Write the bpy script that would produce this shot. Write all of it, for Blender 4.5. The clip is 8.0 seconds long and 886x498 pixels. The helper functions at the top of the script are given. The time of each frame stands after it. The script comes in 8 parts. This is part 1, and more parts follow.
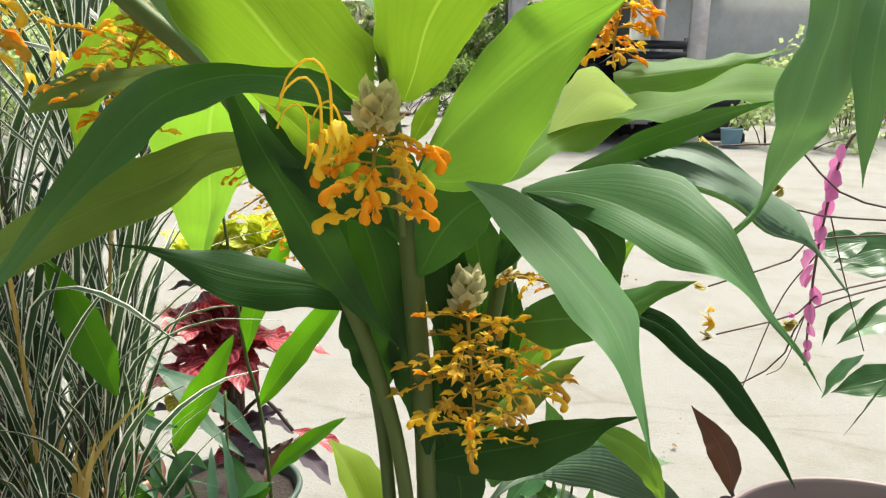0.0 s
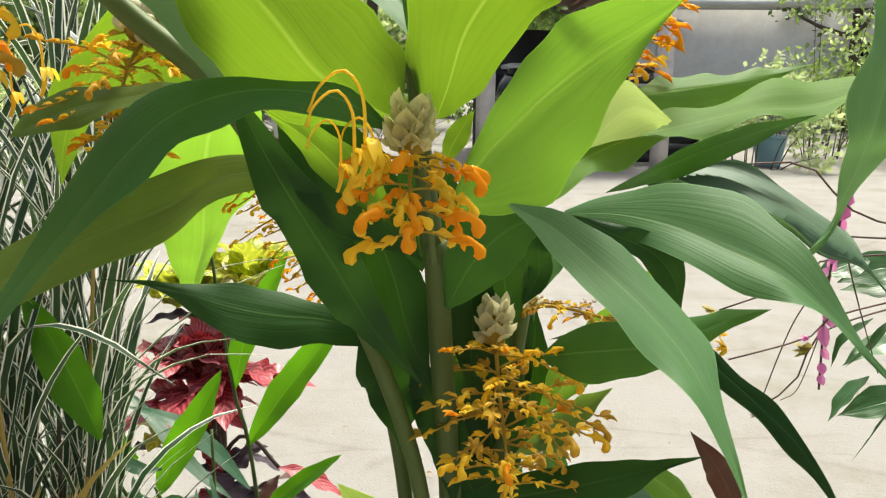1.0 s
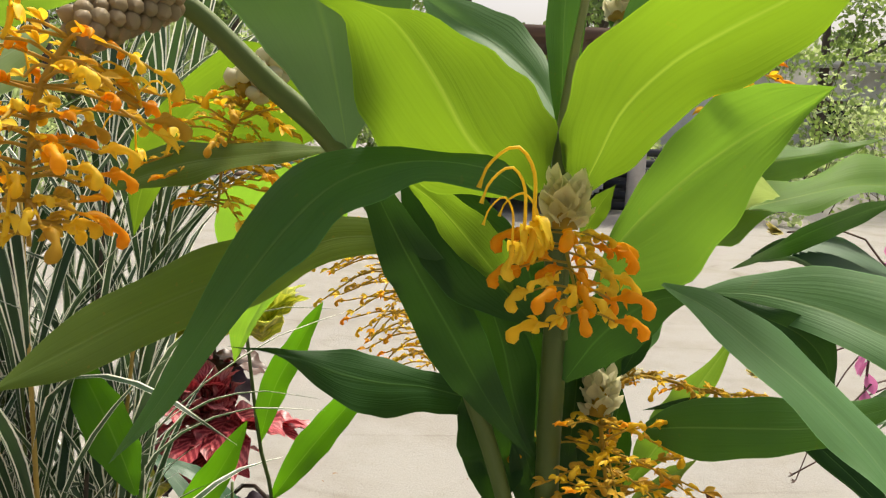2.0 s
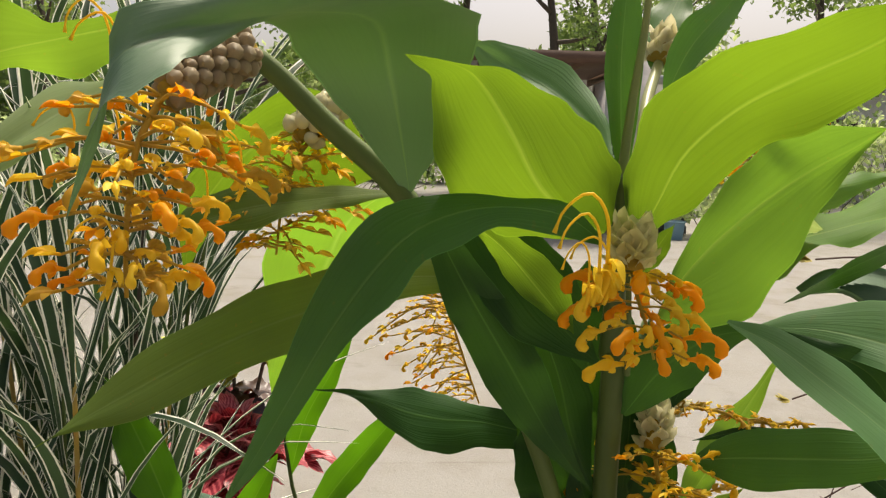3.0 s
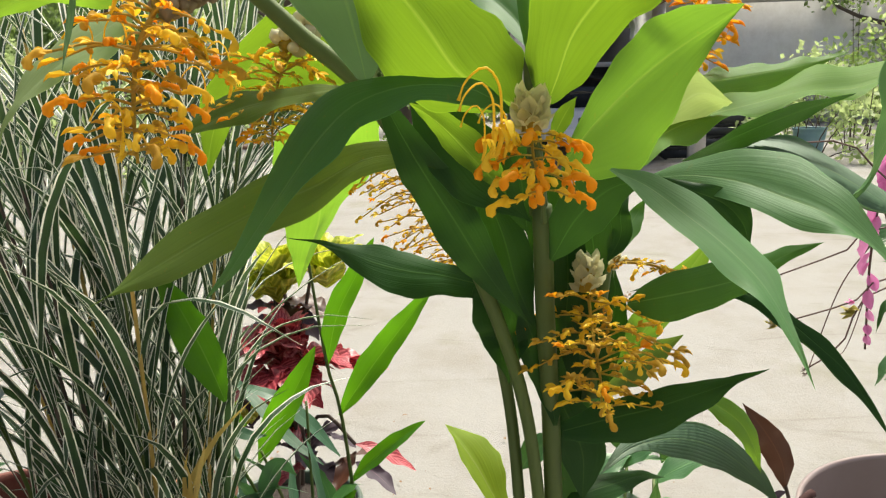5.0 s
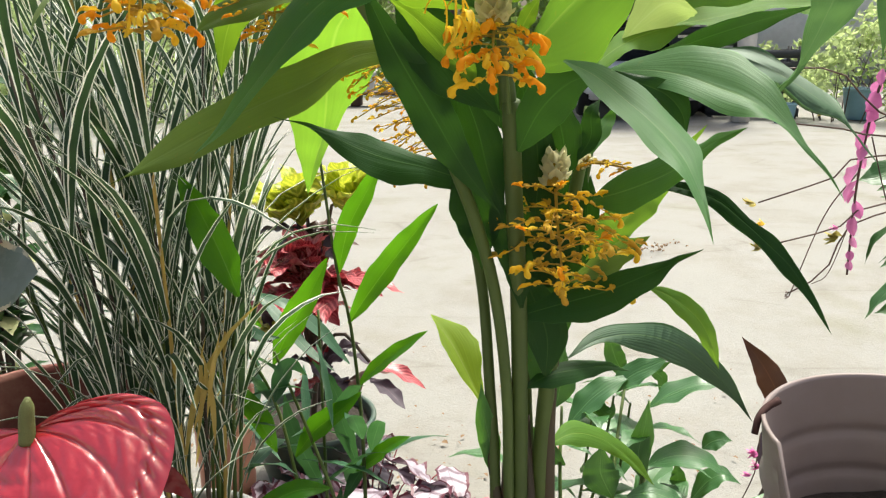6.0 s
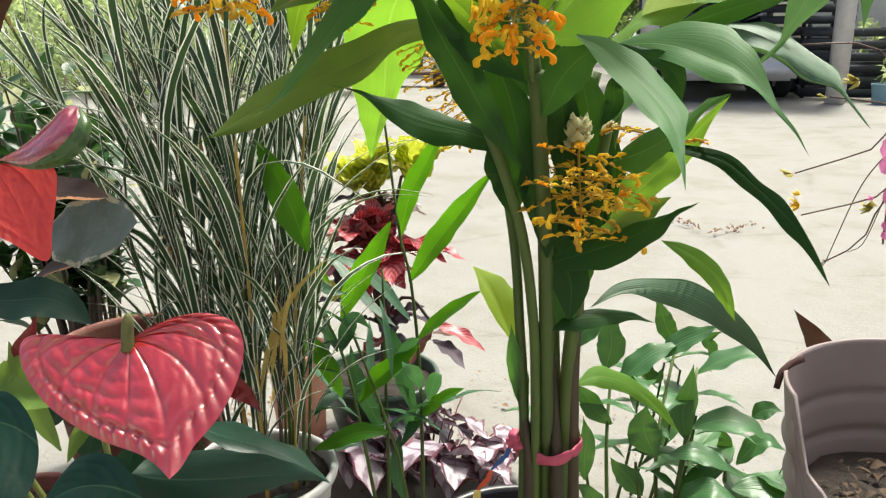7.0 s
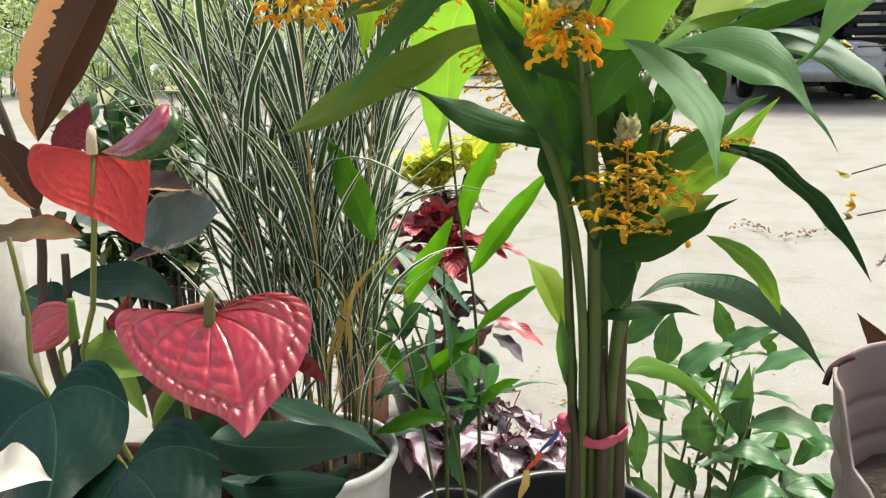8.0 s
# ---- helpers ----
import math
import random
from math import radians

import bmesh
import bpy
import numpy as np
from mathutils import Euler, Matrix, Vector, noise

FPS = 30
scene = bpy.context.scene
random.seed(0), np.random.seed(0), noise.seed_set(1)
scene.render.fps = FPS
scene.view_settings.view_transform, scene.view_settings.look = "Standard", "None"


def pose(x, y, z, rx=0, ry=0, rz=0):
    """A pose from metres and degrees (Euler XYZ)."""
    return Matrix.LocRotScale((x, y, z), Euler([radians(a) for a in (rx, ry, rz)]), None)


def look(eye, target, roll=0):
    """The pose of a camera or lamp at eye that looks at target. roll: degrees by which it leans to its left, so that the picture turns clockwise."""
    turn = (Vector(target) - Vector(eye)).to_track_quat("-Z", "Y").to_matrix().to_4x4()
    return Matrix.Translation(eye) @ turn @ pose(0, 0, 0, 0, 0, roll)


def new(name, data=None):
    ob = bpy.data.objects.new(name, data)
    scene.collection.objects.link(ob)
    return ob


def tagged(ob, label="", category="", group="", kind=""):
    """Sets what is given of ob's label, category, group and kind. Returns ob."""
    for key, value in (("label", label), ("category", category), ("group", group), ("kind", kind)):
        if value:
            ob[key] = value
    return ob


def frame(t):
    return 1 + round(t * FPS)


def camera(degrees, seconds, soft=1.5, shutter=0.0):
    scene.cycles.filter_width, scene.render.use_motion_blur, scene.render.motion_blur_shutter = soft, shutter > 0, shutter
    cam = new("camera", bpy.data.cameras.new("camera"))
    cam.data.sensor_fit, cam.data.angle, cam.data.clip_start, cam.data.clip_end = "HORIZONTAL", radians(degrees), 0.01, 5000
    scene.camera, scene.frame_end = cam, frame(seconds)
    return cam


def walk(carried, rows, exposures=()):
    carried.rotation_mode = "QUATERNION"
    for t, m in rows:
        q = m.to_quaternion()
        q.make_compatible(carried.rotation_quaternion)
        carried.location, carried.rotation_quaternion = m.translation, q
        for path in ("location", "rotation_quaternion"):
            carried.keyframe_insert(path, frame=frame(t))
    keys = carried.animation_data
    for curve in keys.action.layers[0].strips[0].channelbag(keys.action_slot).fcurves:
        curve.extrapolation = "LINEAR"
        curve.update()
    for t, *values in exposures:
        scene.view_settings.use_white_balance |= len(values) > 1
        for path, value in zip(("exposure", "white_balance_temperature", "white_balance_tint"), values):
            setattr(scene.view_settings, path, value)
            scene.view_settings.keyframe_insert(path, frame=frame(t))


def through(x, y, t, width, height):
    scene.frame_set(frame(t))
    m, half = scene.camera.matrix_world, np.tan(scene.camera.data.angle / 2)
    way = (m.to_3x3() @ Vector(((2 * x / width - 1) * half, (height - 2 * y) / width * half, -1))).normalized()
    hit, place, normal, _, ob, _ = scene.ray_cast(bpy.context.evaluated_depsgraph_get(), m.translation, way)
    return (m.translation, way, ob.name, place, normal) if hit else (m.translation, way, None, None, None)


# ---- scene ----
cam = camera(58.7, 8.0, soft=1.25)
PATH = [
    (0, (0.033, 0.006, 1.122), (-0.082, 1.945, 0.645), 0.9),
    (0.5, (0.003, 0.049, 1.093), (-0.092, 1.998, 0.652), 0.2),
    (1, (-0.007, 0.046, 1.114), (-0.049, 2.002, 0.7), 0.4),
    (1.5, (-0.061, 0.066, 1.12), (-0.022, 2.032, 0.757), 1.2),
    (1.7, (-0.078, 0.06, 1.125), (-0.051, 2.031, 0.786), 2.3),
    (2.8, (-0.144, 0.053, 1.132), (-0.1, 2.034, 0.865), 2.5),
    (3, (-0.142, 0.045, 1.139), (-0.106, 2.028, 0.886), 1.6),
    (3.5, (-0.133, 0.011, 1.144), (-0.202, 1.996, 0.911), -2.0),
    (4, (-0.107, -0.018, 1.111), (-0.198, 1.964, 0.857), -1.4),
    (4.2, (-0.1, -0.03, 1.106), (-0.183, 1.949, 0.828), -0.8),
    (5.3, (-0.037, -0.101, 1.109), (-0.199, 1.841, 0.66), -1.5),
    (5.5, (-0.022, -0.121, 1.094), (-0.209, 1.813, 0.62), -1.0),
    (6, (0.001, -0.148, 1.067), (-0.228, 1.77, 0.551), -0.1),
    (6.5, (0.02, -0.196, 1.062), (-0.307, 1.699, 0.512), -0.0),
    (7, (0.063, -0.245, 1.065), (-0.368, 1.626, 0.505), -0.5),
    (7.5, (0.082, -0.278, 1.053), (-0.409, 1.579, 0.499), -0.5),
    (8, (0.091, -0.299, 1.07), (-0.505, 1.528, 0.513), -0.8),
]
EXPOSURES = [(0.0, 0.93, 6500, 4), (1.5, 0.77, 6800, 7), (3.0, 0.46, 7200, 10), (3.5, 0.46, 7200, 10), (4.2, 0.58, 7150, 10), (5.5, 0.88, 6500, 4), (8.0, 0.93, 6500, 4)]
walk(cam, [(t, look(eye, target, roll)) for t, eye, target, roll in PATH], EXPOSURES)

# ---- world, sun, exposure ----
SUN_ELEVATION, SUN_TURN = 62.0, 20.0
world = bpy.data.worlds.new("sky")
scene.world = world
world.use_nodes = True
wn, wl = world.node_tree.nodes, world.node_tree.links
sky = wn.new("ShaderNodeTexSky")
sky.sky_type, sky.sun_disc = "NISHITA", False
sky.sun_elevation, sky.sun_rotation = radians(SUN_ELEVATION), radians(SUN_TURN)
sky.air_density, sky.dust_density, sky.ozone_density = 0.7, 7.0, 0.0
wn["Background"].inputs["Strength"].default_value = 0.13
wl.new(sky.outputs["Color"], wn["Background"].inputs["Color"])

sun_data = bpy.data.lights.new("sun", "SUN")
sun_data.energy, sun_data.angle, sun_data.color = 3.3, radians(12), (1.0, 0.965, 0.90)
sun = new("sun", sun_data)
sun.matrix_world = look((3 * math.sin(radians(SUN_TURN)), 3 * math.cos(radians(SUN_TURN)), 3 * math.tan(radians(SUN_ELEVATION))), (0, 0, 0))


# ---- materials ----
class Nodes:
    """A material's node tree with short calls."""

    def __init__(self, name):
        self.mat = bpy.data.materials.new(name)
        self.mat.use_nodes = True
        self.n, self.l = self.mat.node_tree.nodes, self.mat.node_tree.links
        self.bsdf = self.n["Principled BSDF"]
        self.out = self.n["Material Output"]

    def put(self, socket, value):
        if isinstance(value, bpy.types.NodeSocket):
            self.l.new(value, socket)
        elif isinstance(value, tuple) and len(value) == 3 and socket.type == "RGBA":
            socket.default_value = (*value, 1)
        else:
            socket.default_value = value

    def math(self, op, a, b=0.0, c=0.0):
        node = self.n.new("ShaderNodeMath")
        node.operation = op
        for s, v in zip(node.inputs, (a, b, c)):
            self.put(s, v)
        return node.outputs[0]

    def mix(self, fac, a, b, how="MIX"):
        node = self.n.new("ShaderNodeMix")
        node.data_type, node.blend_type = "RGBA", how
        self.put(node.inputs[0], fac)
        self.put(node.inputs[6], a)
        self.put(node.inputs[7], b)
        return node.outputs[2]

    def ramp(self, fac, *stops):
        node = self.n.new("ShaderNodeValToRGB")
        e = node.color_ramp.elements
        while len(e) < len(stops):
            e.new(0.5)
        for el, (at, col) in zip(e, stops):
            el.position, el.color = at, (*col, 1)
        self.put(node.inputs[0], fac)
        return node.outputs[0]

    def coords(self, kind="Object", scale=1.0, stretch=(1, 1, 1)):
        tc, mp = self.n.new("ShaderNodeTexCoord"), self.n.new("ShaderNodeMapping")
        self.l.new(tc.outputs[kind], mp.inputs[0])
        mp.inputs["Scale"].default_value = [scale * k for k in stretch]
        return mp.outputs[0]

    def noise(self, vec, scale, detail=4.0, rough=0.55, warp=0.0):
        node = self.n.new("ShaderNodeTexNoise")
        self.l.new(vec, node.inputs["Vector"])
        for k, v in (("Scale", scale), ("Detail", detail), ("Roughness", rough), ("Distortion", warp)):
            node.inputs[k].default_value = v
        return node.outputs["Fac"]

    def voronoi(self, vec, scale, feature="F1", out="Distance"):
        node = self.n.new("ShaderNodeTexVoronoi")
        node.feature = feature
        self.l.new(vec, node.inputs["Vector"])
        node.inputs["Scale"].default_value = scale
        return node.outputs[out]

    def streaks(self, across, along, count):
        """Uneven lines, about -1 to 1, count of them over one unit."""
        cb = self.n.new("ShaderNodeCombineXYZ")
        self.put(cb.inputs[0], self.math("MULTIPLY", across, count * 1.6))
        self.put(cb.inputs[1], self.math("MULTIPLY", along, 1.3))
        self.put(cb.inputs[2], self.math("MULTIPLY", self.rand(), 40.0))
        return self.math("MULTIPLY_ADD", self.noise(cb.outputs[0], 1.0, 1.5), 3.2, -1.6)

    def rand(self):
        return self.n.new("ShaderNodeObjectInfo").outputs["Random"]

    def island(self):
        return self.n.new("ShaderNodeNewGeometry").outputs["Random Per Island"]

    def uv(self):
        tc, sep = self.n.new("ShaderNodeTexCoord"), self.n.new("ShaderNodeSeparateXYZ")
        self.l.new(tc.outputs["UV"], sep.inputs[0])
        return sep.outputs[0], sep.outputs[1], tc.outputs["UV"]

    def bump(self, height, strength=0.3, distance=0.002):
        node = self.n.new("ShaderNodeBump")
        node.inputs["Strength"].default_value, node.inputs["Distance"].default_value = strength, distance
        self.l.new(height, node.inputs["Height"])
        self.l.new(node.outputs[0], self.bsdf.inputs["Normal"])
        return node.outputs[0]

    def set(self, **kw):
        for k, v in kw.items():
            self.put(self.bsdf.inputs[k.replace("_", " ")], v)
        return self

    def thin(self, colour, share, normal=None):
        """Lets light through a thin blade, in that colour."""
        tr, mx = self.n.new("ShaderNodeBsdfTranslucent"), self.n.new("ShaderNodeMixShader")
        self.put(tr.inputs["Color"], colour)
        if normal is not None:
            self.l.new(normal, tr.inputs["Normal"])
        self.put(mx.inputs[0], share)
        self.l.new(self.bsdf.outputs[0], mx.inputs[1])
        self.l.new(tr.outputs[0], mx.inputs[2])
        self.l.new(mx.outputs[0], self.out.inputs["Surface"])
        return self.mat


def blade_material(name, dark, light, through, rib, share=0.42, rough=0.33, spec=0.35, one_side=0, herring=0, blotch=None, veins=13.0, slant=0.35, relief=0.17, vein_show=0.32, edge=None, edge_from=0.42, spots=0.0, ragged=0.12):
    """A leaf: midrib, slanting side veins, mottling, a slightly different tint on every leaf."""
    m = Nodes(name)
    u, v, uv = m.uv()
    off = m.math("ABSOLUTE", m.math("SUBTRACT", v, 0.5))
    wob = m.noise(m.coords("UV", 1.0, (3, 9, 1)), 3.0, 3.0)
    line = m.math("ADD", m.math("SUBTRACT", u, m.math("MULTIPLY", off, slant)), m.math("MULTIPLY", wob, 0.02))
    along = m.math("ADD", off, m.math("MULTIPLY", line, -slant * 0.6))
    wave = m.streaks(along, u, veins)
    fine = m.streaks(along, u, veins * 2.7)
    mott = m.noise(m.coords("Object"), 38.0, 5.0, 0.6)
    big = m.noise(m.coords("Object"), 9.0, 2.0)
    tint = m.math("ADD", m.math("MULTIPLY", big, 0.6), m.math("MULTIPLY", m.rand(), 0.5))
    col = m.mix(tint, dark, light)
    col = m.mix(m.math("MULTIPLY", m.math("MULTIPLY_ADD", wave, 0.5, 0.5), vein_show), col, tuple(c * 0.72 for c in dark))
    col = m.mix(m.math("MULTIPLY", mott, 0.25), col, light)
    if herring:
        net = m.math("SINE", m.math("MULTIPLY", m.math("ADD", m.math("SUBTRACT", u, m.math("MULTIPLY", off, 0.55)), m.math("MULTIPLY", wob, 0.12)), herring * 6.28))
        net = m.ramp(m.math("ADD", net, m.math("MULTIPLY", m.noise(m.coords("Object"), 140.0, 2.0), 0.5)), (0.30, (0, 0, 0)), (0.85, (1, 1, 1)))
        col = m.mix(m.math("MULTIPLY", net, m.math("MULTIPLY_ADD", mott, 1.2, 0.1)), col, rib)
    ribmask = m.math("SMOOTH_MIN", 1.0, m.math("MAXIMUM", 0.0, m.math("SUBTRACT", 1.0, m.math("DIVIDE", off, 0.026))), 0.1)
    ribmask = m.math("MULTIPLY", ribmask, m.math("SUBTRACT", 1.0, m.math("MULTIPLY", u, 0.75)))
    col = m.mix(m.math("MULTIPLY", ribmask, 0.75), col, rib)
    through = m.mix(m.math("MULTIPLY_ADD", big, 2.2, -0.6), tuple(c * 0.72 for c in through), tuple(min(0.95, c * 1.2) for c in through))
    thr = m.mix(m.math("MULTIPLY", m.math("MULTIPLY_ADD", wave, 0.5, 0.5), 0.3), through, m.mix(1.0, through, (0.7, 0.7, 0.7), "MULTIPLY"))
    thr = m.mix(m.math("MULTIPLY", ribmask, 0.5), thr, rib)
    rim = m.math("MULTIPLY", m.math("GREATER_THAN", off, 0.489), 0.45)
    col = m.mix(rim, col, tuple(min(0.8, c * 2.2) for c in light))
    if edge:
        side = off if not one_side else m.math("MULTIPLY", m.math("SUBTRACT", v, 0.5), float(one_side))
        mask = m.math("GREATER_THAN", m.math("ADD", side, m.math("MULTIPLY", m.math("SUBTRACT", m.noise(m.coords("UV", 1.0, (14, 2, 1)), 2.0, 3.0), 0.5), ragged)), edge_from)
        col, thr = m.mix(mask, col, edge), m.mix(mask, thr, edge)
    if blotch:
        col = m.mix(m.ramp(m.noise(m.coords("Object"), 34.0, 4.0, 0.6), (0.47, (0, 0, 0)), (0.53, (1, 1, 1))), col, blotch)
    if spots:
        sp = m.math("GREATER_THAN", m.noise(m.coords("Object"), 130.0, 2.0), 0.71)
        col = m.mix(m.math("MULTIPLY", sp, spots), col, (0.20, 0.13, 0.03))
    height = m.math("ADD", m.math("ADD", m.math("MULTIPLY", wave, 0.5), m.math("MULTIPLY", fine, 0.12)), m.math("MULTIPLY", ribmask, -1.2))
    height = m.math("ADD", height, m.math("MULTIPLY", mott, 0.5))
    m.set(Base_Color=col, Roughness=m.math("ADD", rough, m.math("MULTIPLY", mott, 0.12)), Specular_IOR_Level=spec)
    normal = m.bump(height, relief, 0.0012)
    return m.thin(thr, share, normal)


def plain_material(name, a, b, scale=30.0, rough=0.6, relief=0.2, depth=0.002, metal=0.0, dirt=None, dirt_share=0.5, per="rand", spec=0.5):
    """Paint, plastic, wood or earth: two tints mixed at two scales, with dirt and fine relief."""
    m = Nodes(name)
    at = m.coords("Object")
    f, g = m.noise(at, scale, 6.0, 0.6), m.noise(at, scale * 0.17, 3.0)
    r = m.rand() if per == "rand" else m.island()
    col = m.mix(m.math("ADD", m.math("MULTIPLY", g, 0.6), m.math("MULTIPLY", r, 0.4)), a, b)
    col = m.mix(m.math("MULTIPLY", f, 0.4), col, tuple(c * 0.6 for c in a))
    if dirt:
        d = m.ramp(m.noise(at, scale * 0.4, 7.0, 0.7), (0.42, (0, 0, 0)), (0.66, (1, 1, 1)))
        col = m.mix(m.math("MULTIPLY", d, dirt_share), col, dirt)
    m.set(Base_Color=col, Roughness=m.math("ADD", rough - 0.1, m.math("MULTIPLY", f, 0.2)), Metallic=metal, Specular_IOR_Level=spec)
    m.bump(f, relief, depth)
    return m.mat


LEAF = blade_material("ginger_leaf", (0.036, 0.105, 0.030), (0.070, 0.180, 0.052), (0.12, 0.30, 0.025), (0.19, 0.33, 0.09), share=0.40, spec=0.32, rough=0.46, spots=0.25, relief=0.22)
# paler copy for backlit leaves; part of their glow is in the colour
LEAF_LIGHT = blade_material("ginger_leaf_backlit", (0.055, 0.135, 0.018), (0.095, 0.195, 0.028), (0.185, 0.32, 0.014), (0.32, 0.45, 0.07), share=0.5, spec=0.16, rough=0.55, spots=0.2, veins=17.0, vein_show=0.4, relief=0.22)
LEAF_OLIVE = blade_material("ginger_leaf_olive", (0.060, 0.105, 0.022), (0.125, 0.185, 0.042), (0.22, 0.34, 0.030), (0.18, 0.25, 0.08), share=0.42, spec=0.22, rough=0.48, spots=0.6, vein_show=0.4, relief=0.22)
# dark green leaves; the shade inside the clump is put into this colour
LEAF_DARK = blade_material("ginger_leaf_dark_shaded", (0.012, 0.046, 0.010), (0.027, 0.082, 0.018), (0.045, 0.13, 0.008), (0.08, 0.17, 0.035), share=0.25, spec=0.2, rough=0.45, relief=0.22)
LEAF_SHEEN = blade_material("ginger_leaf_waxy", (0.055, 0.125, 0.055), (0.095, 0.185, 0.090), (0.06, 0.14, 0.015), (0.14, 0.24, 0.07), share=0.2, rough=0.52, spec=0.85, vein_show=0.2, relief=0.12)
# yellow-green leaf colour with the glow of light from behind put in
LEAF_LIME = blade_material("ginger_leaf_lime_backlit", (0.13, 0.23, 0.02), (0.22, 0.33, 0.03), (0.42, 0.58, 0.02), (0.45, 0.5, 0.14), share=0.5, rough=0.56, spec=0.2, spots=0.4)
STEM = blade_material("ginger_stem", (0.030, 0.055, 0.012), (0.135, 0.195, 0.045), (0.1, 0.17, 0.02), (0.11, 0.18, 0.04), share=0.10, rough=0.45, veins=5, slant=0.0, relief=0.1, vein_show=0.3)
STEM_PALE = blade_material("flower_stalk", (0.16, 0.20, 0.04), (0.26, 0.28, 0.08), (0.2, 0.24, 0.04), (0.2, 0.24, 0.06), share=0.12, veins=4, slant=0.0, relief=0.05, vein_show=0.15)
STEM_BROWN = plain_material("sheath_brown", (0.028, 0.019, 0.010), (0.085, 0.060, 0.024), 60, 0.6, 0.4)
CANE_LEAF = blade_material("cane_leaf", (0.022, 0.11, 0.010), (0.05, 0.18, 0.015), (0.15, 0.42, 0.008), (0.22, 0.42, 0.06), share=0.45, veins=16, slant=0.05)
CANE_DULL = blade_material("cane_leaf_dull", (0.030, 0.090, 0.045), (0.062, 0.145, 0.085), (0.08, 0.22, 0.05), (0.16, 0.30, 0.14), share=0.3, veins=16, slant=0.05)
YOUNG = blade_material("young_leaf", (0.028, 0.100, 0.030), (0.070, 0.180, 0.060), (0.12, 0.28, 0.03), (0.17, 0.32, 0.11), share=0.22, rough=0.30, spec=0.5, veins=8, slant=0.5, vein_show=0.6, relief=0.5)
STRIPED = blade_material("striped_leaf", (0.012, 0.038, 0.020), (0.036, 0.080, 0.036), (0.08, 0.16, 0.04), (0.05, 0.10, 0.045), share=0.28, rough=0.33, spec=0.42, veins=5, slant=0.0, edge=(0.93, 0.93, 0.80), edge_from=0.36)
# copy for top-lit leaves; their sky sheen is put into the green
LEAF_TOPLIT = blade_material("ginger_leaf_toplit", (0.055, 0.150, 0.050), (0.095, 0.220, 0.080), (0.16, 0.31, 0.07), (0.22, 0.36, 0.14), share=0.38, spec=0.22, rough=0.5, vein_show=0.30, relief=0.18, veins=12.0, spots=0.15)
LEAF_MID = blade_material("ginger_leaf_mid", (0.050, 0.140, 0.026), (0.095, 0.215, 0.045), (0.22, 0.43, 0.028), (0.28, 0.42, 0.08), share=0.5, spec=0.26, rough=0.48, spots=0.3, vein_show=0.4, relief=0.22)
LEAF_FRESH = blade_material("ginger_leaf_fresh", (0.070, 0.175, 0.026), (0.110, 0.245, 0.038), (0.24, 0.42, 0.028), (0.33, 0.46, 0.09), share=0.48, spec=0.16, rough=0.55, spots=0.3, vein_show=0.4, relief=0.22)
# pale leaf colour with the light on the blade put into it
LEAF_PALE = blade_material("ginger_leaf_pale", (0.18, 0.26, 0.10), (0.28, 0.37, 0.17), (0.40, 0.52, 0.14), (0.36, 0.45, 0.22), share=0.45, rough=0.45)
DRY = blade_material("dry_leaf", (0.50, 0.34, 0.08), (0.70, 0.54, 0.18), (0.78, 0.58, 0.16), (0.5, 0.36, 0.12), share=0.4)
BARK = plain_material("bark", (0.06, 0.042, 0.03), (0.13, 0.10, 0.075), 50, 0.8, 0.6, 0.004)

# ---- building helpers ----
GROUND_Z, LEDGE_Z = 0.0, 0.22


def smooth(mesh):
    mesh.polygons.foreach_set("use_smooth", [True] * len(mesh.polygons))
    return mesh


def mesh_from(name, verts, faces, uvs=None, shade=True):
    mesh = bpy.data.meshes.new(name)
    mesh.from_pydata([tuple(v) for v in verts], [], faces)
    if uvs is not None:
        layer = mesh.uv_layers.new(name="uv")
        idx = np.empty(len(mesh.loops), dtype=np.int32)
        mesh.loops.foreach_get("vertex_index", idx)
        layer.data.foreach_set("uv", np.asarray(uvs, dtype=np.float32)[idx].ravel())
    if shade:
        smooth(mesh)
    mesh.update()
    return mesh


def part(name, mesh, material, parent=None, label=""):
    """ONE mesh object, under a thing or a part; world coordinates where the parent stands at the origin."""
    if isinstance(mesh, bmesh.types.BMesh):
        data = bpy.data.meshes.new(name)
        mesh.to_mesh(data)
        mesh.free()
        mesh = smooth(data)
    if material is not None and not mesh.materials:
        mesh.materials.append(material)
    ob = new(name, mesh)
    if parent is not None:
        ob.parent = parent
        ob.matrix_parent_inverse = parent.matrix_world.inverted() if parent.type != "EMPTY" else Matrix.Translation(-parent.location)
    return tagged(ob, label) if label else ob


def thing(name, at, label, category, group="", kind=""):
    """The Empty at a thing's base that holds its parts."""
    ob = new(name)
    ob.location = at
    ob.empty_display_size = 0.05
    return tagged(ob, label, category, group, kind)


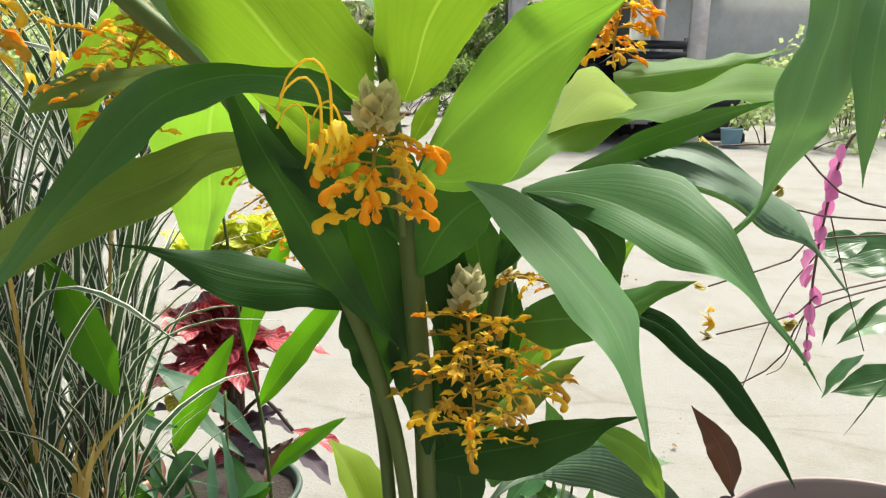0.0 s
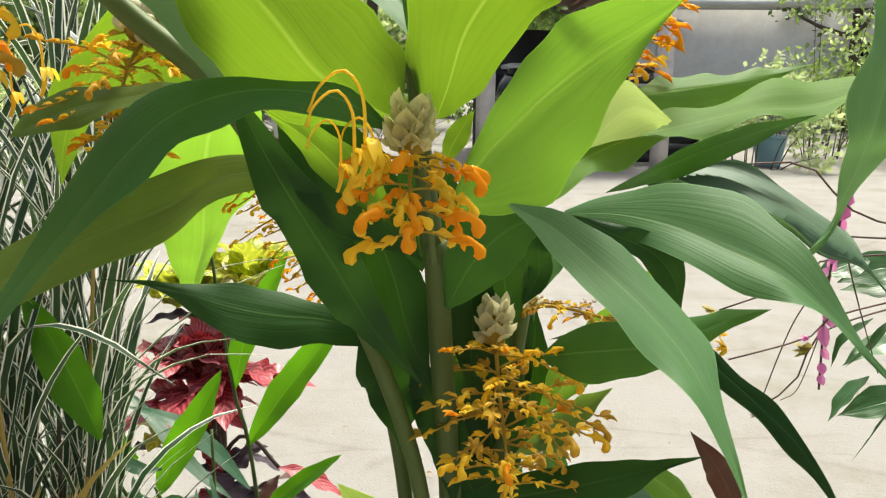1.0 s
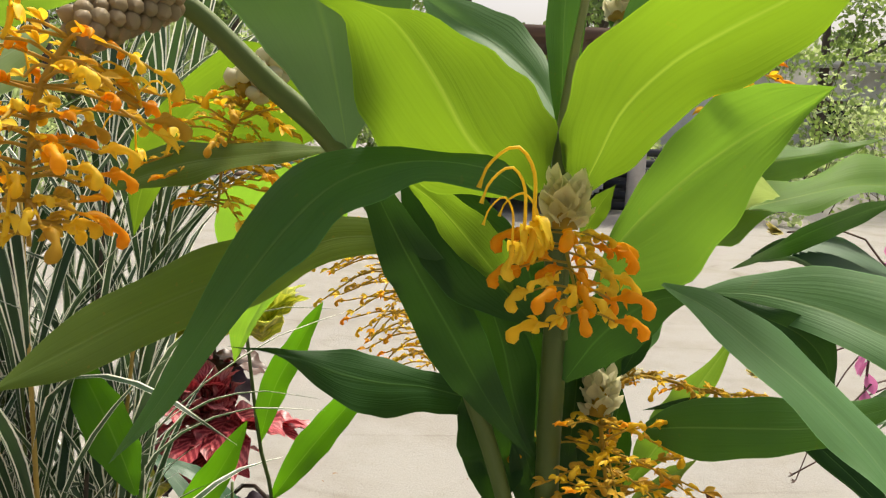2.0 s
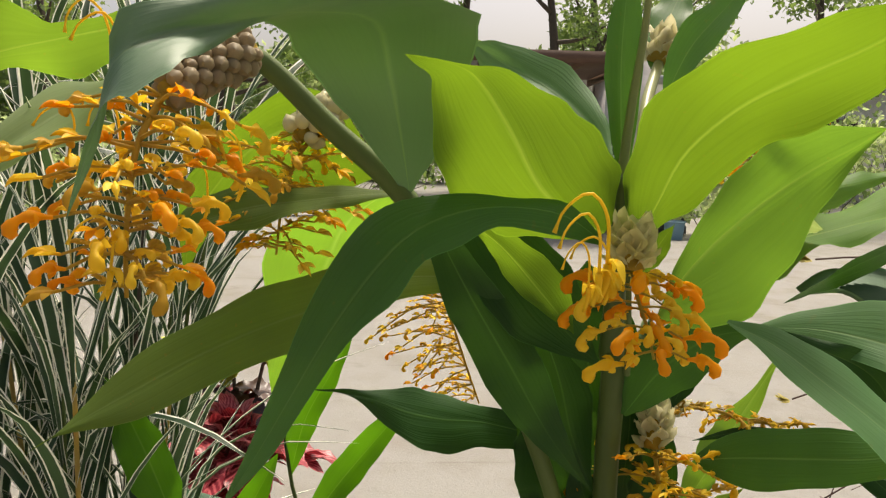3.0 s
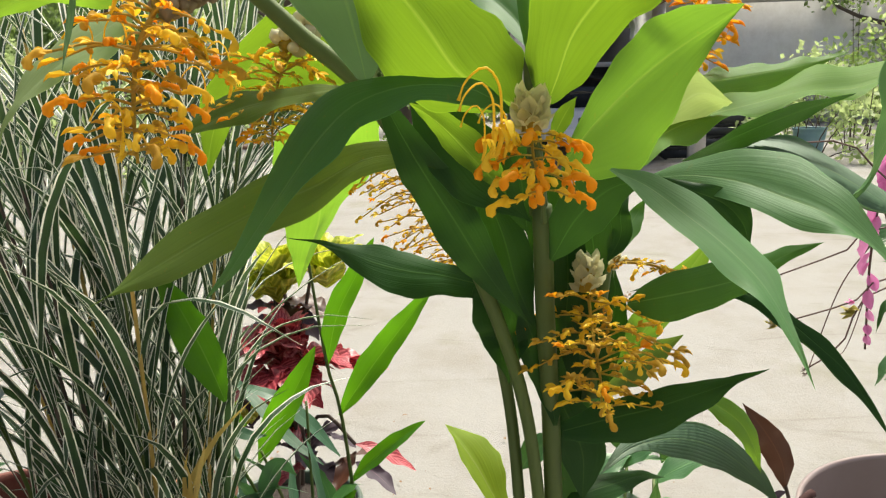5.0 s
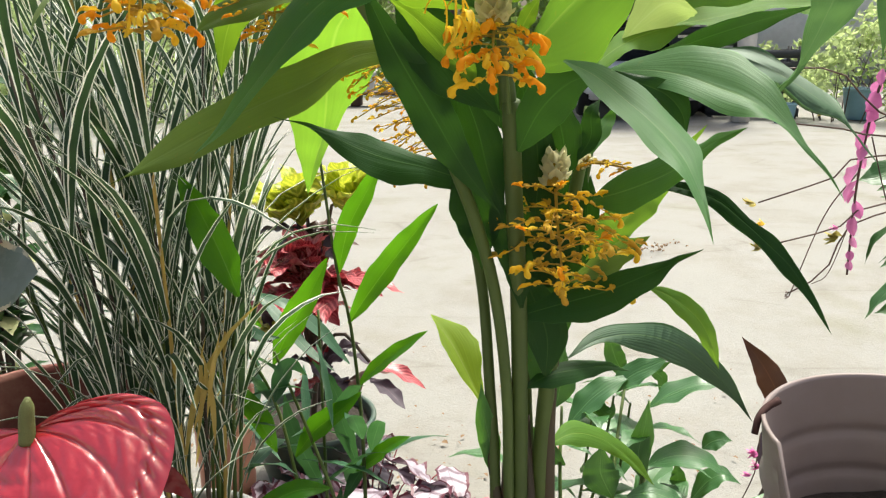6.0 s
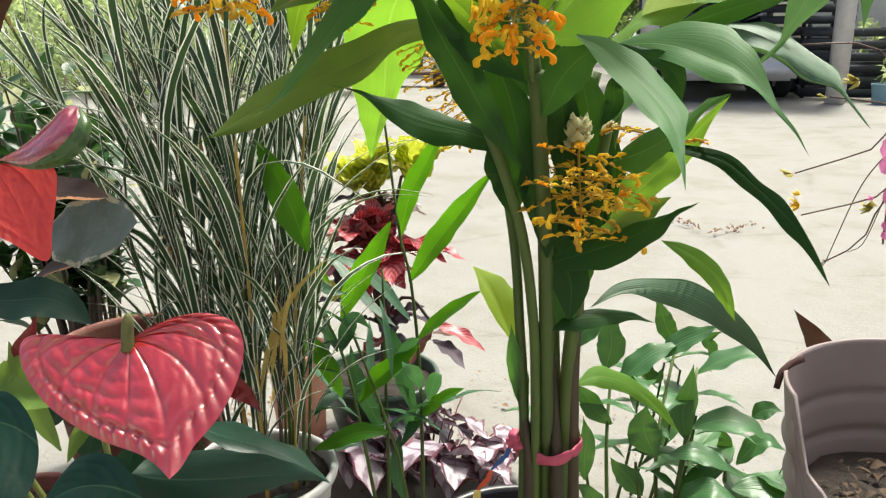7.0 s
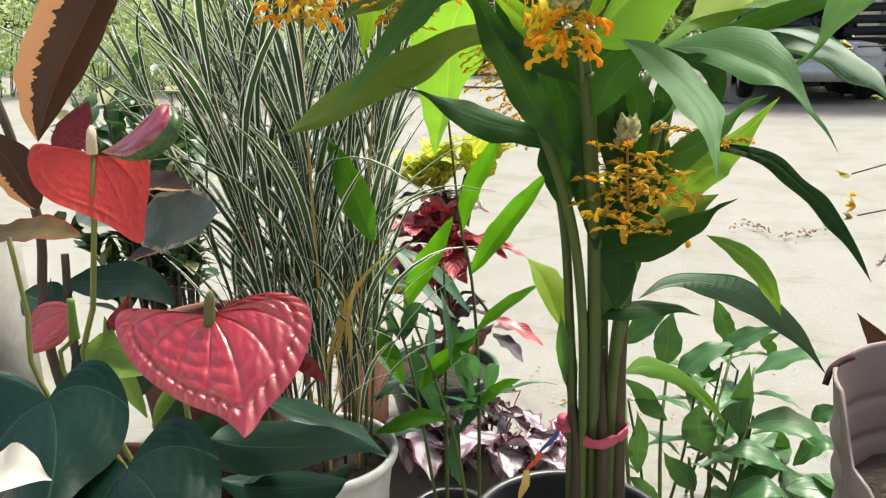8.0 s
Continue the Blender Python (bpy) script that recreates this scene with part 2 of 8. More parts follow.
def spline(pts, n):
    """n + 1 points evenly along a smooth curve through pts, and the directions there."""
    p = [np.array(q, dtype=float) for q in pts]
    p = [2 * p[0] - p[1]] + p + [2 * p[-1] - p[-2]]
    fine = []
    for a, b, c, d in zip(p, p[1:], p[2:], p[3:]):
        for t in np.linspace(0, 1, 16, endpoint=False):
            fine.append(0.5 * (2 * b + (c - a) * t + (2 * a - 5 * b + 4 * c - d) * t * t + (3 * b - a - 3 * c + d) * t ** 3))
    fine.append(p[-2])
    fine = np.array(fine)
    run = np.concatenate([[0], np.cumsum(np.linalg.norm(np.diff(fine, axis=0), axis=1))])
    want = np.linspace(0, run[-1], n + 1)
    pos = np.stack([np.interp(want, run, fine[:, k]) for k in range(3)], axis=1)
    way = np.gradient(pos, axis=0)
    return pos, way / np.maximum(np.linalg.norm(way, axis=1), 1e-9)[:, None], run[-1]


def unit(v):
    v = np.array(v, dtype=float)
    return v / max(np.linalg.norm(v), 1e-9)


def blade(pts, side, wide=0.42, fold=0.12, wave=0.09, waves=3.0, twist=0.0, cup=0.0, nu=22, nv=8, stalk=0.10, seed=0, tip=1.35, base=0.8, ribs=None):
    """A leaf blade along a curve. side: from the midrib to the edge at the widest place. fold: how far the halves rise;
    wave: the edge's ripples; both as shares of the half width. ribs: a half width of its own at every point of the curve."""
    rng = random.Random(seed)
    pos, way, length = spline(pts, nu)
    flat = np.array(side, dtype=float)
    at_wide = way[int(round(wide * nu))]
    half = np.linalg.norm(flat - at_wide * np.dot(flat, at_wide))
    ph, ph2, tw = rng.uniform(0, 6.3), rng.uniform(0, 6.3), radians(twist)
    k = waves * rng.uniform(0.8, 1.2)
    verts, uvs = [], []
    sd = np.array(side, dtype=float)
    iw = int(round(wide * nu))
    frames = [None] * (nu + 1)
    for order in (range(iw, nu + 1), range(iw, -1, -1)):
        cur = unit(sd)
        for i in order:
            cur = unit(cur - way[i] * np.dot(cur, way[i]))
            frames[i] = cur
    if ribs is not None:
        marks = [int(np.argmin(np.linalg.norm(pos - np.array(q), axis=1))) for q in pts]
        own = np.stack([np.interp(range(nu + 1), marks, [r[k] for r in ribs]) for k in range(3)], axis=1)
        half = max(np.linalg.norm(q) for q in own)
    for i in range(nu + 1):
        s = i / nu
        if s < wide:
            w = math.sin(math.pi / 2 * (s / wide)) ** base
            w = max(w, stalk * (1 - s / wide))
        else:
            w = max(math.cos(math.pi / 2 * (s - wide) / (1 - wide)), 0) ** tip
        w = half * max(w, 0.012)
        a = tw * (s - wide)
        c0 = frames[i]
        n0 = np.cross(c0, way[i])
        c = c0 * math.cos(a) + n0 * math.sin(a)
        if ribs is not None:
            flat = own[i] - way[i] * np.dot(own[i], way[i])
            c, w = unit(flat), max(np.linalg.norm(own[i]), half * 0.012)
            n0 = np.cross(c, way[i])
        n = np.cross(c, way[i])
        if np.dot(n0, (0, 0, 1)) < 0:
            n = -n
        for j in range(nv + 1):
            v = 2 * j / nv - 1
            sgn = ph if v < 0 else ph2
            lift = fold * abs(v) ** 1.2 * w - cup * v * v * w
            lift += wave * half * v * v * math.sin(k * 6.28 * s + sgn) * min(1, 4 * s, 4 * (1 - s))
            ruf = 1 + 0.03 * math.sin(k * 11 * s + sgn * 2)
            verts.append(pos[i] + c * (v * w * ruf) + n * lift)
            uvs.append((s, (v + 1) / 2))
    faces = [(i * (nv + 1) + j, i * (nv + 1) + j + 1, (i + 1) * (nv + 1) + j + 1, (i + 1) * (nv + 1) + j) for i in range(nu) for j in range(nv)]
    return verts, faces, uvs


leaf_count = 0


def leaf(plant, material, pts, side, name="leaf", label="", **kw):
    global leaf_count
    leaf_count += 1
    verts, faces, uvs = blade(pts, side, seed=leaf_count, **kw)
    return part(name, mesh_from(name, verts, faces, uvs), material, plant, label)


def formed(plant, material, rows, wave=0.06, waves=3.0, ridges=0, arch=0.06, nu=30, nv=12, name="leaf", label=""):
    """A leaf shaped by a few stations from base to tip: (midrib point, way to one edge, way to the other edge)."""
    global leaf_count
    leaf_count += 1
    rng = random.Random(leaf_count)
    ph = (rng.uniform(0, 6.3), rng.uniform(0, 6.3))
    table = np.array([np.concatenate([np.array(q, dtype=float) for q in row]) for row in rows])
    table = np.concatenate([[2 * table[0] - table[1]], table, [2 * table[-1] - table[-2]]])
    half = max(np.linalg.norm(row[6:] - row[3:6]) for row in table[1:-1]) / 2
    last = len(rows) - 1
    verts, uvs = [], []
    for i in range(nu + 1):
        f = i / nu * last
        k = min(int(f), last - 1)
        t = f - k
        a, b, c, d = table[k:k + 4]
        q = 0.5 * (2 * b + (c - a) * t + (2 * a - 5 * b + 4 * c - d) * t * t + (3 * b - a - 3 * c + d) * t ** 3)
        way = unit(0.5 * ((c - a) + 2 * (2 * a - 5 * b + 4 * c - d) * t + 3 * (3 * b - a - 3 * c + d) * t * t)[:3])
        mid, left, right = q[:3], q[3:6], q[6:]
        n = unit(np.cross(unit(right - left), way)) if np.linalg.norm(right - left) > 1e-6 else np.array((0, 0, 1.0))
        n = n if n[2] >= 0 else -n
        s = i / nu
        w = np.linalg.norm(right - left) / 2
        for j in range(nv + 1):
            v = 2 * j / nv - 1
            e = left if v < 0 else right
            p = ph[0] if v < 0 else ph[1]
            ruf = 1 + 0.035 * math.sin(waves * 12 * s + p * 2) * abs(v)
            lift = arch * w * 4 * abs(v) * (1 - abs(v))
            lift += wave * half * v * v * math.sin(waves * 6.28 * s + p) * min(1, 5 * s, 5 * (1 - s))
            lift += 0.10 * half * math.sin(waves * 4.1 * s + p) * abs(v) * (1 - abs(v)) * min(1, 5 * s, 5 * (1 - s))
            if ridges:
                lift += 0.075 * w * math.cos(abs(v) * ridges * 6.28)
            verts.append(mid + e * (abs(v) * ruf) + n * lift)
            uvs.append((s, (v + 1) / 2))
    faces = [(i * (nv + 1) + j, i * (nv + 1) + j + 1, (i + 1) * (nv + 1) + j + 1, (i + 1) * (nv + 1) + j) for i in range(nu) for j in range(nv)]
    return part(name, mesh_from(name, verts, faces, uvs), material, plant, label)


def tube_data(pts, r0, r1=None, sides=8, steps=14, bulge=None, caps=True):
    """A round rod along a curve, tapering from r0 to r1."""
    r1 = r0 if r1 is None else r1
    pos, way, length = spline(pts, steps)
    ref = np.array((0.3, 0.9, 0.1)) if abs(way[0][1]) < 0.8 else np.array((1.0, 0, 0.2))
    verts, uvs, faces = [], [], []
    for i in range(steps + 1):
        s = i / steps
        a = unit(np.cross(way[i], ref))
        b = np.cross(way[i], a)
        r = (r0 + (r1 - r0) * s) * (bulge(s) if bulge else 1)
        for j in range(sides):
            t = 2 * math.pi * j / sides
            verts.append(pos[i] + (a * math.cos(t) + b * math.sin(t)) * r)
            uvs.append((s, j / sides))
    for i in range(steps):
        for j in range(sides):
            k = (j + 1) % sides
            faces.append((i * sides + j, i * sides + k, (i + 1) * sides + k, (i + 1) * sides + j))
    if caps:
        faces.append(tuple(range(sides - 1, -1, -1)))
        faces.append(tuple(steps * sides + j for j in range(sides)))
    return verts, faces, uvs


def tube(name, pts, r0, r1, material, parent, label="", **kw):
    v, f, u = tube_data(pts, r0, r1, **kw)
    return part(name, mesh_from(name, v, f, u), material, parent, label)


def joined(pieces):
    """Several (verts, faces, uvs) as one."""
    V, F, U = [], [], []
    for v, f, u in pieces:
        n = len(V)
        V.extend(v)
        U.extend(u)
        F.extend(tuple(i + n for i in q) for q in f)
    return V, F, U


def lathe(profile, sides=48, skip=None):
    """A turned shape from (radius, height) pairs."""
    verts, faces, uvs = [], [], []
    for i, (r, z) in enumerate(profile):
        for j in range(sides):
            t = 2 * math.pi * j / sides
            verts.append((r * math.cos(t), r * math.sin(t), z))
            uvs.append((j / sides, i / len(profile)))
    for i in range(len(profile) - 1):
        for j in range(sides):
            k = (j + 1) % sides
            if skip and skip(i, j):
                continue
            faces.append((i * sides + j, i * sides + k, (i + 1) * sides + k, (i + 1) * sides + j))
    return verts, faces, uvs


def move(data, m):
    v, f, u = data
    return [tuple(m @ Vector(p)) for p in v], f, u


def box_bm(sx, sy, sz, at=(0, 0, 0), bevel=0.0, turn=0.0):
    bm = bmesh.new()
    bmesh.ops.create_cube(bm, size=1)
    for v in bm.verts:
        v.co = Vector((v.co.x * sx, v.co.y * sy, v.co.z * sz))
    if bevel:
        bmesh.ops.bevel(bm, geom=bm.edges[:], offset=bevel, segments=2, affect="EDGES")
    bmesh.ops.transform(bm, matrix=pose(*at, 0, 0, turn), verts=bm.verts)
    return bm

# ---- ground and ledge ----
def ground_material():
    m = Nodes("sand_yard")
    at = m.coords("Object")
    big, mid, fine = m.noise(at, 0.35, 4.0, 0.6), m.noise(at, 2.2, 6.0, 0.65), m.noise(at, 90.0, 6.0, 0.7)
    col = m.mix(big, (0.225, 0.225, 0.208), (0.302, 0.306, 0.290))
    col = m.mix(m.ramp(mid, (0.45, (0, 0, 0)), (0.75, (1, 1, 1))), col, (0.214, 0.204, 0.178))
    col = m.mix(m.math("MULTIPLY", fine, 0.35), col, (0.215, 0.180, 0.135))
    moss = m.ramp(m.noise(m.coords("Object", 1.0, (1, 1, 1)), 1.1, 5.0, 0.6), (0.56, (0, 0, 0)), (0.72, (1, 1, 1)))
    col = m.mix(m.math("MULTIPLY", moss, 0.22), col, (0.16, 0.17, 0.07))
    grit = m.ramp(m.voronoi(at, 46.0), (0.06, (1, 1, 1)), (0.16, (0, 0, 0)))
    col = m.mix(m.math("MULTIPLY", grit, m.math("MULTIPLY", mid, 0.7)), col, (0.15, 0.11, 0.08))
    crack = m.ramp(m.voronoi(m.coords("Object", 1.0, (0.55, 1.6, 1)), 1.3, "DISTANCE_TO_EDGE"), (0.0, (1, 1, 1)), (0.022, (0, 0, 0)))
    col = m.mix(m.math("MULTIPLY", crack, m.math("MULTIPLY", m.ramp(mid, (0.42, (0, 0, 0)), (0.60, (1, 1, 1))), 0.3)), col, (0.12, 0.10, 0.08))
    m.set(Base_Color=col, Roughness=0.92, Specular_IOR_Level=0.2)
    m.bump(m.math("ADD", m.math("MULTIPLY", mid, 2.0), fine), 0.6, 0.008)
    return m.mat


def ground_sheet():
    xs = np.concatenate([np.linspace(-400, -14, 10), np.linspace(-12, 12, 97), np.linspace(14, 400, 10)])
    ys = np.concatenate([np.linspace(-200, -4, 6), np.linspace(-3, 21, 97), np.linspace(23, 700, 12)])
    verts = []
    for y in ys:
        for x in xs:
            flat = max(0.0, 1 - max(abs(x), abs(y - 9)) / 14)
            z = flat * 0.05 * (noise.noise(Vector((x * 0.5, y * 0.5, 1.0))) + 0.4 * noise.noise(Vector((x * 2, y * 2, 4.0))))
            verts.append((x, y, z - 0.01 if y > 2.4 else min(z * 0.3, 0.004) - 0.004))
    n = len(xs)
    faces = [(j * n + i, j * n + i + 1, (j + 1) * n + i + 1, (j + 1) * n + i) for j in range(len(ys) - 1) for i in range(n - 1)]
    return mesh_from("ground", verts, faces)


ground = part("ground", ground_sheet(), ground_material())
tagged(ground, "pale trodden sandy yard with faint cracks and grit", "ground", kind="structure")

CONCRETE = plain_material("concrete", (0.30, 0.29, 0.27), (0.42, 0.40, 0.37), 22, 0.85, 0.5, 0.004, dirt=(0.12, 0.11, 0.09), dirt_share=0.5)
ledge = part("ledge", box_bm(3.2, 1.36, LEDGE_Z, (0, 0.10, LEDGE_Z / 2), 0.012), CONCRETE)
tagged(ledge, "low grey concrete ledge under the potted plants", "ledge", kind="structure")

# unseen wall, added to block sky light from behind the camera
BLOCKING_WALL = plain_material("blocking_wall_plain", (0.34, 0.31, 0.27), (0.40, 0.37, 0.33), 6, 0.85, 0.2, 0.003)
wall_south = part("wall_south", box_bm(9.0, 0.15, 2.3, (0, -2.6, 1.15), 0.01), BLOCKING_WALL)
tagged(wall_south, "plain unseen wall, added to block sky light from behind", "wall", kind="structure")
porch_floor = part("porch_floor", box_bm(9.0, 1.93, LEDGE_Z, (0, -1.55, LEDGE_Z / 2), 0.006), CONCRETE)
tagged(porch_floor, "grey concrete porch floor", "floor", kind="structure")

# ---- tied ginger in the black pot ----
globba = thing("ginger_plant", (0.0, 0.60, 0.42), "tall flowering ginger, green leaves, hanging orange spikes, stems tied together", "potted plant")

formed(globba, LEAF_LIGHT, [((-0.043, 0.487, 1.094), (0.004, 0, 0.005), (-0.005, 0.003, -0.004)), ((-0.063, 0.48, 1.104), (0.025, 0, 0.025), (-0.017, 0.015, -0.015)), ((-0.083, 0.465, 1.119), (0.03, 0, 0.029), (-0.027, 0.02, -0.023)), ((-0.1, 0.445, 1.145), (0.024, 0, 0.019), (-0.033, 0.02, -0.028)), ((-0.117, 0.42, 1.167), (0.015, 0, 0.006), (-0.025, 0.014, -0.021)), ((-0.13, 0.4, 1.175), (0.004, 0, 0.002), (-0.012, 0.006, -0.007)), ((-0.154, 0.375, 1.177), (0, 0, 0), (0, 0, 0))])
formed(globba, LEAF_LIGHT, [((-0.021, 0.49, 1.094), (-0.004, 0, 0.002), (0.004, 0.001, 0)), ((-0.014, 0.485, 1.112), (-0.02, 0, 0.004), (0.007, 0.005, -0.012)), ((-0.005, 0.47, 1.14), (-0.031, 0, -0.004), (0.013, 0.007, -0.025)), ((0.011, 0.445, 1.162), (-0.042, 0, 0.004), (0.013, 0.01, -0.023)), ((0.026, 0.415, 1.175), (-0.033, 0, 0.013), (0.012, 0.01, -0.023)), ((0.04, 0.385, 1.185), (-0.023, 0, 0.01), (0.01, 0.008, -0.02)), ((0.047, 0.36, 1.193), (-0.015, 0, 0.007), (0.008, 0.006, -0.01)), ((0.048, 0.33, 1.198), (0, 0, 0), (0, 0, 0))])
formed(globba, LEAF_MID, [((-0.012, 0.48, 1.048), (0.002, 0, 0.007), (-0.001, -0.001, -0.002)), ((-0.002, 0.485, 1.063), (0, 0, 0.012), (0.005, -0.002, -0.021)), ((0.017, 0.49, 1.085), (-0.005, 0, 0.018), (0.022, -0.004, -0.04)), ((0.042, 0.49, 1.109), (-0.013, 0, 0.019), (0.019, -0.004, -0.035)), ((0.069, 0.488, 1.13), (-0.02, 0, 0.019), (0.009, -0.003, -0.02)), ((0.093, 0.484, 1.145), (-0.02, 0, 0.012), (0.003, -0.002, -0.005)), ((0.109, 0.48, 1.157), (0, 0, 0), (0, 0, 0))])
formed(globba, LEAF, [((-0.047, 0.472, 1.091), (0, 0.002, 0.002), (-0.001, -0.002, -0.002)), ((-0.072, 0.46, 1.106), (0.004, 0.009, 0.006), (-0.004, -0.006, -0.011)), ((-0.102, 0.452, 1.11), (0.003, 0.007, 0.005), (-0.002, -0.005, -0.009)), ((-0.127, 0.446, 1.107), (-0.001, 0.011, 0.008), (0.002, -0.008, -0.016)), ((-0.15, 0.437, 1.097), (-0.01, 0.016, 0.014), (0.005, -0.011, -0.015)), ((-0.169, 0.425, 1.078), (-0.015, 0.018, 0.015), (0.01, -0.012, -0.012)), ((-0.188, 0.41, 1.051), (-0.013, 0.011, 0.005), (0.01, -0.008, -0.003)), ((-0.203, 0.385, 1.025), (-0.008, 0.009, 0.005), (0.008, -0.006, -0.001)), ((-0.215, 0.365, 1.004), (-0.004, 0.005, 0.002), (0.006, -0.003, 0.002)), ((-0.223, 0.345, 0.993), (0, 0, 0), (0, 0, 0))])
formed(globba, LEAF_OLIVE, [((-0.129, 0.55, 1.057), (-0.003, 0.007, 0.009), (0.003, -0.007, -0.009)), ((-0.168, 0.57, 1.05), (0.002, 0.01, 0.015), (-0.001, -0.01, -0.014)), ((-0.215, 0.595, 1.026), (-0.01, 0.014, 0.021), (0.011, -0.014, -0.017)), ((-0.257, 0.6, 1.009), (-0.015, 0.015, 0.022), (0.014, -0.015, -0.017)), ((-0.301, 0.595, 0.989), (-0.018, 0.013, 0.015), (0.014, -0.013, -0.016)), ((-0.347, 0.58, 0.964), (-0.012, 0.011, 0.013), (0.015, -0.011, -0.013)), ((-0.389, 0.562, 0.941), (-0.002, 0.001, 0), (0.001, -0.001, -0.001)), ((-0.407, 0.545, 0.93), (0, 0, 0), (0, 0, 0))], waves=2.5)
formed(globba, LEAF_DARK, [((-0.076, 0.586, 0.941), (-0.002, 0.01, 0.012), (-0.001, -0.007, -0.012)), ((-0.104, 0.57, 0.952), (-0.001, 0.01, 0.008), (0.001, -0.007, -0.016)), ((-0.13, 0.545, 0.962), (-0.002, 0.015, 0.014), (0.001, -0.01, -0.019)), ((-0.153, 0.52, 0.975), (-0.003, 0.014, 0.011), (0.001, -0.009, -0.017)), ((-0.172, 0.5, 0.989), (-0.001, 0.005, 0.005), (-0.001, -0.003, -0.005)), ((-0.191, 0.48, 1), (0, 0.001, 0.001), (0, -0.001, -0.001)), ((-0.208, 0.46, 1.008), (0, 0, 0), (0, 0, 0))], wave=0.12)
formed(globba, LEAF_TOPLIT, [((0.019, 0.457, 1.051), (0.001, 0.001, 0.001), (-0.001, -0.001, 0)), ((0.041, 0.445, 1.041), (0.008, 0.009, 0.007), (-0.007, -0.009, -0.004)), ((0.061, 0.43, 1.026), (0.013, 0.013, 0.007), (-0.013, -0.013, -0.004)), ((0.079, 0.41, 1.011), (0.016, 0.014, 0.003), (-0.015, -0.014, -0.003)), ((0.094, 0.39, 0.995), (0.015, 0.013, 0.003), (-0.013, -0.013, -0.003)), ((0.101, 0.37, 0.982), (0.008, 0.008, 0.001), (-0.009, -0.008, 0)), ((0.106, 0.35, 0.966), (0.002, 0.004, 0.004), (-0.004, -0.004, 0.001)), ((0.108, 0.325, 0.947), (0, 0, 0), (0, 0, 0))])
formed(globba, LEAF_DARK, [((0.054, 0.47, 1.044), (0, 0, 0), (0, 0, 0)), ((0.073, 0.462, 1.036), (0.008, 0, 0.004), (-0.004, 0, -0.004)), ((0.094, 0.455, 1.027), (0.007, 0, 0.008), (-0.006, 0, -0.004)), ((0.106, 0.45, 1.013), (0.005, 0, 0.008), (-0.008, 0, -0.004)), ((0.109, 0.445, 0.995), (0, 0, 0), (0, 0, 0))], wave=0.15)
formed(globba, LEAF_TOPLIT, [((0.052, 0.49, 1.041), (0.001, 0.002, 0.002), (0.001, -0.001, -0.002)), ((0.079, 0.475, 1.044), (-0.001, 0.011, 0.01), (-0.001, -0.008, -0.01)), ((0.105, 0.455, 1.041), (0.005, 0.019, 0.019), (-0.006, -0.013, -0.012)), ((0.127, 0.435, 1.033), (0.011, 0.026, 0.026), (-0.008, -0.018, -0.013)), ((0.144, 0.415, 1.026), (0.01, 0.021, 0.02), (-0.007, -0.014, -0.009)), ((0.158, 0.4, 1.015), (0.006, 0.011, 0.012), (-0.006, -0.008, -0.001)), ((0.172, 0.385, 1.001), (0.002, 0.003, 0.003), (-0.004, -0.002, 0.002)), ((0.183, 0.375, 0.986), (0.002, 0.001, 0), (-0.001, -0.001, 0)), ((0.195, 0.365, 0.967), (0, 0, 0), (0, 0, 0))])
formed(globba, LEAF_TOPLIT, [((0.232, 0.5, 1.176), (-0.021, -0.014, -0.002), (0.023, 0.021, 0.002)), ((0.228, 0.49, 1.147), (-0.022, -0.017, -0.009), (0.031, 0.025, -0.002)), ((0.216, 0.475, 1.119), (-0.027, -0.02, -0.001), (0.036, 0.03, 0.001)), ((0.205, 0.46, 1.094), (-0.02, -0.017, 0.001), (0.031, 0.025, -0.001)), ((0.193, 0.45, 1.069), (-0.01, -0.01, -0.001), (0.02, 0.015, 0.002)), ((0.179, 0.44, 1.045), (-0.003, -0.004, 0.001), (0.008, 0.007, 0.005)), ((0.165, 0.43, 1.031), (-0.001, -0.001, 0.001), (0.002, 0.002, -0.001)), ((0.158, 0.428, 1.023), (0, 0, 0), (0, 0, 0))])
formed(globba, LEAF_FRESH, [((0.041, 0.55, 1.039), (-0.001, 0.012, 0.001), (0.001, -0.007, -0.002)), ((0.072, 0.58, 1.061), (-0.002, 0.045, 0.004), (0.002, -0.027, -0.01)), ((0.113, 0.61, 1.076), (-0.004, 0.041, 0.003), (0, -0.025, -0.01)), ((0.158, 0.63, 1.085), (0.009, 0.037, 0.01), (-0.002, -0.022, -0.007)), ((0.214, 0.65, 1.095), (0.016, 0.047, 0.016), (-0.007, -0.028, -0.007)), ((0.273, 0.67, 1.098), (0.02, 0.05, 0.023), (-0.01, -0.03, -0.003)), ((0.333, 0.7, 1.118), (0, 0, 0), (0, 0, 0))], wave=0.12, waves=4)
formed(globba, LEAF_MID, [((0.132, 0.68, 1.105), (0.001, 0.011, 0.005), (0.002, 0, -0.004)), ((0.161, 0.7, 1.108), (0.006, 0.04, 0.012), (0.004, 0, -0.023)), ((0.21, 0.73, 1.114), (0.006, 0.027, 0.008), (0.004, 0, -0.016)), ((0.262, 0.76, 1.121), (0.001, 0.013, 0.007), (0.001, 0, -0.005)), ((0.308, 0.78, 1.132), (0, 0, 0), (0, 0, 0))], wave=0.1, waves=4)
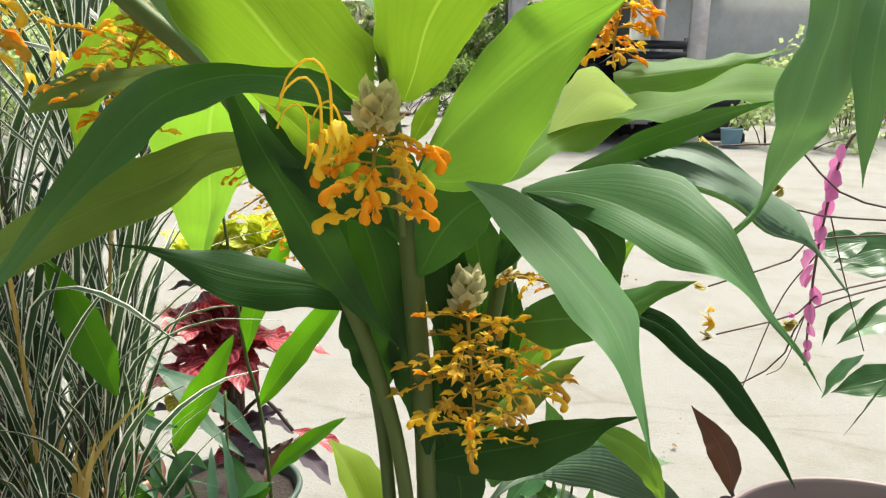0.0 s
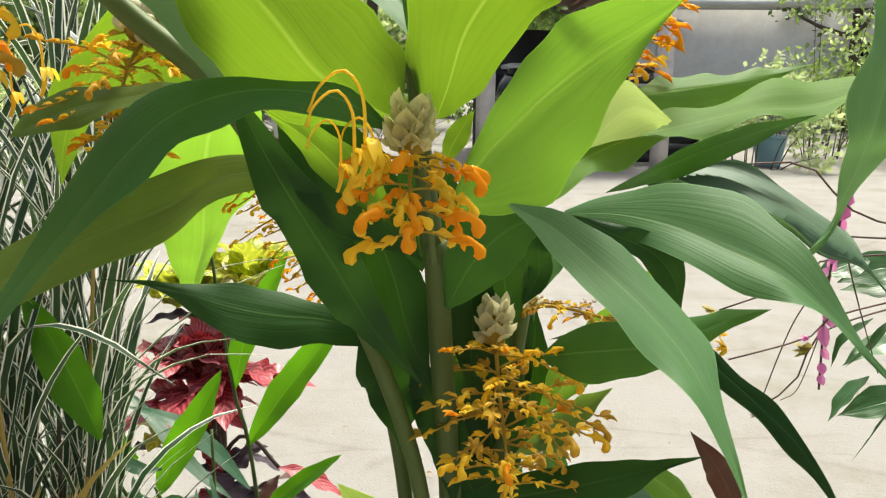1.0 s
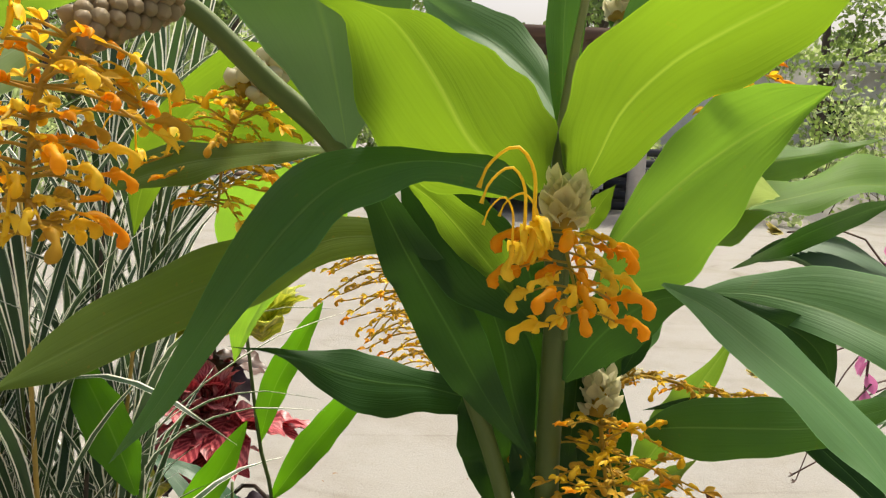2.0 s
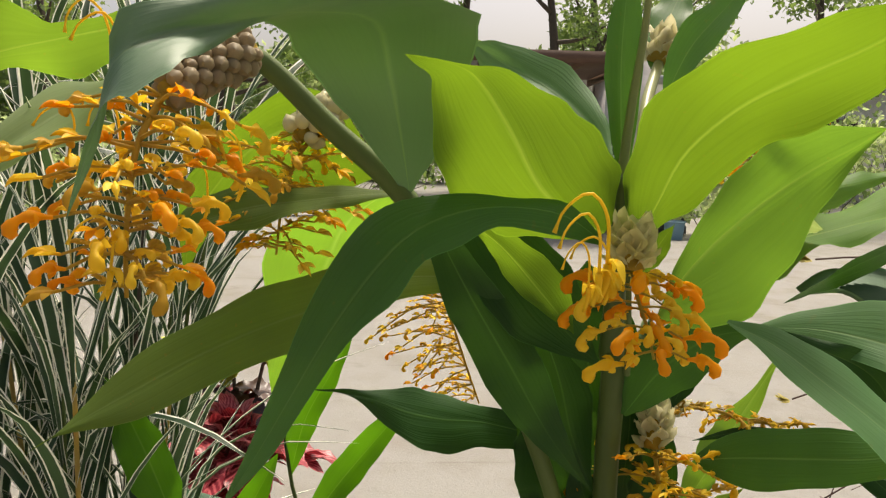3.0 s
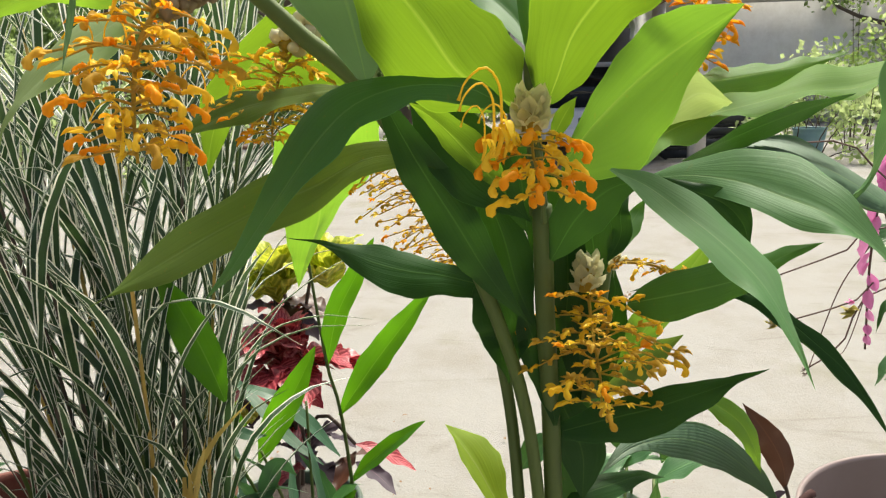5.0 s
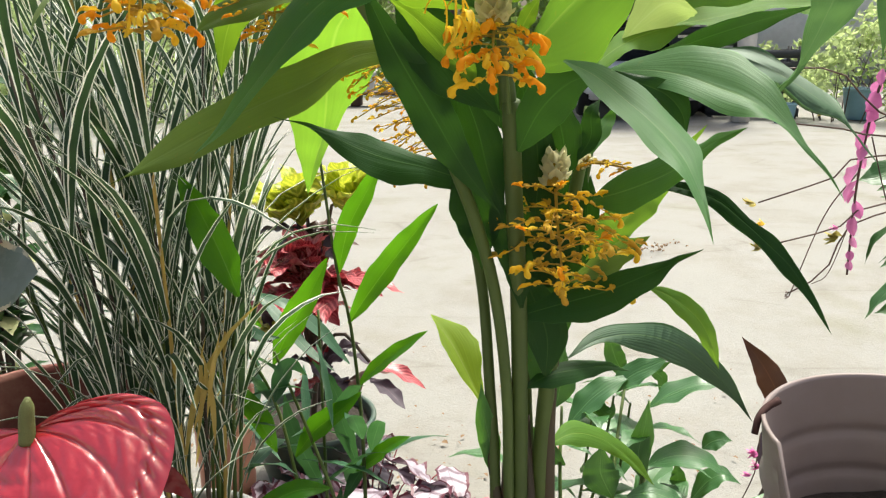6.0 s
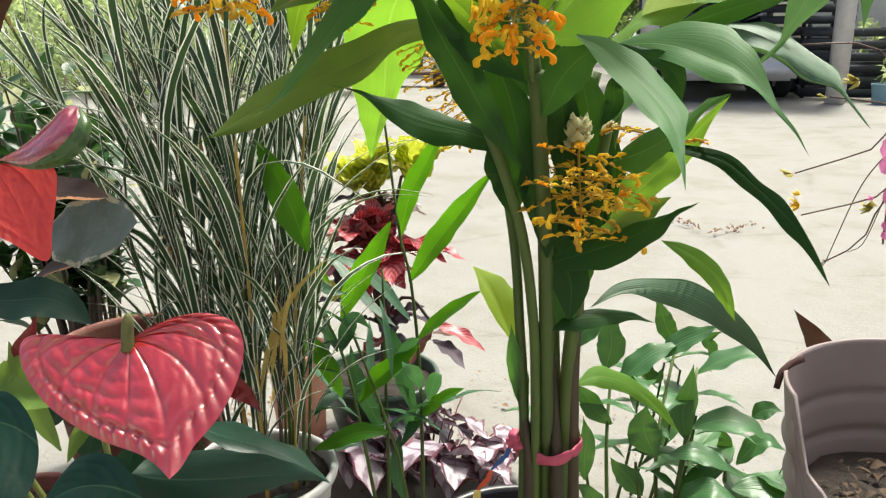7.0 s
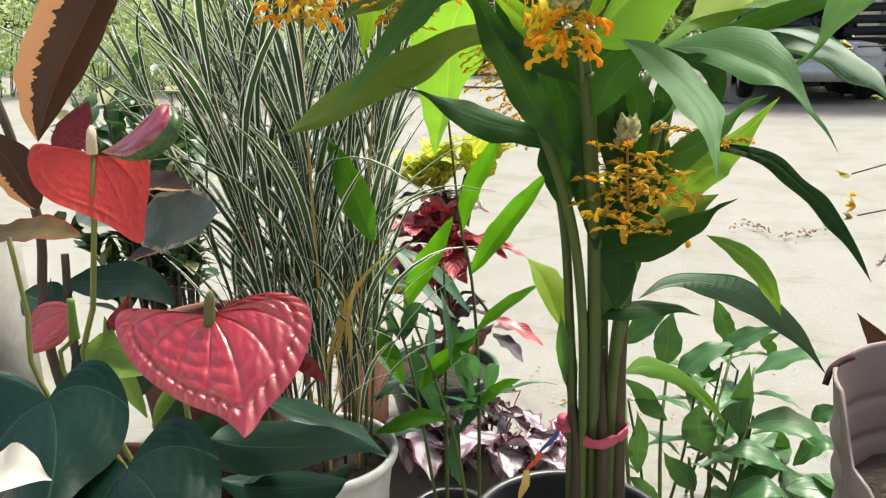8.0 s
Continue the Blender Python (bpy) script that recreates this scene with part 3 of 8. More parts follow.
formed(globba, LEAF_DARK, [((0.082, 0.53, 1.048), (0, 0, 0), (0, 0, 0)), ((0.118, 0.55, 1.06), (0.002, -0.009, 0.008), (0, 0.009, -0.01)), ((0.159, 0.57, 1.073), (-0.001, -0.01, 0.01), (0.007, 0.01, -0.011)), ((0.202, 0.59, 1.085), (-0.002, -0.005, 0.005), (0.004, 0.005, -0.005)), ((0.238, 0.6, 1.094), (0, 0, 0), (0, 0, 0))])
formed(globba, LEAF_SHEEN, [((0.124, 0.6, 1.045), (0.002, 0.007, 0), (0.001, -0.004, -0.002)), ((0.149, 0.59, 1.051), (0.013, 0.038, 0.005), (-0.016, -0.023, -0.003)), ((0.175, 0.58, 1.048), (0.018, 0.05, 0.007), (-0.02, -0.03, -0.006)), ((0.204, 0.565, 1.034), (0.021, 0.045, 0.004), (-0.018, -0.027, -0.004)), ((0.232, 0.55, 1.016), (0.017, 0.032, 0.001), (-0.014, -0.019, -0.003)), ((0.253, 0.54, 0.999), (0.007, 0.011, -0.001), (-0.005, -0.007, -0.001)), ((0.279, 0.53, 0.967), (0, 0, 0), (0, 0, 0))], ridges=6, nv=36)
formed(globba, LEAF, [((0.054, 0.585, 0.922), (0.002, 0.003, 0.004), (0, -0.002, -0.003)), ((0.077, 0.56, 0.934), (-0.002, 0.014, 0.013), (-0.002, -0.009, -0.018)), ((0.097, 0.51, 0.954), (0.001, 0.015, 0.015), (-0.001, -0.01, -0.015)), ((0.111, 0.465, 0.973), (0.005, 0.012, 0.011), (0.001, -0.008, -0.009)), ((0.122, 0.44, 0.99), (0.003, 0.008, 0.006), (0, -0.005, -0.006)), ((0.132, 0.428, 1), (0.002, 0.004, 0.003), (0.001, -0.003, -0.003)), ((0.144, 0.415, 1.008), (0, 0, 0), (0, 0, 0))])
formed(globba, LEAF_DARK, [((0.062, 0.62, 0.923), (0, 0, 0), (0, 0, 0)), ((0.097, 0.61, 0.934), (0.002, 0.005, 0.003), (-0.002, -0.005, -0.003)), ((0.129, 0.6, 0.932), (0.005, 0.009, 0.003), (-0.004, -0.009, -0.003)), ((0.166, 0.595, 0.922), (0.007, 0.011, 0.005), (-0.007, -0.011, -0.003)), ((0.189, 0.585, 0.905), (0.011, 0.012, -0.001), (-0.011, -0.012, -0.002)), ((0.212, 0.575, 0.885), (0.01, 0.012, 0.002), (-0.012, -0.012, 0.002)), ((0.232, 0.565, 0.866), (0.008, 0.01, -0.001), (-0.01, -0.01, -0.002)), ((0.249, 0.56, 0.841), (0.005, 0.005, 0.001), (-0.006, -0.005, 0.002)), ((0.269, 0.553, 0.809), (0, 0, 0), (0, 0, 0))], ridges=6, nv=36)
formed(globba, LEAF_FRESH, [((0.053, 0.63, 0.85), (0, 0, 0), (0, 0, 0)), ((0.082, 0.65, 0.877), (-0.015, -0.013, 0.017), (0.014, 0.013, -0.011)), ((0.115, 0.68, 0.906), (-0.02, -0.015, 0.013), (0.017, 0.015, -0.012)), ((0.147, 0.7, 0.943), (-0.011, -0.009, 0.002), (0.013, 0.009, 0.003)), ((0.18, 0.72, 0.979), (0, 0, 0), (0, 0, 0))])
formed(globba, LEAF_OLIVE, [((0.034, 0.6, 0.835), (0, 0, 0), (0, 0, 0)), ((0.063, 0.62, 0.849), (-0.003, -0.01, 0.012), (0.011, 0.01, -0.019)), ((0.093, 0.64, 0.861), (-0.004, -0.008, 0.011), (0.007, 0.008, -0.013)), ((0.119, 0.652, 0.872), (0, 0, 0), (0, 0, 0))])
formed(globba, LEAF_DARK, [((-0.003, 0.56, 0.816), (-0.001, 0.005, 0.006), (0.002, -0.005, -0.006)), ((0.031, 0.545, 0.833), (-0.002, 0.011, 0.01), (0.002, -0.011, -0.016)), ((0.063, 0.525, 0.851), (-0.002, 0.012, 0.01), (0.004, -0.012, -0.018)), ((0.091, 0.5, 0.873), (0.001, 0.008, 0.008), (0.006, -0.008, -0.009)), ((0.114, 0.475, 0.894), (-0.001, 0.003, 0.003), (0, -0.003, -0.002)), ((0.131, 0.455, 0.911), (0, 0, 0), (0, 0, 0))], wave=0.1)
formed(globba, LEAF_SHEEN, [((0.036, 0.61, 0.749), (0, 0, 0), (0, 0, 0)), ((0.069, 0.64, 0.76), (-0.001, 0.012, 0.007), (0.003, -0.008, 0)), ((0.114, 0.67, 0.757), (0.001, 0.024, 0.005), (-0.001, -0.016, -0.011)), ((0.163, 0.7, 0.735), (0.006, 0.03, 0.007), (-0.008, -0.02, -0.014)), ((0.21, 0.735, 0.692), (0.01, 0.022, 0.007), (-0.012, -0.015, -0.004)), ((0.251, 0.77, 0.642), (0.005, 0.008, 0.003), (-0.005, -0.005, 0)), ((0.281, 0.796, 0.599), (0, 0, 0), (0, 0, 0))], ridges=6, nv=36)
formed(globba, LEAF_FRESH, [((0.107, 0.58, 0.841), (0, 0, 0), (0, 0, 0)), ((0.135, 0.6, 0.824), (0.003, 0.007, 0.006), (-0.003, -0.007, -0.007)), ((0.166, 0.62, 0.796), (0.007, 0.01, 0.007), (-0.007, -0.01, -0.008)), ((0.187, 0.64, 0.76), (0.005, 0.007, 0.006), (-0.006, -0.007, -0.004)), ((0.201, 0.66, 0.725), (0, 0, 0), (0, 0, 0))])
formed(globba, LEAF_LIME, [((-0.044, 0.6, 0.693), (0, 0, 0), (0, 0, 0)), ((-0.061, 0.62, 0.717), (-0.01, -0.006, 0.007), (0.011, 0.006, 0.007)), ((-0.08, 0.64, 0.743), (-0.01, -0.01, 0.003), (0.024, 0.01, 0.006)), ((-0.099, 0.66, 0.761), (-0.003, -0.007, 0.002), (0.021, 0.007, 0.001)), ((-0.112, 0.678, 0.769), (0, 0, 0), (0, 0, 0))])
formed(globba, LEAF_DARK, [((-0.006, 0.57, 0.734), (0, 0, 0), (0, 0, 0)), ((0.023, 0.59, 0.742), (-0.004, 0.015, 0.003), (0.002, -0.01, -0.01)), ((0.057, 0.62, 0.737), (-0.001, 0.012, 0.004), (0.003, -0.008, -0.008)), ((0.083, 0.65, 0.728), (0, 0.006, 0.002), (0.002, -0.004, -0.004)), ((0.112, 0.68, 0.71), (0, 0, 0), (0, 0, 0))])
formed(globba, LEAF_FRESH, [((0.021, 0.62, 0.646), (0, 0, 0), (0, 0, 0)), ((0.051, 0.645, 0.649), (-0.005, 0.02, 0.005), (0.001, -0.015, -0.007)), ((0.085, 0.68, 0.625), (-0.001, 0.016, 0.004), (-0.002, -0.012, -0.007)), ((0.119, 0.71, 0.587), (0.006, 0.012, 0.003), (-0.005, -0.009, -0.001)), ((0.156, 0.73, 0.539), (0, 0, 0), (0, 0, 0))])
formed(globba, LEAF_OLIVE, [((-0.15, 0.55, 1.111), (0, 0, 0), (0, 0, 0)), ((-0.185, 0.555, 1.108), (-0.002, 0.008, 0.004), (-0.001, -0.006, -0.005)), ((-0.221, 0.56, 1.103), (-0.004, 0.013, 0.008), (-0.001, -0.01, -0.007)), ((-0.262, 0.575, 1.096), (-0.011, 0.02, 0.012), (0.005, -0.015, -0.012)), ((-0.302, 0.59, 1.083), (-0.008, 0.016, 0.014), (0.007, -0.012, -0.006)), ((-0.326, 0.6, 1.074), (0, 0, 0), (0, 0, 0))])
formed(globba, LEAF_FRESH, [((-0.302, 0.6, 1.228), (0, 0, 0), (0, 0, 0)), ((-0.343, 0.59, 1.216), (0.002, -0.014, 0.009), (-0.003, 0.014, -0.018)), ((-0.382, 0.57, 1.203), (0.006, -0.016, 0.006), (-0.002, 0.016, -0.023)), ((-0.417, 0.55, 1.189), (0.021, -0.02, 0.029), (-0.007, 0.02, -0.007)), ((-0.442, 0.53, 1.17), (0.011, -0.015, 0.022), (-0.01, 0.015, -0.005)), ((-0.46, 0.52, 1.156), (0, 0, 0), (0, 0, 0))], wave=0.1, waves=4)
formed(globba, LEAF_SHEEN, [((-0.155, 0.54, 1.11), (-0.002, 0, -0.002), (0.002, 0, 0.002)), ((-0.161, 0.53, 1.147), (-0.024, -0.004, 0), (0.026, 0.006, -0.003)), ((-0.168, 0.515, 1.183), (-0.044, -0.006, -0.003), (0.048, 0.012, 0.006)), ((-0.173, 0.465, 1.203), (-0.048, -0.02, -0.005), (0.054, 0.012, 0.008)), ((-0.192, 0.355, 1.189), (-0.014, -0.045, -0.015), (0.034, 0.014, 0.01)), ((-0.199, 0.265, 1.171), (0.001, -0.035, -0.013), (0.017, 0.012, 0.01)), ((-0.207, 0.235, 1.163), (0.004, -0.02, -0.013), (0.006, 0.008, 0.011)), ((-0.214, 0.225, 1.155), (0.002, -0.008, -0.009), (0, 0.004, 0.011)), ((-0.22, 0.23, 1.14), (-0.002, 0, -0.001), (0.002, 0, 0.001)), ((-0.232, 0.24, 1.118), (0, 0, 0), (0, 0, 0))], wave=0.015, waves=6, arch=0.02)
formed(globba, LEAF_LIME, [((-0.193, 0.66, 1.238), (0, 0, 0), (0, 0, 0)), ((-0.238, 0.66, 1.242), (0.005, -0.013, 0.009), (-0.007, 0.013, -0.006)), ((-0.284, 0.66, 1.252), (0.006, -0.02, 0.011), (-0.01, 0.02, -0.013)), ((-0.325, 0.66, 1.26), (0.004, -0.009, 0.004), (0.002, 0.009, -0.006)), ((-0.363, 0.66, 1.265), (0, 0, 0), (0, 0, 0))])
formed(globba, LEAF_PALE, [((-0.354, 0.6, 1.181), (0, 0, 0), (0, 0, 0)), ((-0.392, 0.6, 1.16), (-0.021, 0.04, 0.018), (0.019, -0.03, -0.023)), ((-0.426, 0.59, 1.134), (-0.02, 0.03, 0.021), (0.019, -0.023, -0.006)), ((-0.449, 0.58, 1.113), (-0.017, 0.018, 0.007), (0.014, -0.014, -0.005)), ((-0.465, 0.57, 1.093), (-0.004, 0.004, 0.001), (0.003, -0.003, 0)), ((-0.471, 0.56, 1.061), (0, 0, 0), (0, 0, 0))])
# dark blades added to fill the shaded gaps behind the stems
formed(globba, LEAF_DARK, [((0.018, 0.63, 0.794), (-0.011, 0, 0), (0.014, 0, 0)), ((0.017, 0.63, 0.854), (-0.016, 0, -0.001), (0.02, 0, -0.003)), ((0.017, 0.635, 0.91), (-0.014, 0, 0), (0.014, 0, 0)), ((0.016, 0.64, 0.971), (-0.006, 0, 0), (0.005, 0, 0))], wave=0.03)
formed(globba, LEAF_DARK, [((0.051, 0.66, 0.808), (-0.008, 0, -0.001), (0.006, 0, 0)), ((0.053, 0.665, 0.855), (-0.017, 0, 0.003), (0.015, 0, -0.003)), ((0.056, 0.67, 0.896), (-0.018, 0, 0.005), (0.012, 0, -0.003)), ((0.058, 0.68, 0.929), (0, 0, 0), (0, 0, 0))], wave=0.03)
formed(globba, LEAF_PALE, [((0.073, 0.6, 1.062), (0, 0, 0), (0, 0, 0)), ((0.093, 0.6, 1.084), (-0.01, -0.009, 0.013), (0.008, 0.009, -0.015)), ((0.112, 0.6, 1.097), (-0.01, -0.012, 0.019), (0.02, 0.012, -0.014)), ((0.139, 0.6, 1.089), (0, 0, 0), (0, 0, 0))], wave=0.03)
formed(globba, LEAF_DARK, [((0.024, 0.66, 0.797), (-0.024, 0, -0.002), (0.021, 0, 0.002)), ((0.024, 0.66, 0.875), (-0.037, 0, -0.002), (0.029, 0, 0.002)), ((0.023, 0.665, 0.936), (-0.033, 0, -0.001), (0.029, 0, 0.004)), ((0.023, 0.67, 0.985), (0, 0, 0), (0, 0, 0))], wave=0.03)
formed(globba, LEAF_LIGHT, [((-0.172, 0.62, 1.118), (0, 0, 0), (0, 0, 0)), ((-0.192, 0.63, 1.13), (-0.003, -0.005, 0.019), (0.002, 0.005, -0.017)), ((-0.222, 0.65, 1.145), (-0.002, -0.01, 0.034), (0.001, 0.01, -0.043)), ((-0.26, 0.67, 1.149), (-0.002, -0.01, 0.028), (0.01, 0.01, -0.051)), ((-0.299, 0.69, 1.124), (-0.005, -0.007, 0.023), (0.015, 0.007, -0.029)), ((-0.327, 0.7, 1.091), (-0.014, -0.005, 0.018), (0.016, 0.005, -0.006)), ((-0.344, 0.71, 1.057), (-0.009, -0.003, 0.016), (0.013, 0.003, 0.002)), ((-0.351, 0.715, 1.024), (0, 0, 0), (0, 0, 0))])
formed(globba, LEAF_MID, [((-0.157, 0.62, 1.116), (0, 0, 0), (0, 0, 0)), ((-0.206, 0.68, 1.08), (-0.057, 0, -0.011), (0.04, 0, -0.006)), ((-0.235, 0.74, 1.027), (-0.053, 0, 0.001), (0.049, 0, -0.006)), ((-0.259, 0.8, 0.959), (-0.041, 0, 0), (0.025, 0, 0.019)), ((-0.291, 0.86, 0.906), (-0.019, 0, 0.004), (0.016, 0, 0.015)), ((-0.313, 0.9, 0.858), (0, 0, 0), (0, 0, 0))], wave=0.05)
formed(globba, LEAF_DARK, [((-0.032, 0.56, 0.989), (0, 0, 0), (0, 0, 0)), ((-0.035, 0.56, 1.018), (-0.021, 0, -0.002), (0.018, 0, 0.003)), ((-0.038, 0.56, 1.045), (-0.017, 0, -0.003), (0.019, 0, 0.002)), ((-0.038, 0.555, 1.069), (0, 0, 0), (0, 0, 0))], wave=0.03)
formed(globba, LEAF_LIGHT, [((-0.12, 0.5, 1.098), (0, 0, 0), (0, 0, 0)), ((-0.098, 0.51, 1.081), (0.007, 0, 0.008), (-0.009, 0, 0)), ((-0.072, 0.52, 1.052), (0.015, 0, 0.008), (-0.015, 0, 0.001)), ((-0.049, 0.53, 1.025), (0, 0, 0), (0, 0, 0))])
formed(globba, LEAF_TOPLIT, [((-0.029, 0.53, 1.132), (0, 0, 0), (0, 0, 0)), ((-0.038, 0.56, 1.155), (0.008, 0.004, 0.009), (-0.02, 0, 0.004)), ((-0.061, 0.59, 1.18), (0.013, 0.006, 0.016), (-0.025, 0, -0.003)), ((-0.091, 0.62, 1.2), (0.004, 0.004, 0.015), (-0.014, 0, -0.008)), ((-0.116, 0.64, 1.218), (0, 0, 0), (0, 0, 0))])
formed(globba, LEAF, [((0.011, 0.59, 0.732), (-0.01, 0, -0.001), (0.006, 0, 0.001)), ((0.016, 0.588, 0.769), (-0.02, 0, 0.001), (0.015, 0, 0)), ((0.021, 0.586, 0.804), (-0.024, 0, 0.001), (0.019, 0, 0)), ((0.023, 0.584, 0.835), (-0.019, 0, -0.002), (0.018, 0, 0.001))], wave=0.02)
leaf(globba, LEAF_DARK, [(-0.148, 0.535, 1.109), (-0.120, 0.530, 1.056), (-0.087, 0.530, 1.001), (-0.061, 0.530, 0.957), (-0.030, 0.540, 0.916)], (0.018, 0.000, 0.008), wide=0.5, fold=0.3)
leaf(globba, LEAF_TOPLIT, [(0.272, 0.520, 1.185), (0.253, 0.490, 1.138), (0.247, 0.475, 1.088), (0.245, 0.465, 1.052)], (0.013, 0.000, 0.000), wide=0.45)
leaf(globba, LEAF, [(-0.031, 0.500, 1.118), (-0.032, 0.510, 1.163), (-0.031, 0.520, 1.206), (-0.023, 0.540, 1.269)], (0.011, 0.000, -0.000), wide=0.5, fold=0.6)
leaf(globba, LEAF, [(0.025, 0.620, 1.179), (0.042, 0.620, 1.216), (0.065, 0.620, 1.244), (0.089, 0.620, 1.275)], (0.010, -0.010, -0.007), wide=0.45)
leaf(globba, LEAF, [(0.034, 0.680, 1.201), (0.044, 0.700, 1.236), (0.058, 0.720, 1.262), (0.074, 0.740, 1.289)], (0.015, -0.010, -0.005), wide=0.5)
# mostly inner leaves, coloured dark for the shade between the stems
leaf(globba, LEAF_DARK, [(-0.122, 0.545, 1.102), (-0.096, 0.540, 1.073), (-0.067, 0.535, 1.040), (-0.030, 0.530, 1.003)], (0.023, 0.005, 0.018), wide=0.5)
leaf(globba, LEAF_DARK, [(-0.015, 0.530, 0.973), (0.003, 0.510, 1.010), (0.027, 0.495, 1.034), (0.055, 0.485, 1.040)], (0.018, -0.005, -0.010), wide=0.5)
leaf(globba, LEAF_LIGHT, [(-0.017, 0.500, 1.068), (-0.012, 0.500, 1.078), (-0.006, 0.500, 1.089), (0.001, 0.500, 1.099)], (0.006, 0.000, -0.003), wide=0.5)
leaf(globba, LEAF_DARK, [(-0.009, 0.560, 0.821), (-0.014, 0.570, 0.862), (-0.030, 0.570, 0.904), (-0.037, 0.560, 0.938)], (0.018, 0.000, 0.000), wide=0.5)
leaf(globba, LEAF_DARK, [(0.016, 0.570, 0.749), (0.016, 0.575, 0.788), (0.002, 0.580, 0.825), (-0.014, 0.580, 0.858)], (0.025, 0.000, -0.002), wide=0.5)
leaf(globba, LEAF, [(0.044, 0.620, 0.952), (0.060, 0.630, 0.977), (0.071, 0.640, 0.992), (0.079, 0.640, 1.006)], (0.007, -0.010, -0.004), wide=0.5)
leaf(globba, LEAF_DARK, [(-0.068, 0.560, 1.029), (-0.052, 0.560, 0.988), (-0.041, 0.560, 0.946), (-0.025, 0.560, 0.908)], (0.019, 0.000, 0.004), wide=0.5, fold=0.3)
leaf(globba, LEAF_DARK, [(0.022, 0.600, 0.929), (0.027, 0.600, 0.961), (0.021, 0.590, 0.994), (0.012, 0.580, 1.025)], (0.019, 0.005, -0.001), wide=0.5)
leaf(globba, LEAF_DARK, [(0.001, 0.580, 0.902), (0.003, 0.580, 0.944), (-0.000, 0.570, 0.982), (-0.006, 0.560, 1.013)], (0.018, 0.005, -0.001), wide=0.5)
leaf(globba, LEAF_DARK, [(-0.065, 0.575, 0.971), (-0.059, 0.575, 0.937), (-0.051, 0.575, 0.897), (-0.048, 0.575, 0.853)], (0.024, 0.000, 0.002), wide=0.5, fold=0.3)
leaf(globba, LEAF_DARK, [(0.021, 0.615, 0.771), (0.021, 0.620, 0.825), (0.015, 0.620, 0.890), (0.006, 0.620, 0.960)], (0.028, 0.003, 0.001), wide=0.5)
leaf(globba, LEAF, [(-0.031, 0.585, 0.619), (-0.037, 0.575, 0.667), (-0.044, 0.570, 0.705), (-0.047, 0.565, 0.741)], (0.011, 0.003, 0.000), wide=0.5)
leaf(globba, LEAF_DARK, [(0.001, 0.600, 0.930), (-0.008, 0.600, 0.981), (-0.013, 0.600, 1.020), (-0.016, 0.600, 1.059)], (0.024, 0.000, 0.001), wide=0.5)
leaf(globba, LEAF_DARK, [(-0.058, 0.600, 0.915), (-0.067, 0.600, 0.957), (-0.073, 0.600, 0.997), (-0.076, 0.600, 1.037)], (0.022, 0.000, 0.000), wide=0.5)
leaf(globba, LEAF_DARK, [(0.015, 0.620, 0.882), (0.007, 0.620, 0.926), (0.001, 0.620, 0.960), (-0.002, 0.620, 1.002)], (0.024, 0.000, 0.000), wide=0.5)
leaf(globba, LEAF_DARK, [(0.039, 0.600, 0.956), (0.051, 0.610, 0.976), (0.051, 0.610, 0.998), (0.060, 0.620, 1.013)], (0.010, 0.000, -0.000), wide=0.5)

# stems of the tied ginger
def stem(plant, pts, r0, r1, material=None, name="stem", **kw):
    return tube(name, pts, r0, r1, material or STEM, plant, sides=10, steps=26, **kw)


stem(globba, [(-0.03, 0.575, 0.469), (-0.032, 0.578, 0.629), (-0.039, 0.58, 0.731), (-0.047, 0.582, 0.827), (-0.062, 0.585, 0.912)], 0.0062, 0.0052)
stem(globba, [(-0.014, 0.57, 0.476), (-0.018, 0.57, 0.635), (-0.022, 0.567, 0.737), (-0.034, 0.562, 0.833), (-0.055, 0.555, 0.911), (-0.086, 0.548, 0.991)], 0.0052, 0.0062)
stem(globba, [(-0.004, 0.585, 0.468), (-0.007, 0.58, 0.632), (-0.009, 0.575, 0.736), (-0.013, 0.57, 0.846), (-0.018, 0.555, 0.925), (-0.022, 0.53, 1.016)], 0.0085, 0.0082)
stem(globba, [(-0.024, 0.535, 1.010), (-0.030, 0.505, 1.080), (-0.034, 0.487, 1.126)], 0.0078, 0.004)
stem(globba, [(-0.033, 0.497, 1.122), (-0.027, 0.505, 1.166), (-0.019, 0.515, 1.215), (-0.014, 0.530, 1.259)], 0.003, 0.0018, material=STEM_PALE)
stem(globba, [(-0.119, 0.550, 1.049), (-0.160, 0.545, 1.110), (-0.203, 0.535, 1.149), (-0.243, 0.520, 1.187), (-0.260, 0.490, 1.191)], 0.0085, 0.006)
stem(globba, [(0.015, 0.600, 0.473), (0.014, 0.600, 0.617), (0.018, 0.600, 0.720), (0.024, 0.610, 0.780), (0.030, 0.630, 0.856), (0.044, 0.650, 0.939), (0.053, 0.660, 1.001)], 0.011, 0.006)
stem(globba, [(0.002, 0.615, 0.461), (0.001, 0.610, 0.611), (-0.005, 0.620, 0.754), (0.002, 0.630, 0.888), (0.018, 0.640, 0.952), (0.032, 0.650, 1.008)], 0.009, 0.005)
stem(globba, [(0.026, 0.600, 0.470), (0.023, 0.600, 0.588), (0.022, 0.600, 0.692), (0.026, 0.612, 0.772)], 0.0105, 0.005, material=STEM_BROWN)
stem(globba, [(-0.022, 0.570, 0.482), (-0.024, 0.572, 0.567), (-0.034, 0.579, 0.637), (-0.041, 0.581, 0.679)], 0.0085, 0.004, material=STEM_BROWN)
stem(globba, [(0.009, 0.570, 0.487), (0.008, 0.572, 0.563), (0.002, 0.590, 0.628), (-0.002, 0.607, 0.687)], 0.009, 0.004, material=STEM_BROWN)
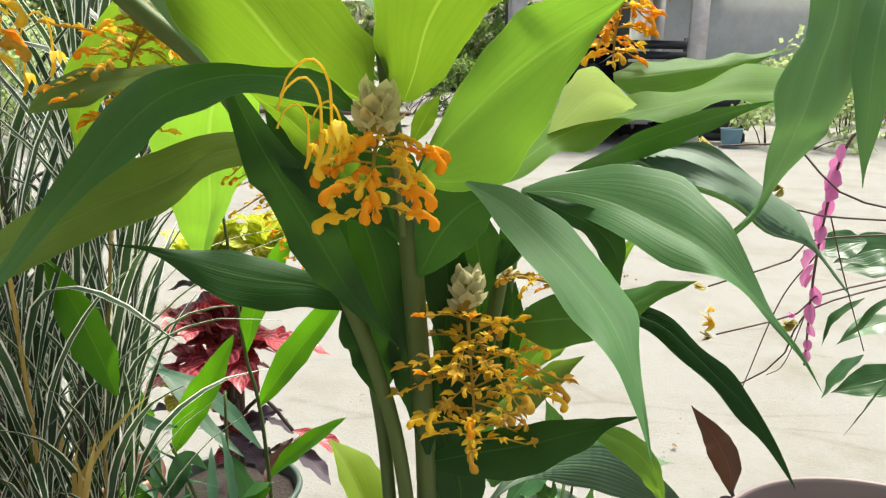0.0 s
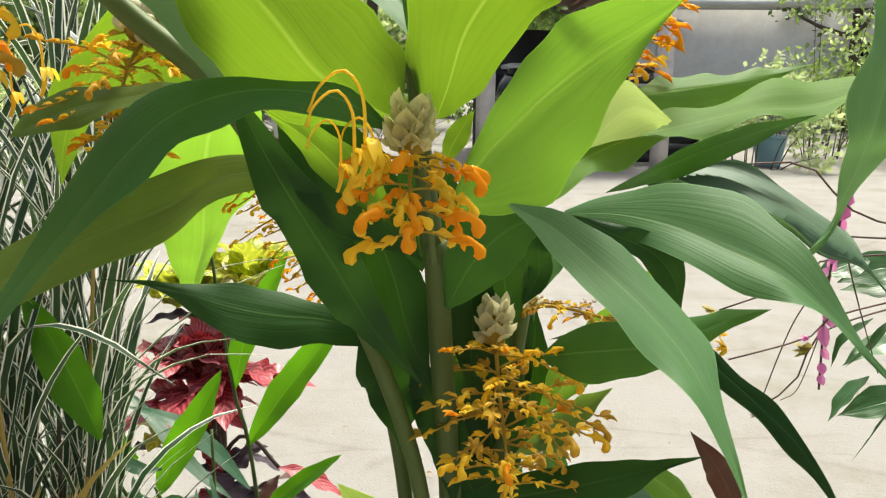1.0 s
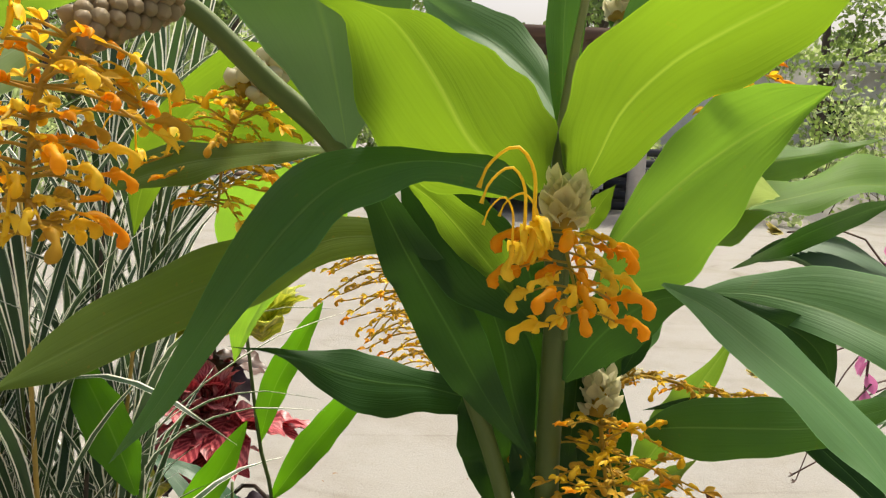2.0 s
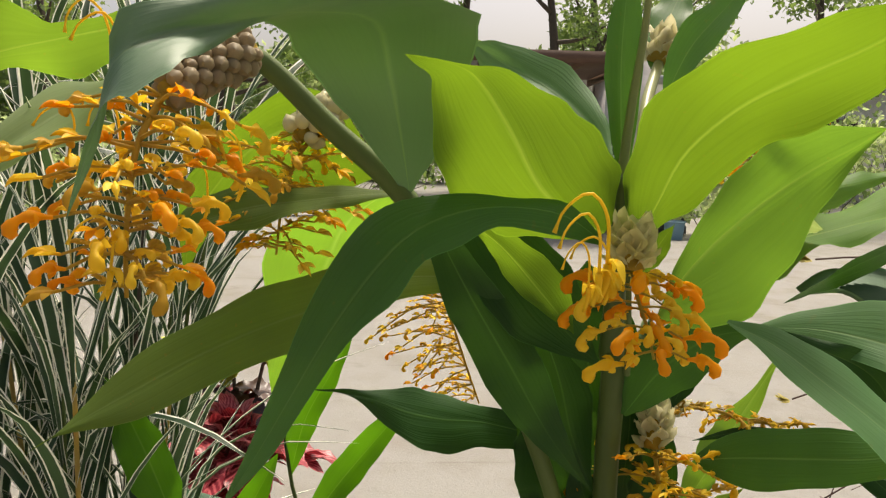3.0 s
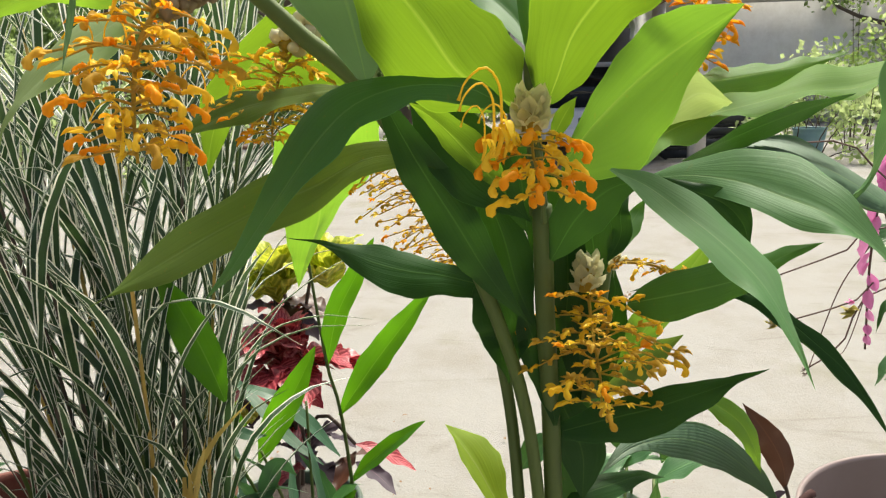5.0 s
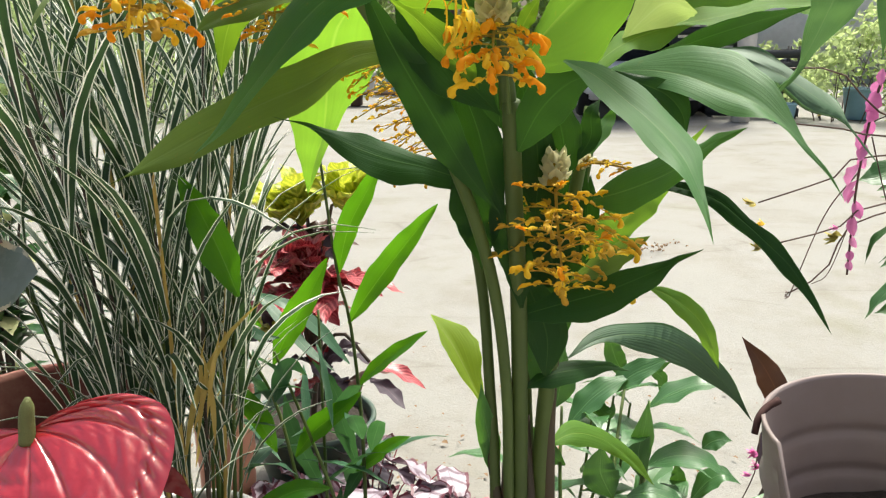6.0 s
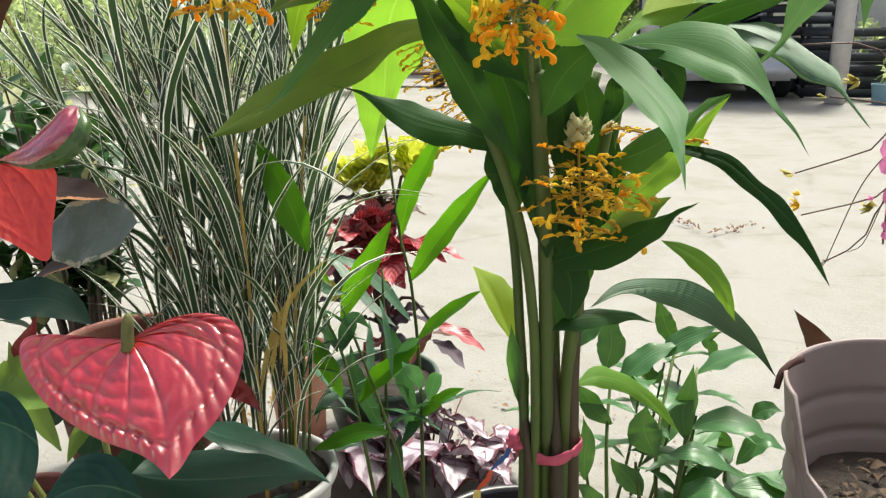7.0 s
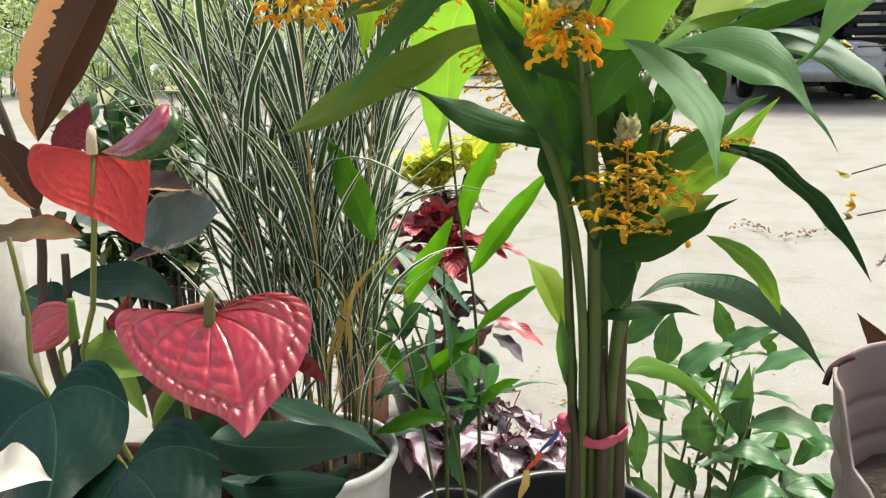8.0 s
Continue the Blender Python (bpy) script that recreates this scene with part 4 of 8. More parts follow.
stem(globba, [(-0.022, 0.600, 0.467), (-0.021, 0.600, 0.567), (-0.019, 0.590, 0.663), (-0.016, 0.575, 0.740)], 0.009, 0.004, material=STEM_BROWN)
stem(globba, [(0.008, 0.620, 0.607), (0.031, 0.640, 0.806), (0.050, 0.670, 0.916), (0.061, 0.690, 0.993)], 0.006, 0.004)
stem(globba, [(-0.004, 0.560, 1.119), (0.012, 0.620, 1.171), (0.036, 0.680, 1.210)], 0.005, 0.004, material=STEM_PALE)
stem(globba, [(-0.022, 0.500, 1.008), (-0.026, 0.490, 1.053), (-0.031, 0.478, 1.078)], 0.002, 0.0015)

# ---- flower spikes ----
def petal_material(name, a, b, c):
    m = Nodes(name)
    at = m.coords("Object")
    f = m.noise(at, 260.0, 3.0)
    r = m.rand()
    col = m.mix(r, a, b)
    col = m.mix(m.math("MULTIPLY", f, 0.5), col, c)
    m.set(Base_Color=col, Roughness=0.5, Specular_IOR_Level=0.18)
    return m.thin(col, 0.4)


PETAL = petal_material("orange_petal", (0.90, 0.60, 0.03), (0.92, 0.72, 0.07), (0.86, 0.50, 0.02))
PETAL_RED = petal_material("orange_bud", (0.90, 0.40, 0.012), (0.92, 0.50, 0.02), (0.84, 0.28, 0.008))
PETAL_OLD = petal_material("fading_petal", (0.66, 0.40, 0.04), (0.76, 0.50, 0.06), (0.48, 0.27, 0.03))
SPIKE = petal_material("spike_axis", (0.42, 0.34, 0.06), (0.55, 0.38, 0.06), (0.55, 0.28, 0.03))
BRACT_PALE = petal_material("pale_bract", (0.74, 0.70, 0.38), (0.80, 0.76, 0.46), (0.62, 0.58, 0.26))
BRACT_WHITE = petal_material("white_bract", (0.70, 0.66, 0.42), (0.78, 0.73, 0.50), (0.50, 0.50, 0.25))
BRACT_BROWN = petal_material("brown_bract", (0.38, 0.30, 0.18), (0.46, 0.38, 0.24), (0.22, 0.16, 0.09))


def bud_flower(seed):
    """A small ginger flower bud: thin foot, plump body, the end curled under into a round knob, two short lobes."""
    rng = random.Random(seed)
    bend = rng.uniform(0.5, 1.0)
    pts = [(0, 0, 0), (0.30, 0, 0.10), (0.62, 0, 0.16), (0.88, 0, 0.08), (1.0, 0, -0.10 * bend), (0.96, 0, -0.30 * bend), (0.84, 0, -0.38 * bend)]
    swell = lambda s: 0.40 + 0.75 * math.exp(-((s - 0.36) / 0.16) ** 2) + 0.95 * math.exp(-((s - 0.80) / 0.17) ** 2) - 0.9 * max(0, s - 0.93) / 0.07 * 0.6
    pieces = [tube_data(pts, 0.150, 0.150, sides=8, steps=13, bulge=swell)]
    for k in range(3):
        a = rng.uniform(-0.5, 0.5) + k * 2.1
        d = np.array((0.55, math.cos(a), math.sin(a) * 0.8))
        b = np.array((0.26, 0, 0.09))
        pieces.append(blade([b, b + d * 0.17, b + d * 0.34 + np.array((0.06, 0, -0.03))], unit(np.cross(d, (1, 0.2, 0.1))) * 0.15, nu=4, nv=2, fold=0.5, wave=0, tip=0.8))
    v, f, u = joined(pieces)
    return mesh_from("flower", v, f, u)


def slim_flower(seed):
    """A closed or spent flower: a pointed bud between two boat-shaped bracts."""
    rng = random.Random(seed + 50)
    pts = [(0, 0, 0), (0.35, 0, 0.10), (0.7, 0, 0.10 + 0.1 * rng.random()), (1.0, 0, 0.02)]
    swell = lambda s: 0.5 + 0.9 * math.exp(-((s - 0.55) / 0.22) ** 2) - 0.5 * max(0, s - 0.85) / 0.15
    pieces = [tube_data(pts, 0.10, 0.08, sides=6, steps=8, bulge=swell)]
    for k in (-1, 1):
        d = unit((0.75, 0.55 * k + rng.uniform(-0.2, 0.2), rng.uniform(-0.1, 0.5)))
        b = np.array((0.12, 0, 0.03))
        pieces.append(blade([b, b + d * 0.3, b + d * rng.uniform(0.55, 0.75)], unit(np.cross(d, (0.1, 0.1, 1))) * 0.17, nu=5, nv=2, fold=0.6, wave=0, tip=0.8))
    v, f, u = joined(pieces)
    return mesh_from("flower", v, f, u)


def open_flower(seed):
    """An open one: slim tube, reflexed petals and the long arched stamen."""
    rng = random.Random(seed)
    h = rng.uniform(0.9, 1.2)
    pieces = [tube_data([(0, 0, 0), (0.1, 0, 0.5), (0.05, 0, 1.0)], 0.07, 0.12, sides=7, steps=7)]
    pieces.append(tube_data([(0.05, 0, 0.95), (-0.2, 0, 1.9 * h), (-0.75, 0, 2.35 * h), (-1.3, 0, 1.9 * h), (-1.45, 0, 1.35 * h)], 0.055, 0.035, sides=6, steps=14, bulge=lambda s: 1 + (1.0 if s > 0.93 else 0)))
    for k in range(4):
        a = -0.8 + k * 0.55
        d = np.array((math.cos(a) * 0.55, math.sin(a), -0.5))
        b = np.array((0.05, 0, 1.0))
        pieces.append(blade([b, b + d * 0.35 + np.array((0, 0, 0.3)), b + d * 0.9 + np.array((0, 0, 0.1))], unit(np.cross(d, (0, 0, 1))) * 0.15, nu=6, nv=2, fold=0.4, wave=0.05, tip=0.8))
    v, f, u = joined(pieces)
    return mesh_from("flower", v, f, u)


FLOWERS, SLIM = {}, {}
for tone, material in (("fresh", PETAL), ("red", PETAL_RED), ("old", PETAL_OLD)):
    FLOWERS[tone] = [bud_flower(k) for k in range(4)]
    SLIM[tone] = [slim_flower(k) for k in range(4)]
    for mesh in FLOWERS[tone] + SLIM[tone]:
        mesh.materials.append(material)
OPEN = [open_flower(k) for k in range(3)]
for mesh in OPEN:
    mesh.materials.append(PETAL)


def turn_to(way, roll=0.0):
    q = Vector(way).to_track_quat("X", "Z")
    return q.to_matrix().to_4x4() @ Matrix.Rotation(roll, 4, "X")


def spike(plant, axis, reach, tiers, size, seed, tones=("fresh", "fresh", "fresh", "red"), arms=3, spread=(0.0, 6.283), droop=0.15, taper=0.55, open_share=0.0, thin=1.0, label="", along=4, plump=0.3, rise=0.10, loose=0.15):
    """A hanging flower spike: the axis and its level side arms are one mesh, every flower a mesh under it."""
    rng = random.Random(seed)
    pos, way, length = spline(axis, 40)
    pieces = [tube_data(axis, 0.0016 * thin, 0.0009 * thin, sides=6, steps=24)]
    spots = []
    for k in range(tiers):
        s = (k + 0.5) / tiers
        r = reach * (1 - (1 - taper) * abs(s - 0.35) / 0.65)
        for a in range(arms):
            at = pos[int(max(0, min(40, (s + rng.uniform(-0.3, 0.3) / tiers) * 40)))]
            ang = spread[0] + (spread[1] - spread[0]) * ((a + 0.5 * (k % 2)) / arms) + rng.uniform(-0.4, 0.4)
            w = way[int(s * 40)]
            flat = unit(np.array((math.cos(ang), math.sin(ang), 0)) - 0.4 * w * (w[0] * math.cos(ang) + w[1] * math.sin(ang)))
            l = r * rng.uniform(0.55, 1.08)
            end = at + flat * l + np.array((0, 0, -droop * l * rng.uniform(0.2, 1.6) + loose * l * rng.uniform(-1, 1)))
            mid = (at + end) / 2 + np.array((0, 0, rise * l))
            arm = [at, mid, end]
            pieces.append(tube_data(arm, 0.0009 * thin, 0.0006 * thin, sides=5, steps=6))
            ap, aw, al = spline(arm, 12)
            n = max(2, int(round(along * l / reach)))
            for j in range(n):
                i = int(12 * (j + 1) / n)
                across = unit(np.cross(aw[i], (0, 0, 1))) * (1 if j % 2 else -1)
                last = j == n - 1
                d = aw[i] + across * (rng.uniform(-0.2, 0.2) if last else rng.uniform(0.3, 0.8)) + np.array((0, 0, rng.uniform(-0.35, 0.35)))
                spots.append((ap[i], d, rng.uniform(1.0, 1.25) if last else rng.uniform(0.65, 0.95), last))
    v, f, u = joined(pieces)
    ob = part("flower_spike", mesh_from("flower_spike", v, f, u), SPIKE, plant, label)
    for p, d, k, last in spots:
        tone = rng.choice(tones)
        if last and tone == "fresh" and rng.random() < 0.4:
            tone = "red"
        fl = new("flower", rng.choice(FLOWERS[tone] if rng.random() < (plump * 1.5 if last else plump) else SLIM[tone]))
        fl.parent = ob
        if last and rng.random() < open_share:
            fl.data = rng.choice(OPEN)
            fl.matrix_basis = Matrix.Translation(p) @ Matrix.Rotation(rng.uniform(-0.6, 0.6), 4, "Z") @ Matrix.Rotation(rng.uniform(-0.5, 0.4), 4, "Y") @ Matrix.Scale(size * 0.95, 4)
        else:
            fl.matrix_basis = Matrix.Translation(p) @ turn_to(d, rng.uniform(-0.5, 0.5)) @ Matrix.Scale(size * k, 4)
    return ob


def bract_mesh(seed):
    """One cupped, pointed bract, a unit long."""
    return mesh_from("bract", *blade([(0, 0, 0), (0.45, 0, 0.22), (1.0, 0, 0.12 + 0.1 * seed)], (0, 0.42, 0), nu=6, nv=4, fold=0.0, cup=0.5, wave=0.08, tip=0.6, base=0.6, seed=seed))


def bulbil_mesh(seed):
    """One plump bulbil with a small point, a unit long."""
    rng = random.Random(seed)
    prof = [(0.02, 0.0), (0.22, 0.05), (0.38, 0.22), (0.44, 0.42), (0.40, 0.62), (0.26, 0.80), (0.10, 0.92), (0.01, 1.0)]
    v, f, u = lathe(prof, 9)
    v = [(z, x * rng.uniform(0.93, 1.07), y) for x, y, z in v]
    return mesh_from("bulbil", v, f, u)


HEAD_PIECES = {}


def flower_head(plant, base, end, radius, material, scales=26, seed=0, label="", plump=1.0, kind="bract"):
    """The head of a spike: a short core set all round with bracts or bulbils, each a mesh of its own."""
    rng = random.Random(seed)
    base, end = np.array(base), np.array(end)
    ax = unit(end - base)
    length = np.linalg.norm(end - base)
    side = unit(np.cross(ax, (0.2, 1, 0.3)))
    other = np.cross(ax, side)
    core = part("flower_head", mesh_from("flower_head", *tube_data([base, (base + end) / 2, end], radius * 0.5, radius * 0.3, sides=8, steps=6)), SPIKE, plant, label)
    key = (material.name, kind)
    if key not in HEAD_PIECES:
        HEAD_PIECES[key] = [bract_mesh(k) if kind == "bract" else bulbil_mesh(k) for k in range(3)]
        for mesh in HEAD_PIECES[key]:
            mesh.materials.append(material)
    for k in range(scales):
        s = (k + 0.5) / scales
        a = k * 2.4
        out = side * math.cos(a) + other * math.sin(a)
        r = radius * (0.55 + 0.45 * math.sin(math.pi * (0.2 + 0.7 * s)))
        p = base + ax * (length * s * 0.92) + out * r * (0.30 if kind == "bract" else 0.42)
        way = unit(out * (1.0 if kind == "bulbil" else 0.85) + ax * (0.35 + 0.9 * s))
        ob = new(kind, rng.choice(HEAD_PIECES[key]))
        ob.parent = core
        ob.matrix_basis = Matrix.Translation(p) @ turn_to(way, rng.uniform(-0.4, 0.4)) @ Matrix.Scale(radius * rng.uniform(0.75, 1.05) * plump, 4)
    return core


def lone_flower(plant, at, turn, size):
    """One of the large open flowers with the arched stamen."""
    ob = part("flower", OPEN[int(turn * 10) % 3], None, plant, "open flower with a long arched stamen")
    ob.matrix_basis = Matrix.Translation(at) @ Matrix.Rotation(turn, 4, "Z") @ Matrix.Rotation(0.15, 4, "Y") @ Matrix.Scale(size, 4)


flower_head(globba, (-0.033, 0.463, 1.077), (-0.033, 0.465, 1.098), 0.015, BRACT_PALE, scales=40, plump=1.05, label='pale green-yellow bracts', seed=1)
spike(globba, [(-0.032, 0.465, 1.078), (-0.033, 0.448, 1.066), (-0.031, 0.432, 1.052), (-0.029, 0.424, 1.038)], 0.025, 5, 0.0150, 11, arms=4, along=2.8, droop=0.25, taper=0.7, tones=('fresh', 'fresh', 'red'), plump=0.75, label='orange flowers with curled buds', thin=0.8)
flower_head(globba, (0.018, 0.570, 0.937), (0.018, 0.572, 0.962), 0.0155, BRACT_WHITE, label='dry white bracts', seed=2)
spike(globba, [(0.019, 0.570, 0.934), (0.022, 0.558, 0.902), (0.026, 0.540, 0.870), (0.026, 0.530, 0.842)], 0.070, 8, 0.0135, 12, arms=5, tones=('fresh', 'fresh', 'old', 'old'), along=7.5, droop=0.10, plump=0.3, loose=0.35, label='orange flowers on thin arms', rise=0.08)
flower_head(globba, (-0.243, 0.485, 1.190), (-0.272, 0.435, 1.163), 0.0150, BRACT_BROWN, scales=64, label='dull brown bulbils', seed=3, plump=0.74, kind='bulbil')
spike(globba, [(-0.272, 0.435, 1.162), (-0.279, 0.418, 1.137), (-0.281, 0.410, 1.109), (-0.282, 0.408, 1.085), (-0.282, 0.408, 1.066)], 0.052, 8, 0.0140, 13, arms=6, tones=('fresh', 'fresh', 'red', 'fresh', 'old'), along=4.5, droop=0.10, plump=0.38, open_share=0.10, label='orange flowers on level arms', thin=1.2)
flower_head(globba, (-0.235, 0.600, 1.144), (-0.207, 0.625, 1.173), 0.012, BRACT_WHITE, scales=30, kind='bulbil', label='greenish white bracts', seed=4, plump=1.2)
spike(globba, [(-0.226, 0.612, 1.146), (-0.238, 0.604, 1.125), (-0.246, 0.600, 1.096), (-0.250, 0.600, 1.061)], 0.058, 8, 0.0125, 14, arms=5, tones=('fresh', 'fresh', 'old'), along=7, droop=0.05, plump=0.1, loose=0.25, label='orange flowers on fine arms')
spike(globba, [(-0.154, 0.700, 1.048), (-0.133, 0.710, 1.021), (-0.118, 0.720, 0.982), (-0.106, 0.730, 0.947), (-0.093, 0.735, 0.911)], 0.075, 11, 0.0085, 15, arms=4, spread=(1.9, 4.4), tones=('fresh', 'fresh', 'old'), along=9, droop=0.1, label='slender spike with fine yellow-orange flowers')
spike(globba, [(0.142, 0.700, 1.196), (0.139, 0.710, 1.165), (0.137, 0.720, 1.143), (0.138, 0.730, 1.119)], 0.034, 6, 0.015, 16, arms=5, along=4, label='small orange flowers')
spike(globba, [(0.044, 0.610, 0.953), (0.072, 0.610, 0.951), (0.110, 0.610, 0.942), (0.145, 0.610, 0.942)], 0.016, 8, 0.009, 17, arms=3, along=2, tones=('fresh', 'old'), label='short orange-brown spike')
flower_head(globba, (0.042, 0.610, 0.948), (0.051, 0.610, 0.958), 0.007, BRACT_WHITE, scales=18, seed=5)
flower_head(globba, (0.035, 0.685, 1.212), (0.046, 0.690, 1.234), 0.016, BRACT_WHITE, scales=26, seed=6, plump=1.2, label='greenish white bracts')
lone_flower(globba, (-0.057, 0.430, 1.065), 0.0, 0.0195)
lone_flower(globba, (-0.061, 0.425, 1.064), 0.35, 0.0165)
lone_flower(globba, (-0.052, 0.440, 1.062), -0.5, 0.015)
lone_flower(globba, (-0.066, 0.420, 1.062), 0.5, 0.012)
lone_flower(globba, (-0.258, 0.520, 1.104), 0.0, 0.015)
lone_flower(globba, (-0.278, 0.520, 1.092), 0.3, 0.013)

# ---- pots ----
BLACK_PLASTIC = plain_material("black_plastic", (0.012, 0.014, 0.02), (0.02, 0.022, 0.03), 40, 0.38, 0.1, 0.001, dirt=(0.08, 0.07, 0.06), dirt_share=0.25)
TAUPE = plain_material("taupe_plastic", (0.24, 0.19, 0.185), (0.30, 0.245, 0.235), 18, 0.5, 0.15, 0.001, dirt=(0.22, 0.17, 0.15), dirt_share=0.5)
WHITE_POT = plain_material("white_plastic", (0.62, 0.63, 0.62), (0.72, 0.73, 0.72), 25, 0.4, 0.08, 0.001, dirt=(0.32, 0.28, 0.22), dirt_share=0.35)
TERRACOTTA = plain_material("terracotta", (0.13, 0.035, 0.027), (0.20, 0.06, 0.04), 35, 0.75, 0.3, 0.002, dirt=(0.26, 0.15, 0.10))
PEACH = plain_material("peach_plastic", (0.62, 0.27, 0.17), (0.70, 0.34, 0.22), 25, 0.5, 0.1, 0.001, dirt=(0.4, 0.25, 0.17), dirt_share=0.3)
GREEN_POT = plain_material("green_pot", (0.035, 0.07, 0.05), (0.05, 0.10, 0.075), 25, 0.45, 0.1, 0.001, dirt=(0.14, 0.13, 0.09), dirt_share=0.4)
SOIL = plain_material("soil", (0.018, 0.013, 0.010), (0.045, 0.033, 0.024), 90, 0.95, 0.9, 0.006)


def pot(name, at, r_top, r_foot, height, material, label, soil_drop=0.04, lip=0.008, rings=2, sides=56, category="pot"):
    """A flower pot: turned wall with thickness, rolled lip, raised rings; the soil is a lumpy disc of its own."""
    th = 0.004
    p = [(r_foot * 0.55, 0.006), (r_foot * 0.6, 0.0), (r_foot - 0.006, 0.0), (r_foot, 0.006)]
    for k in range(1, 13):
        s = k / 13
        r = r_foot + (r_top - r_foot) * s
        bump = 0.003 * sum(math.exp(-((s - (0.35 + 0.28 * q)) / 0.035) ** 2) for q in range(rings))
        p.append((r + bump, height * 0.93 * s))
    p += [(r_top, height * 0.93), (r_top + lip, height * 0.935), (r_top + lip + 0.002, height * 0.96), (r_top + lip, height * 0.992), (r_top + lip * 0.5, height),
          (r_top - th * 0.5, height * 0.995), (r_top - th, height * 0.97), (r_top - th - 0.002, height * 0.8), (r_foot - th + (r_top - r_foot) * 0.45, height * 0.4), (r_foot - th, 0.02), (0.002, 0.018)]
    holder = thing(name, at, label, category)
    v, f, u = lathe(p, sides)
    base = Matrix.Translation(at)
    body = part("body", mesh_from("pot_body", move((v, f, u), base)[0], f, u), material, holder)
    rs = r_top - th - 0.003
    verts, faces = [], []
    for i in range(9):
        for j in range(30):
            t = 2 * math.pi * j / 30
            r = rs * i / 8
            z = height - soil_drop + 0.010 * noise.noise(Vector((r * math.cos(t) * 40, r * math.sin(t) * 40, at[0] * 9)))
            verts.append((at[0] + r * math.cos(t), at[1] + r * math.sin(t), at[2] + z))
    for i in range(8):
        for j in range(30):
            k = (j + 1) % 30
            faces.append((i * 30 + j, i * 30 + k, (i + 1) * 30 + k, (i + 1) * 30 + j))
    part("soil", mesh_from("soil", verts, faces), SOIL, holder)
    return holder


pot("flower_pot", (-0.03, 0.60, LEDGE_Z), 0.128, 0.095, 0.212, BLACK_PLASTIC, "round black plastic pot holding the tied ginger", 0.06)
pot("flower_pot", (-0.56, 0.93, 0.0), 0.135, 0.10, 0.275, WHITE_POT, "white plastic pot under the striped grass-like plant", 0.03)
pot("flower_pot", (-0.83, 1.00, 0.0), 0.16, 0.11, 0.47, TERRACOTTA, "reddish brown clay pot with dark soil", 0.11)
pot("flower_pot", (-0.66, 1.35, 0.0), 0.066, 0.054, 0.33, PEACH, "peach-coloured plastic pot half hidden by leaves", 0.04)
pot("flower_pot", (-0.533, 1.58, 0.0), 0.15, 0.11, 0.17, GREEN_POT, "dark green plastic pot of the red croton", 0.03)
pot("flower_pot", (-0.34, 1.05, 0.0), 0.075, 0.06, 0.10, BLACK_PLASTIC, "small black pot of the slender green canes", 0.03)


def broken_pot():
    """The taupe pot with a jagged gap in its rim."""
    at, R, H, S = Vector((0.465, 0.735, LEDGE_Z)), 0.185, 0.40, 72
    prof = []
    for k in range(73):
        s = k / 72
        ring = 0.0055 * (math.exp(-((s - 0.80) / 0.016) ** 2) + math.exp(-((s - 0.66) / 0.016) ** 2) + math.exp(-((s - 0.52) / 0.016) ** 2))
        prof.append((0.135 + (R - 0.135) * s + ring, H * s))
    holder = thing("broken_pot", at, "taupe plastic pot with a broken, chipped rim and dry soil", "pot")
    verts, faces = [], []

    def top(j):
        a = 2 * math.pi * j / S
        deg = math.degrees(a)
        low = np.interp(deg, (0, 192, 197, 215, 232, 250, 325, 345, 360), (1.0, 1.0, 0.80, 0.72, 0.46, 0.40, 0.42, 1.0, 1.0))
        return float(low) + (0.012 * math.sin(j * 2.3) if 195 < deg < 330 else 0)
    for side, off in ((0, 0.0), (1, -0.005)):
        for i in range(73):
            for j in range(S):
                a = 2 * math.pi * j / S
                h = prof[i][1] * top(j)
                s = h / H
                r = np.interp(s, [q[1] / H for q in prof], [q[0] for q in prof]) + off
                verts.append((at.x + r * math.cos(a), at.y + r * math.sin(a), at.z + h + (0.004 if side and i == 0 else 0)))
    n = 73 * S
    for i in range(72):
        for j in range(S):
            k = (j + 1) % S
            faces.append((i * S + j, i * S + k, (i + 1) * S + k, (i + 1) * S + j))
            faces.append((n + i * S + k, n + i * S + j, n + (i + 1) * S + j, n + (i + 1) * S + k))
    for j in range(S):
        k = (j + 1) % S
        faces.append((72 * S + j, 72 * S + k, n + 72 * S + k, n + 72 * S + j))
        faces.append((j, n + j, n + k, k))
    part("body", mesh_from("pot_body", verts, faces), TAUPE, holder)
    sv, sf = [], []
    for i in range(10):
        for j in range(36):
            t, r = 2 * math.pi * j / 36, 0.155 * i / 9
            z = at.z + 0.235 + 0.012 * noise.noise(Vector((r * math.cos(t) * 30, r * math.sin(t) * 30, 3)))
            sv.append((at.x + r * math.cos(t), at.y + r * math.sin(t), z))
    for i in range(9):
        for j in range(36):
            k = (j + 1) % 36
            sf.append((i * 36 + j, i * 36 + k, (i + 1) * 36 + k, (i + 1) * 36 + j))
    part("soil", mesh_from("soil", sv, sf), SOIL, holder)
    shard = tube_data([(0.276, 0.765, 0.598), (0.282, 0.775, 0.616), (0.295, 0.790, 0.623), (0.311, 0.800, 0.628)], 0.004, 0.0055, sides=6, steps=8)
    part("rim_strip", mesh_from("rim_strip", *shard), plain_material("torn_rim", (0.05, 0.03, 0.03), (0.08, 0.04, 0.035), 60, 0.8, spec=0.1), holder, "dark torn strip of the rim")
    return holder


broken_pot()

# ribbon round the stems
RIBBON = plain_material("pink_ribbon", (0.42, 0.05, 0.10), (0.56, 0.10, 0.16), 120, 0.55, 0.3, 0.0008)
RIBBON_BLUE = plain_material("blue_ribbon", (0.02, 0.07, 0.22), (0.04, 0.12, 0.34), 120, 0.5)
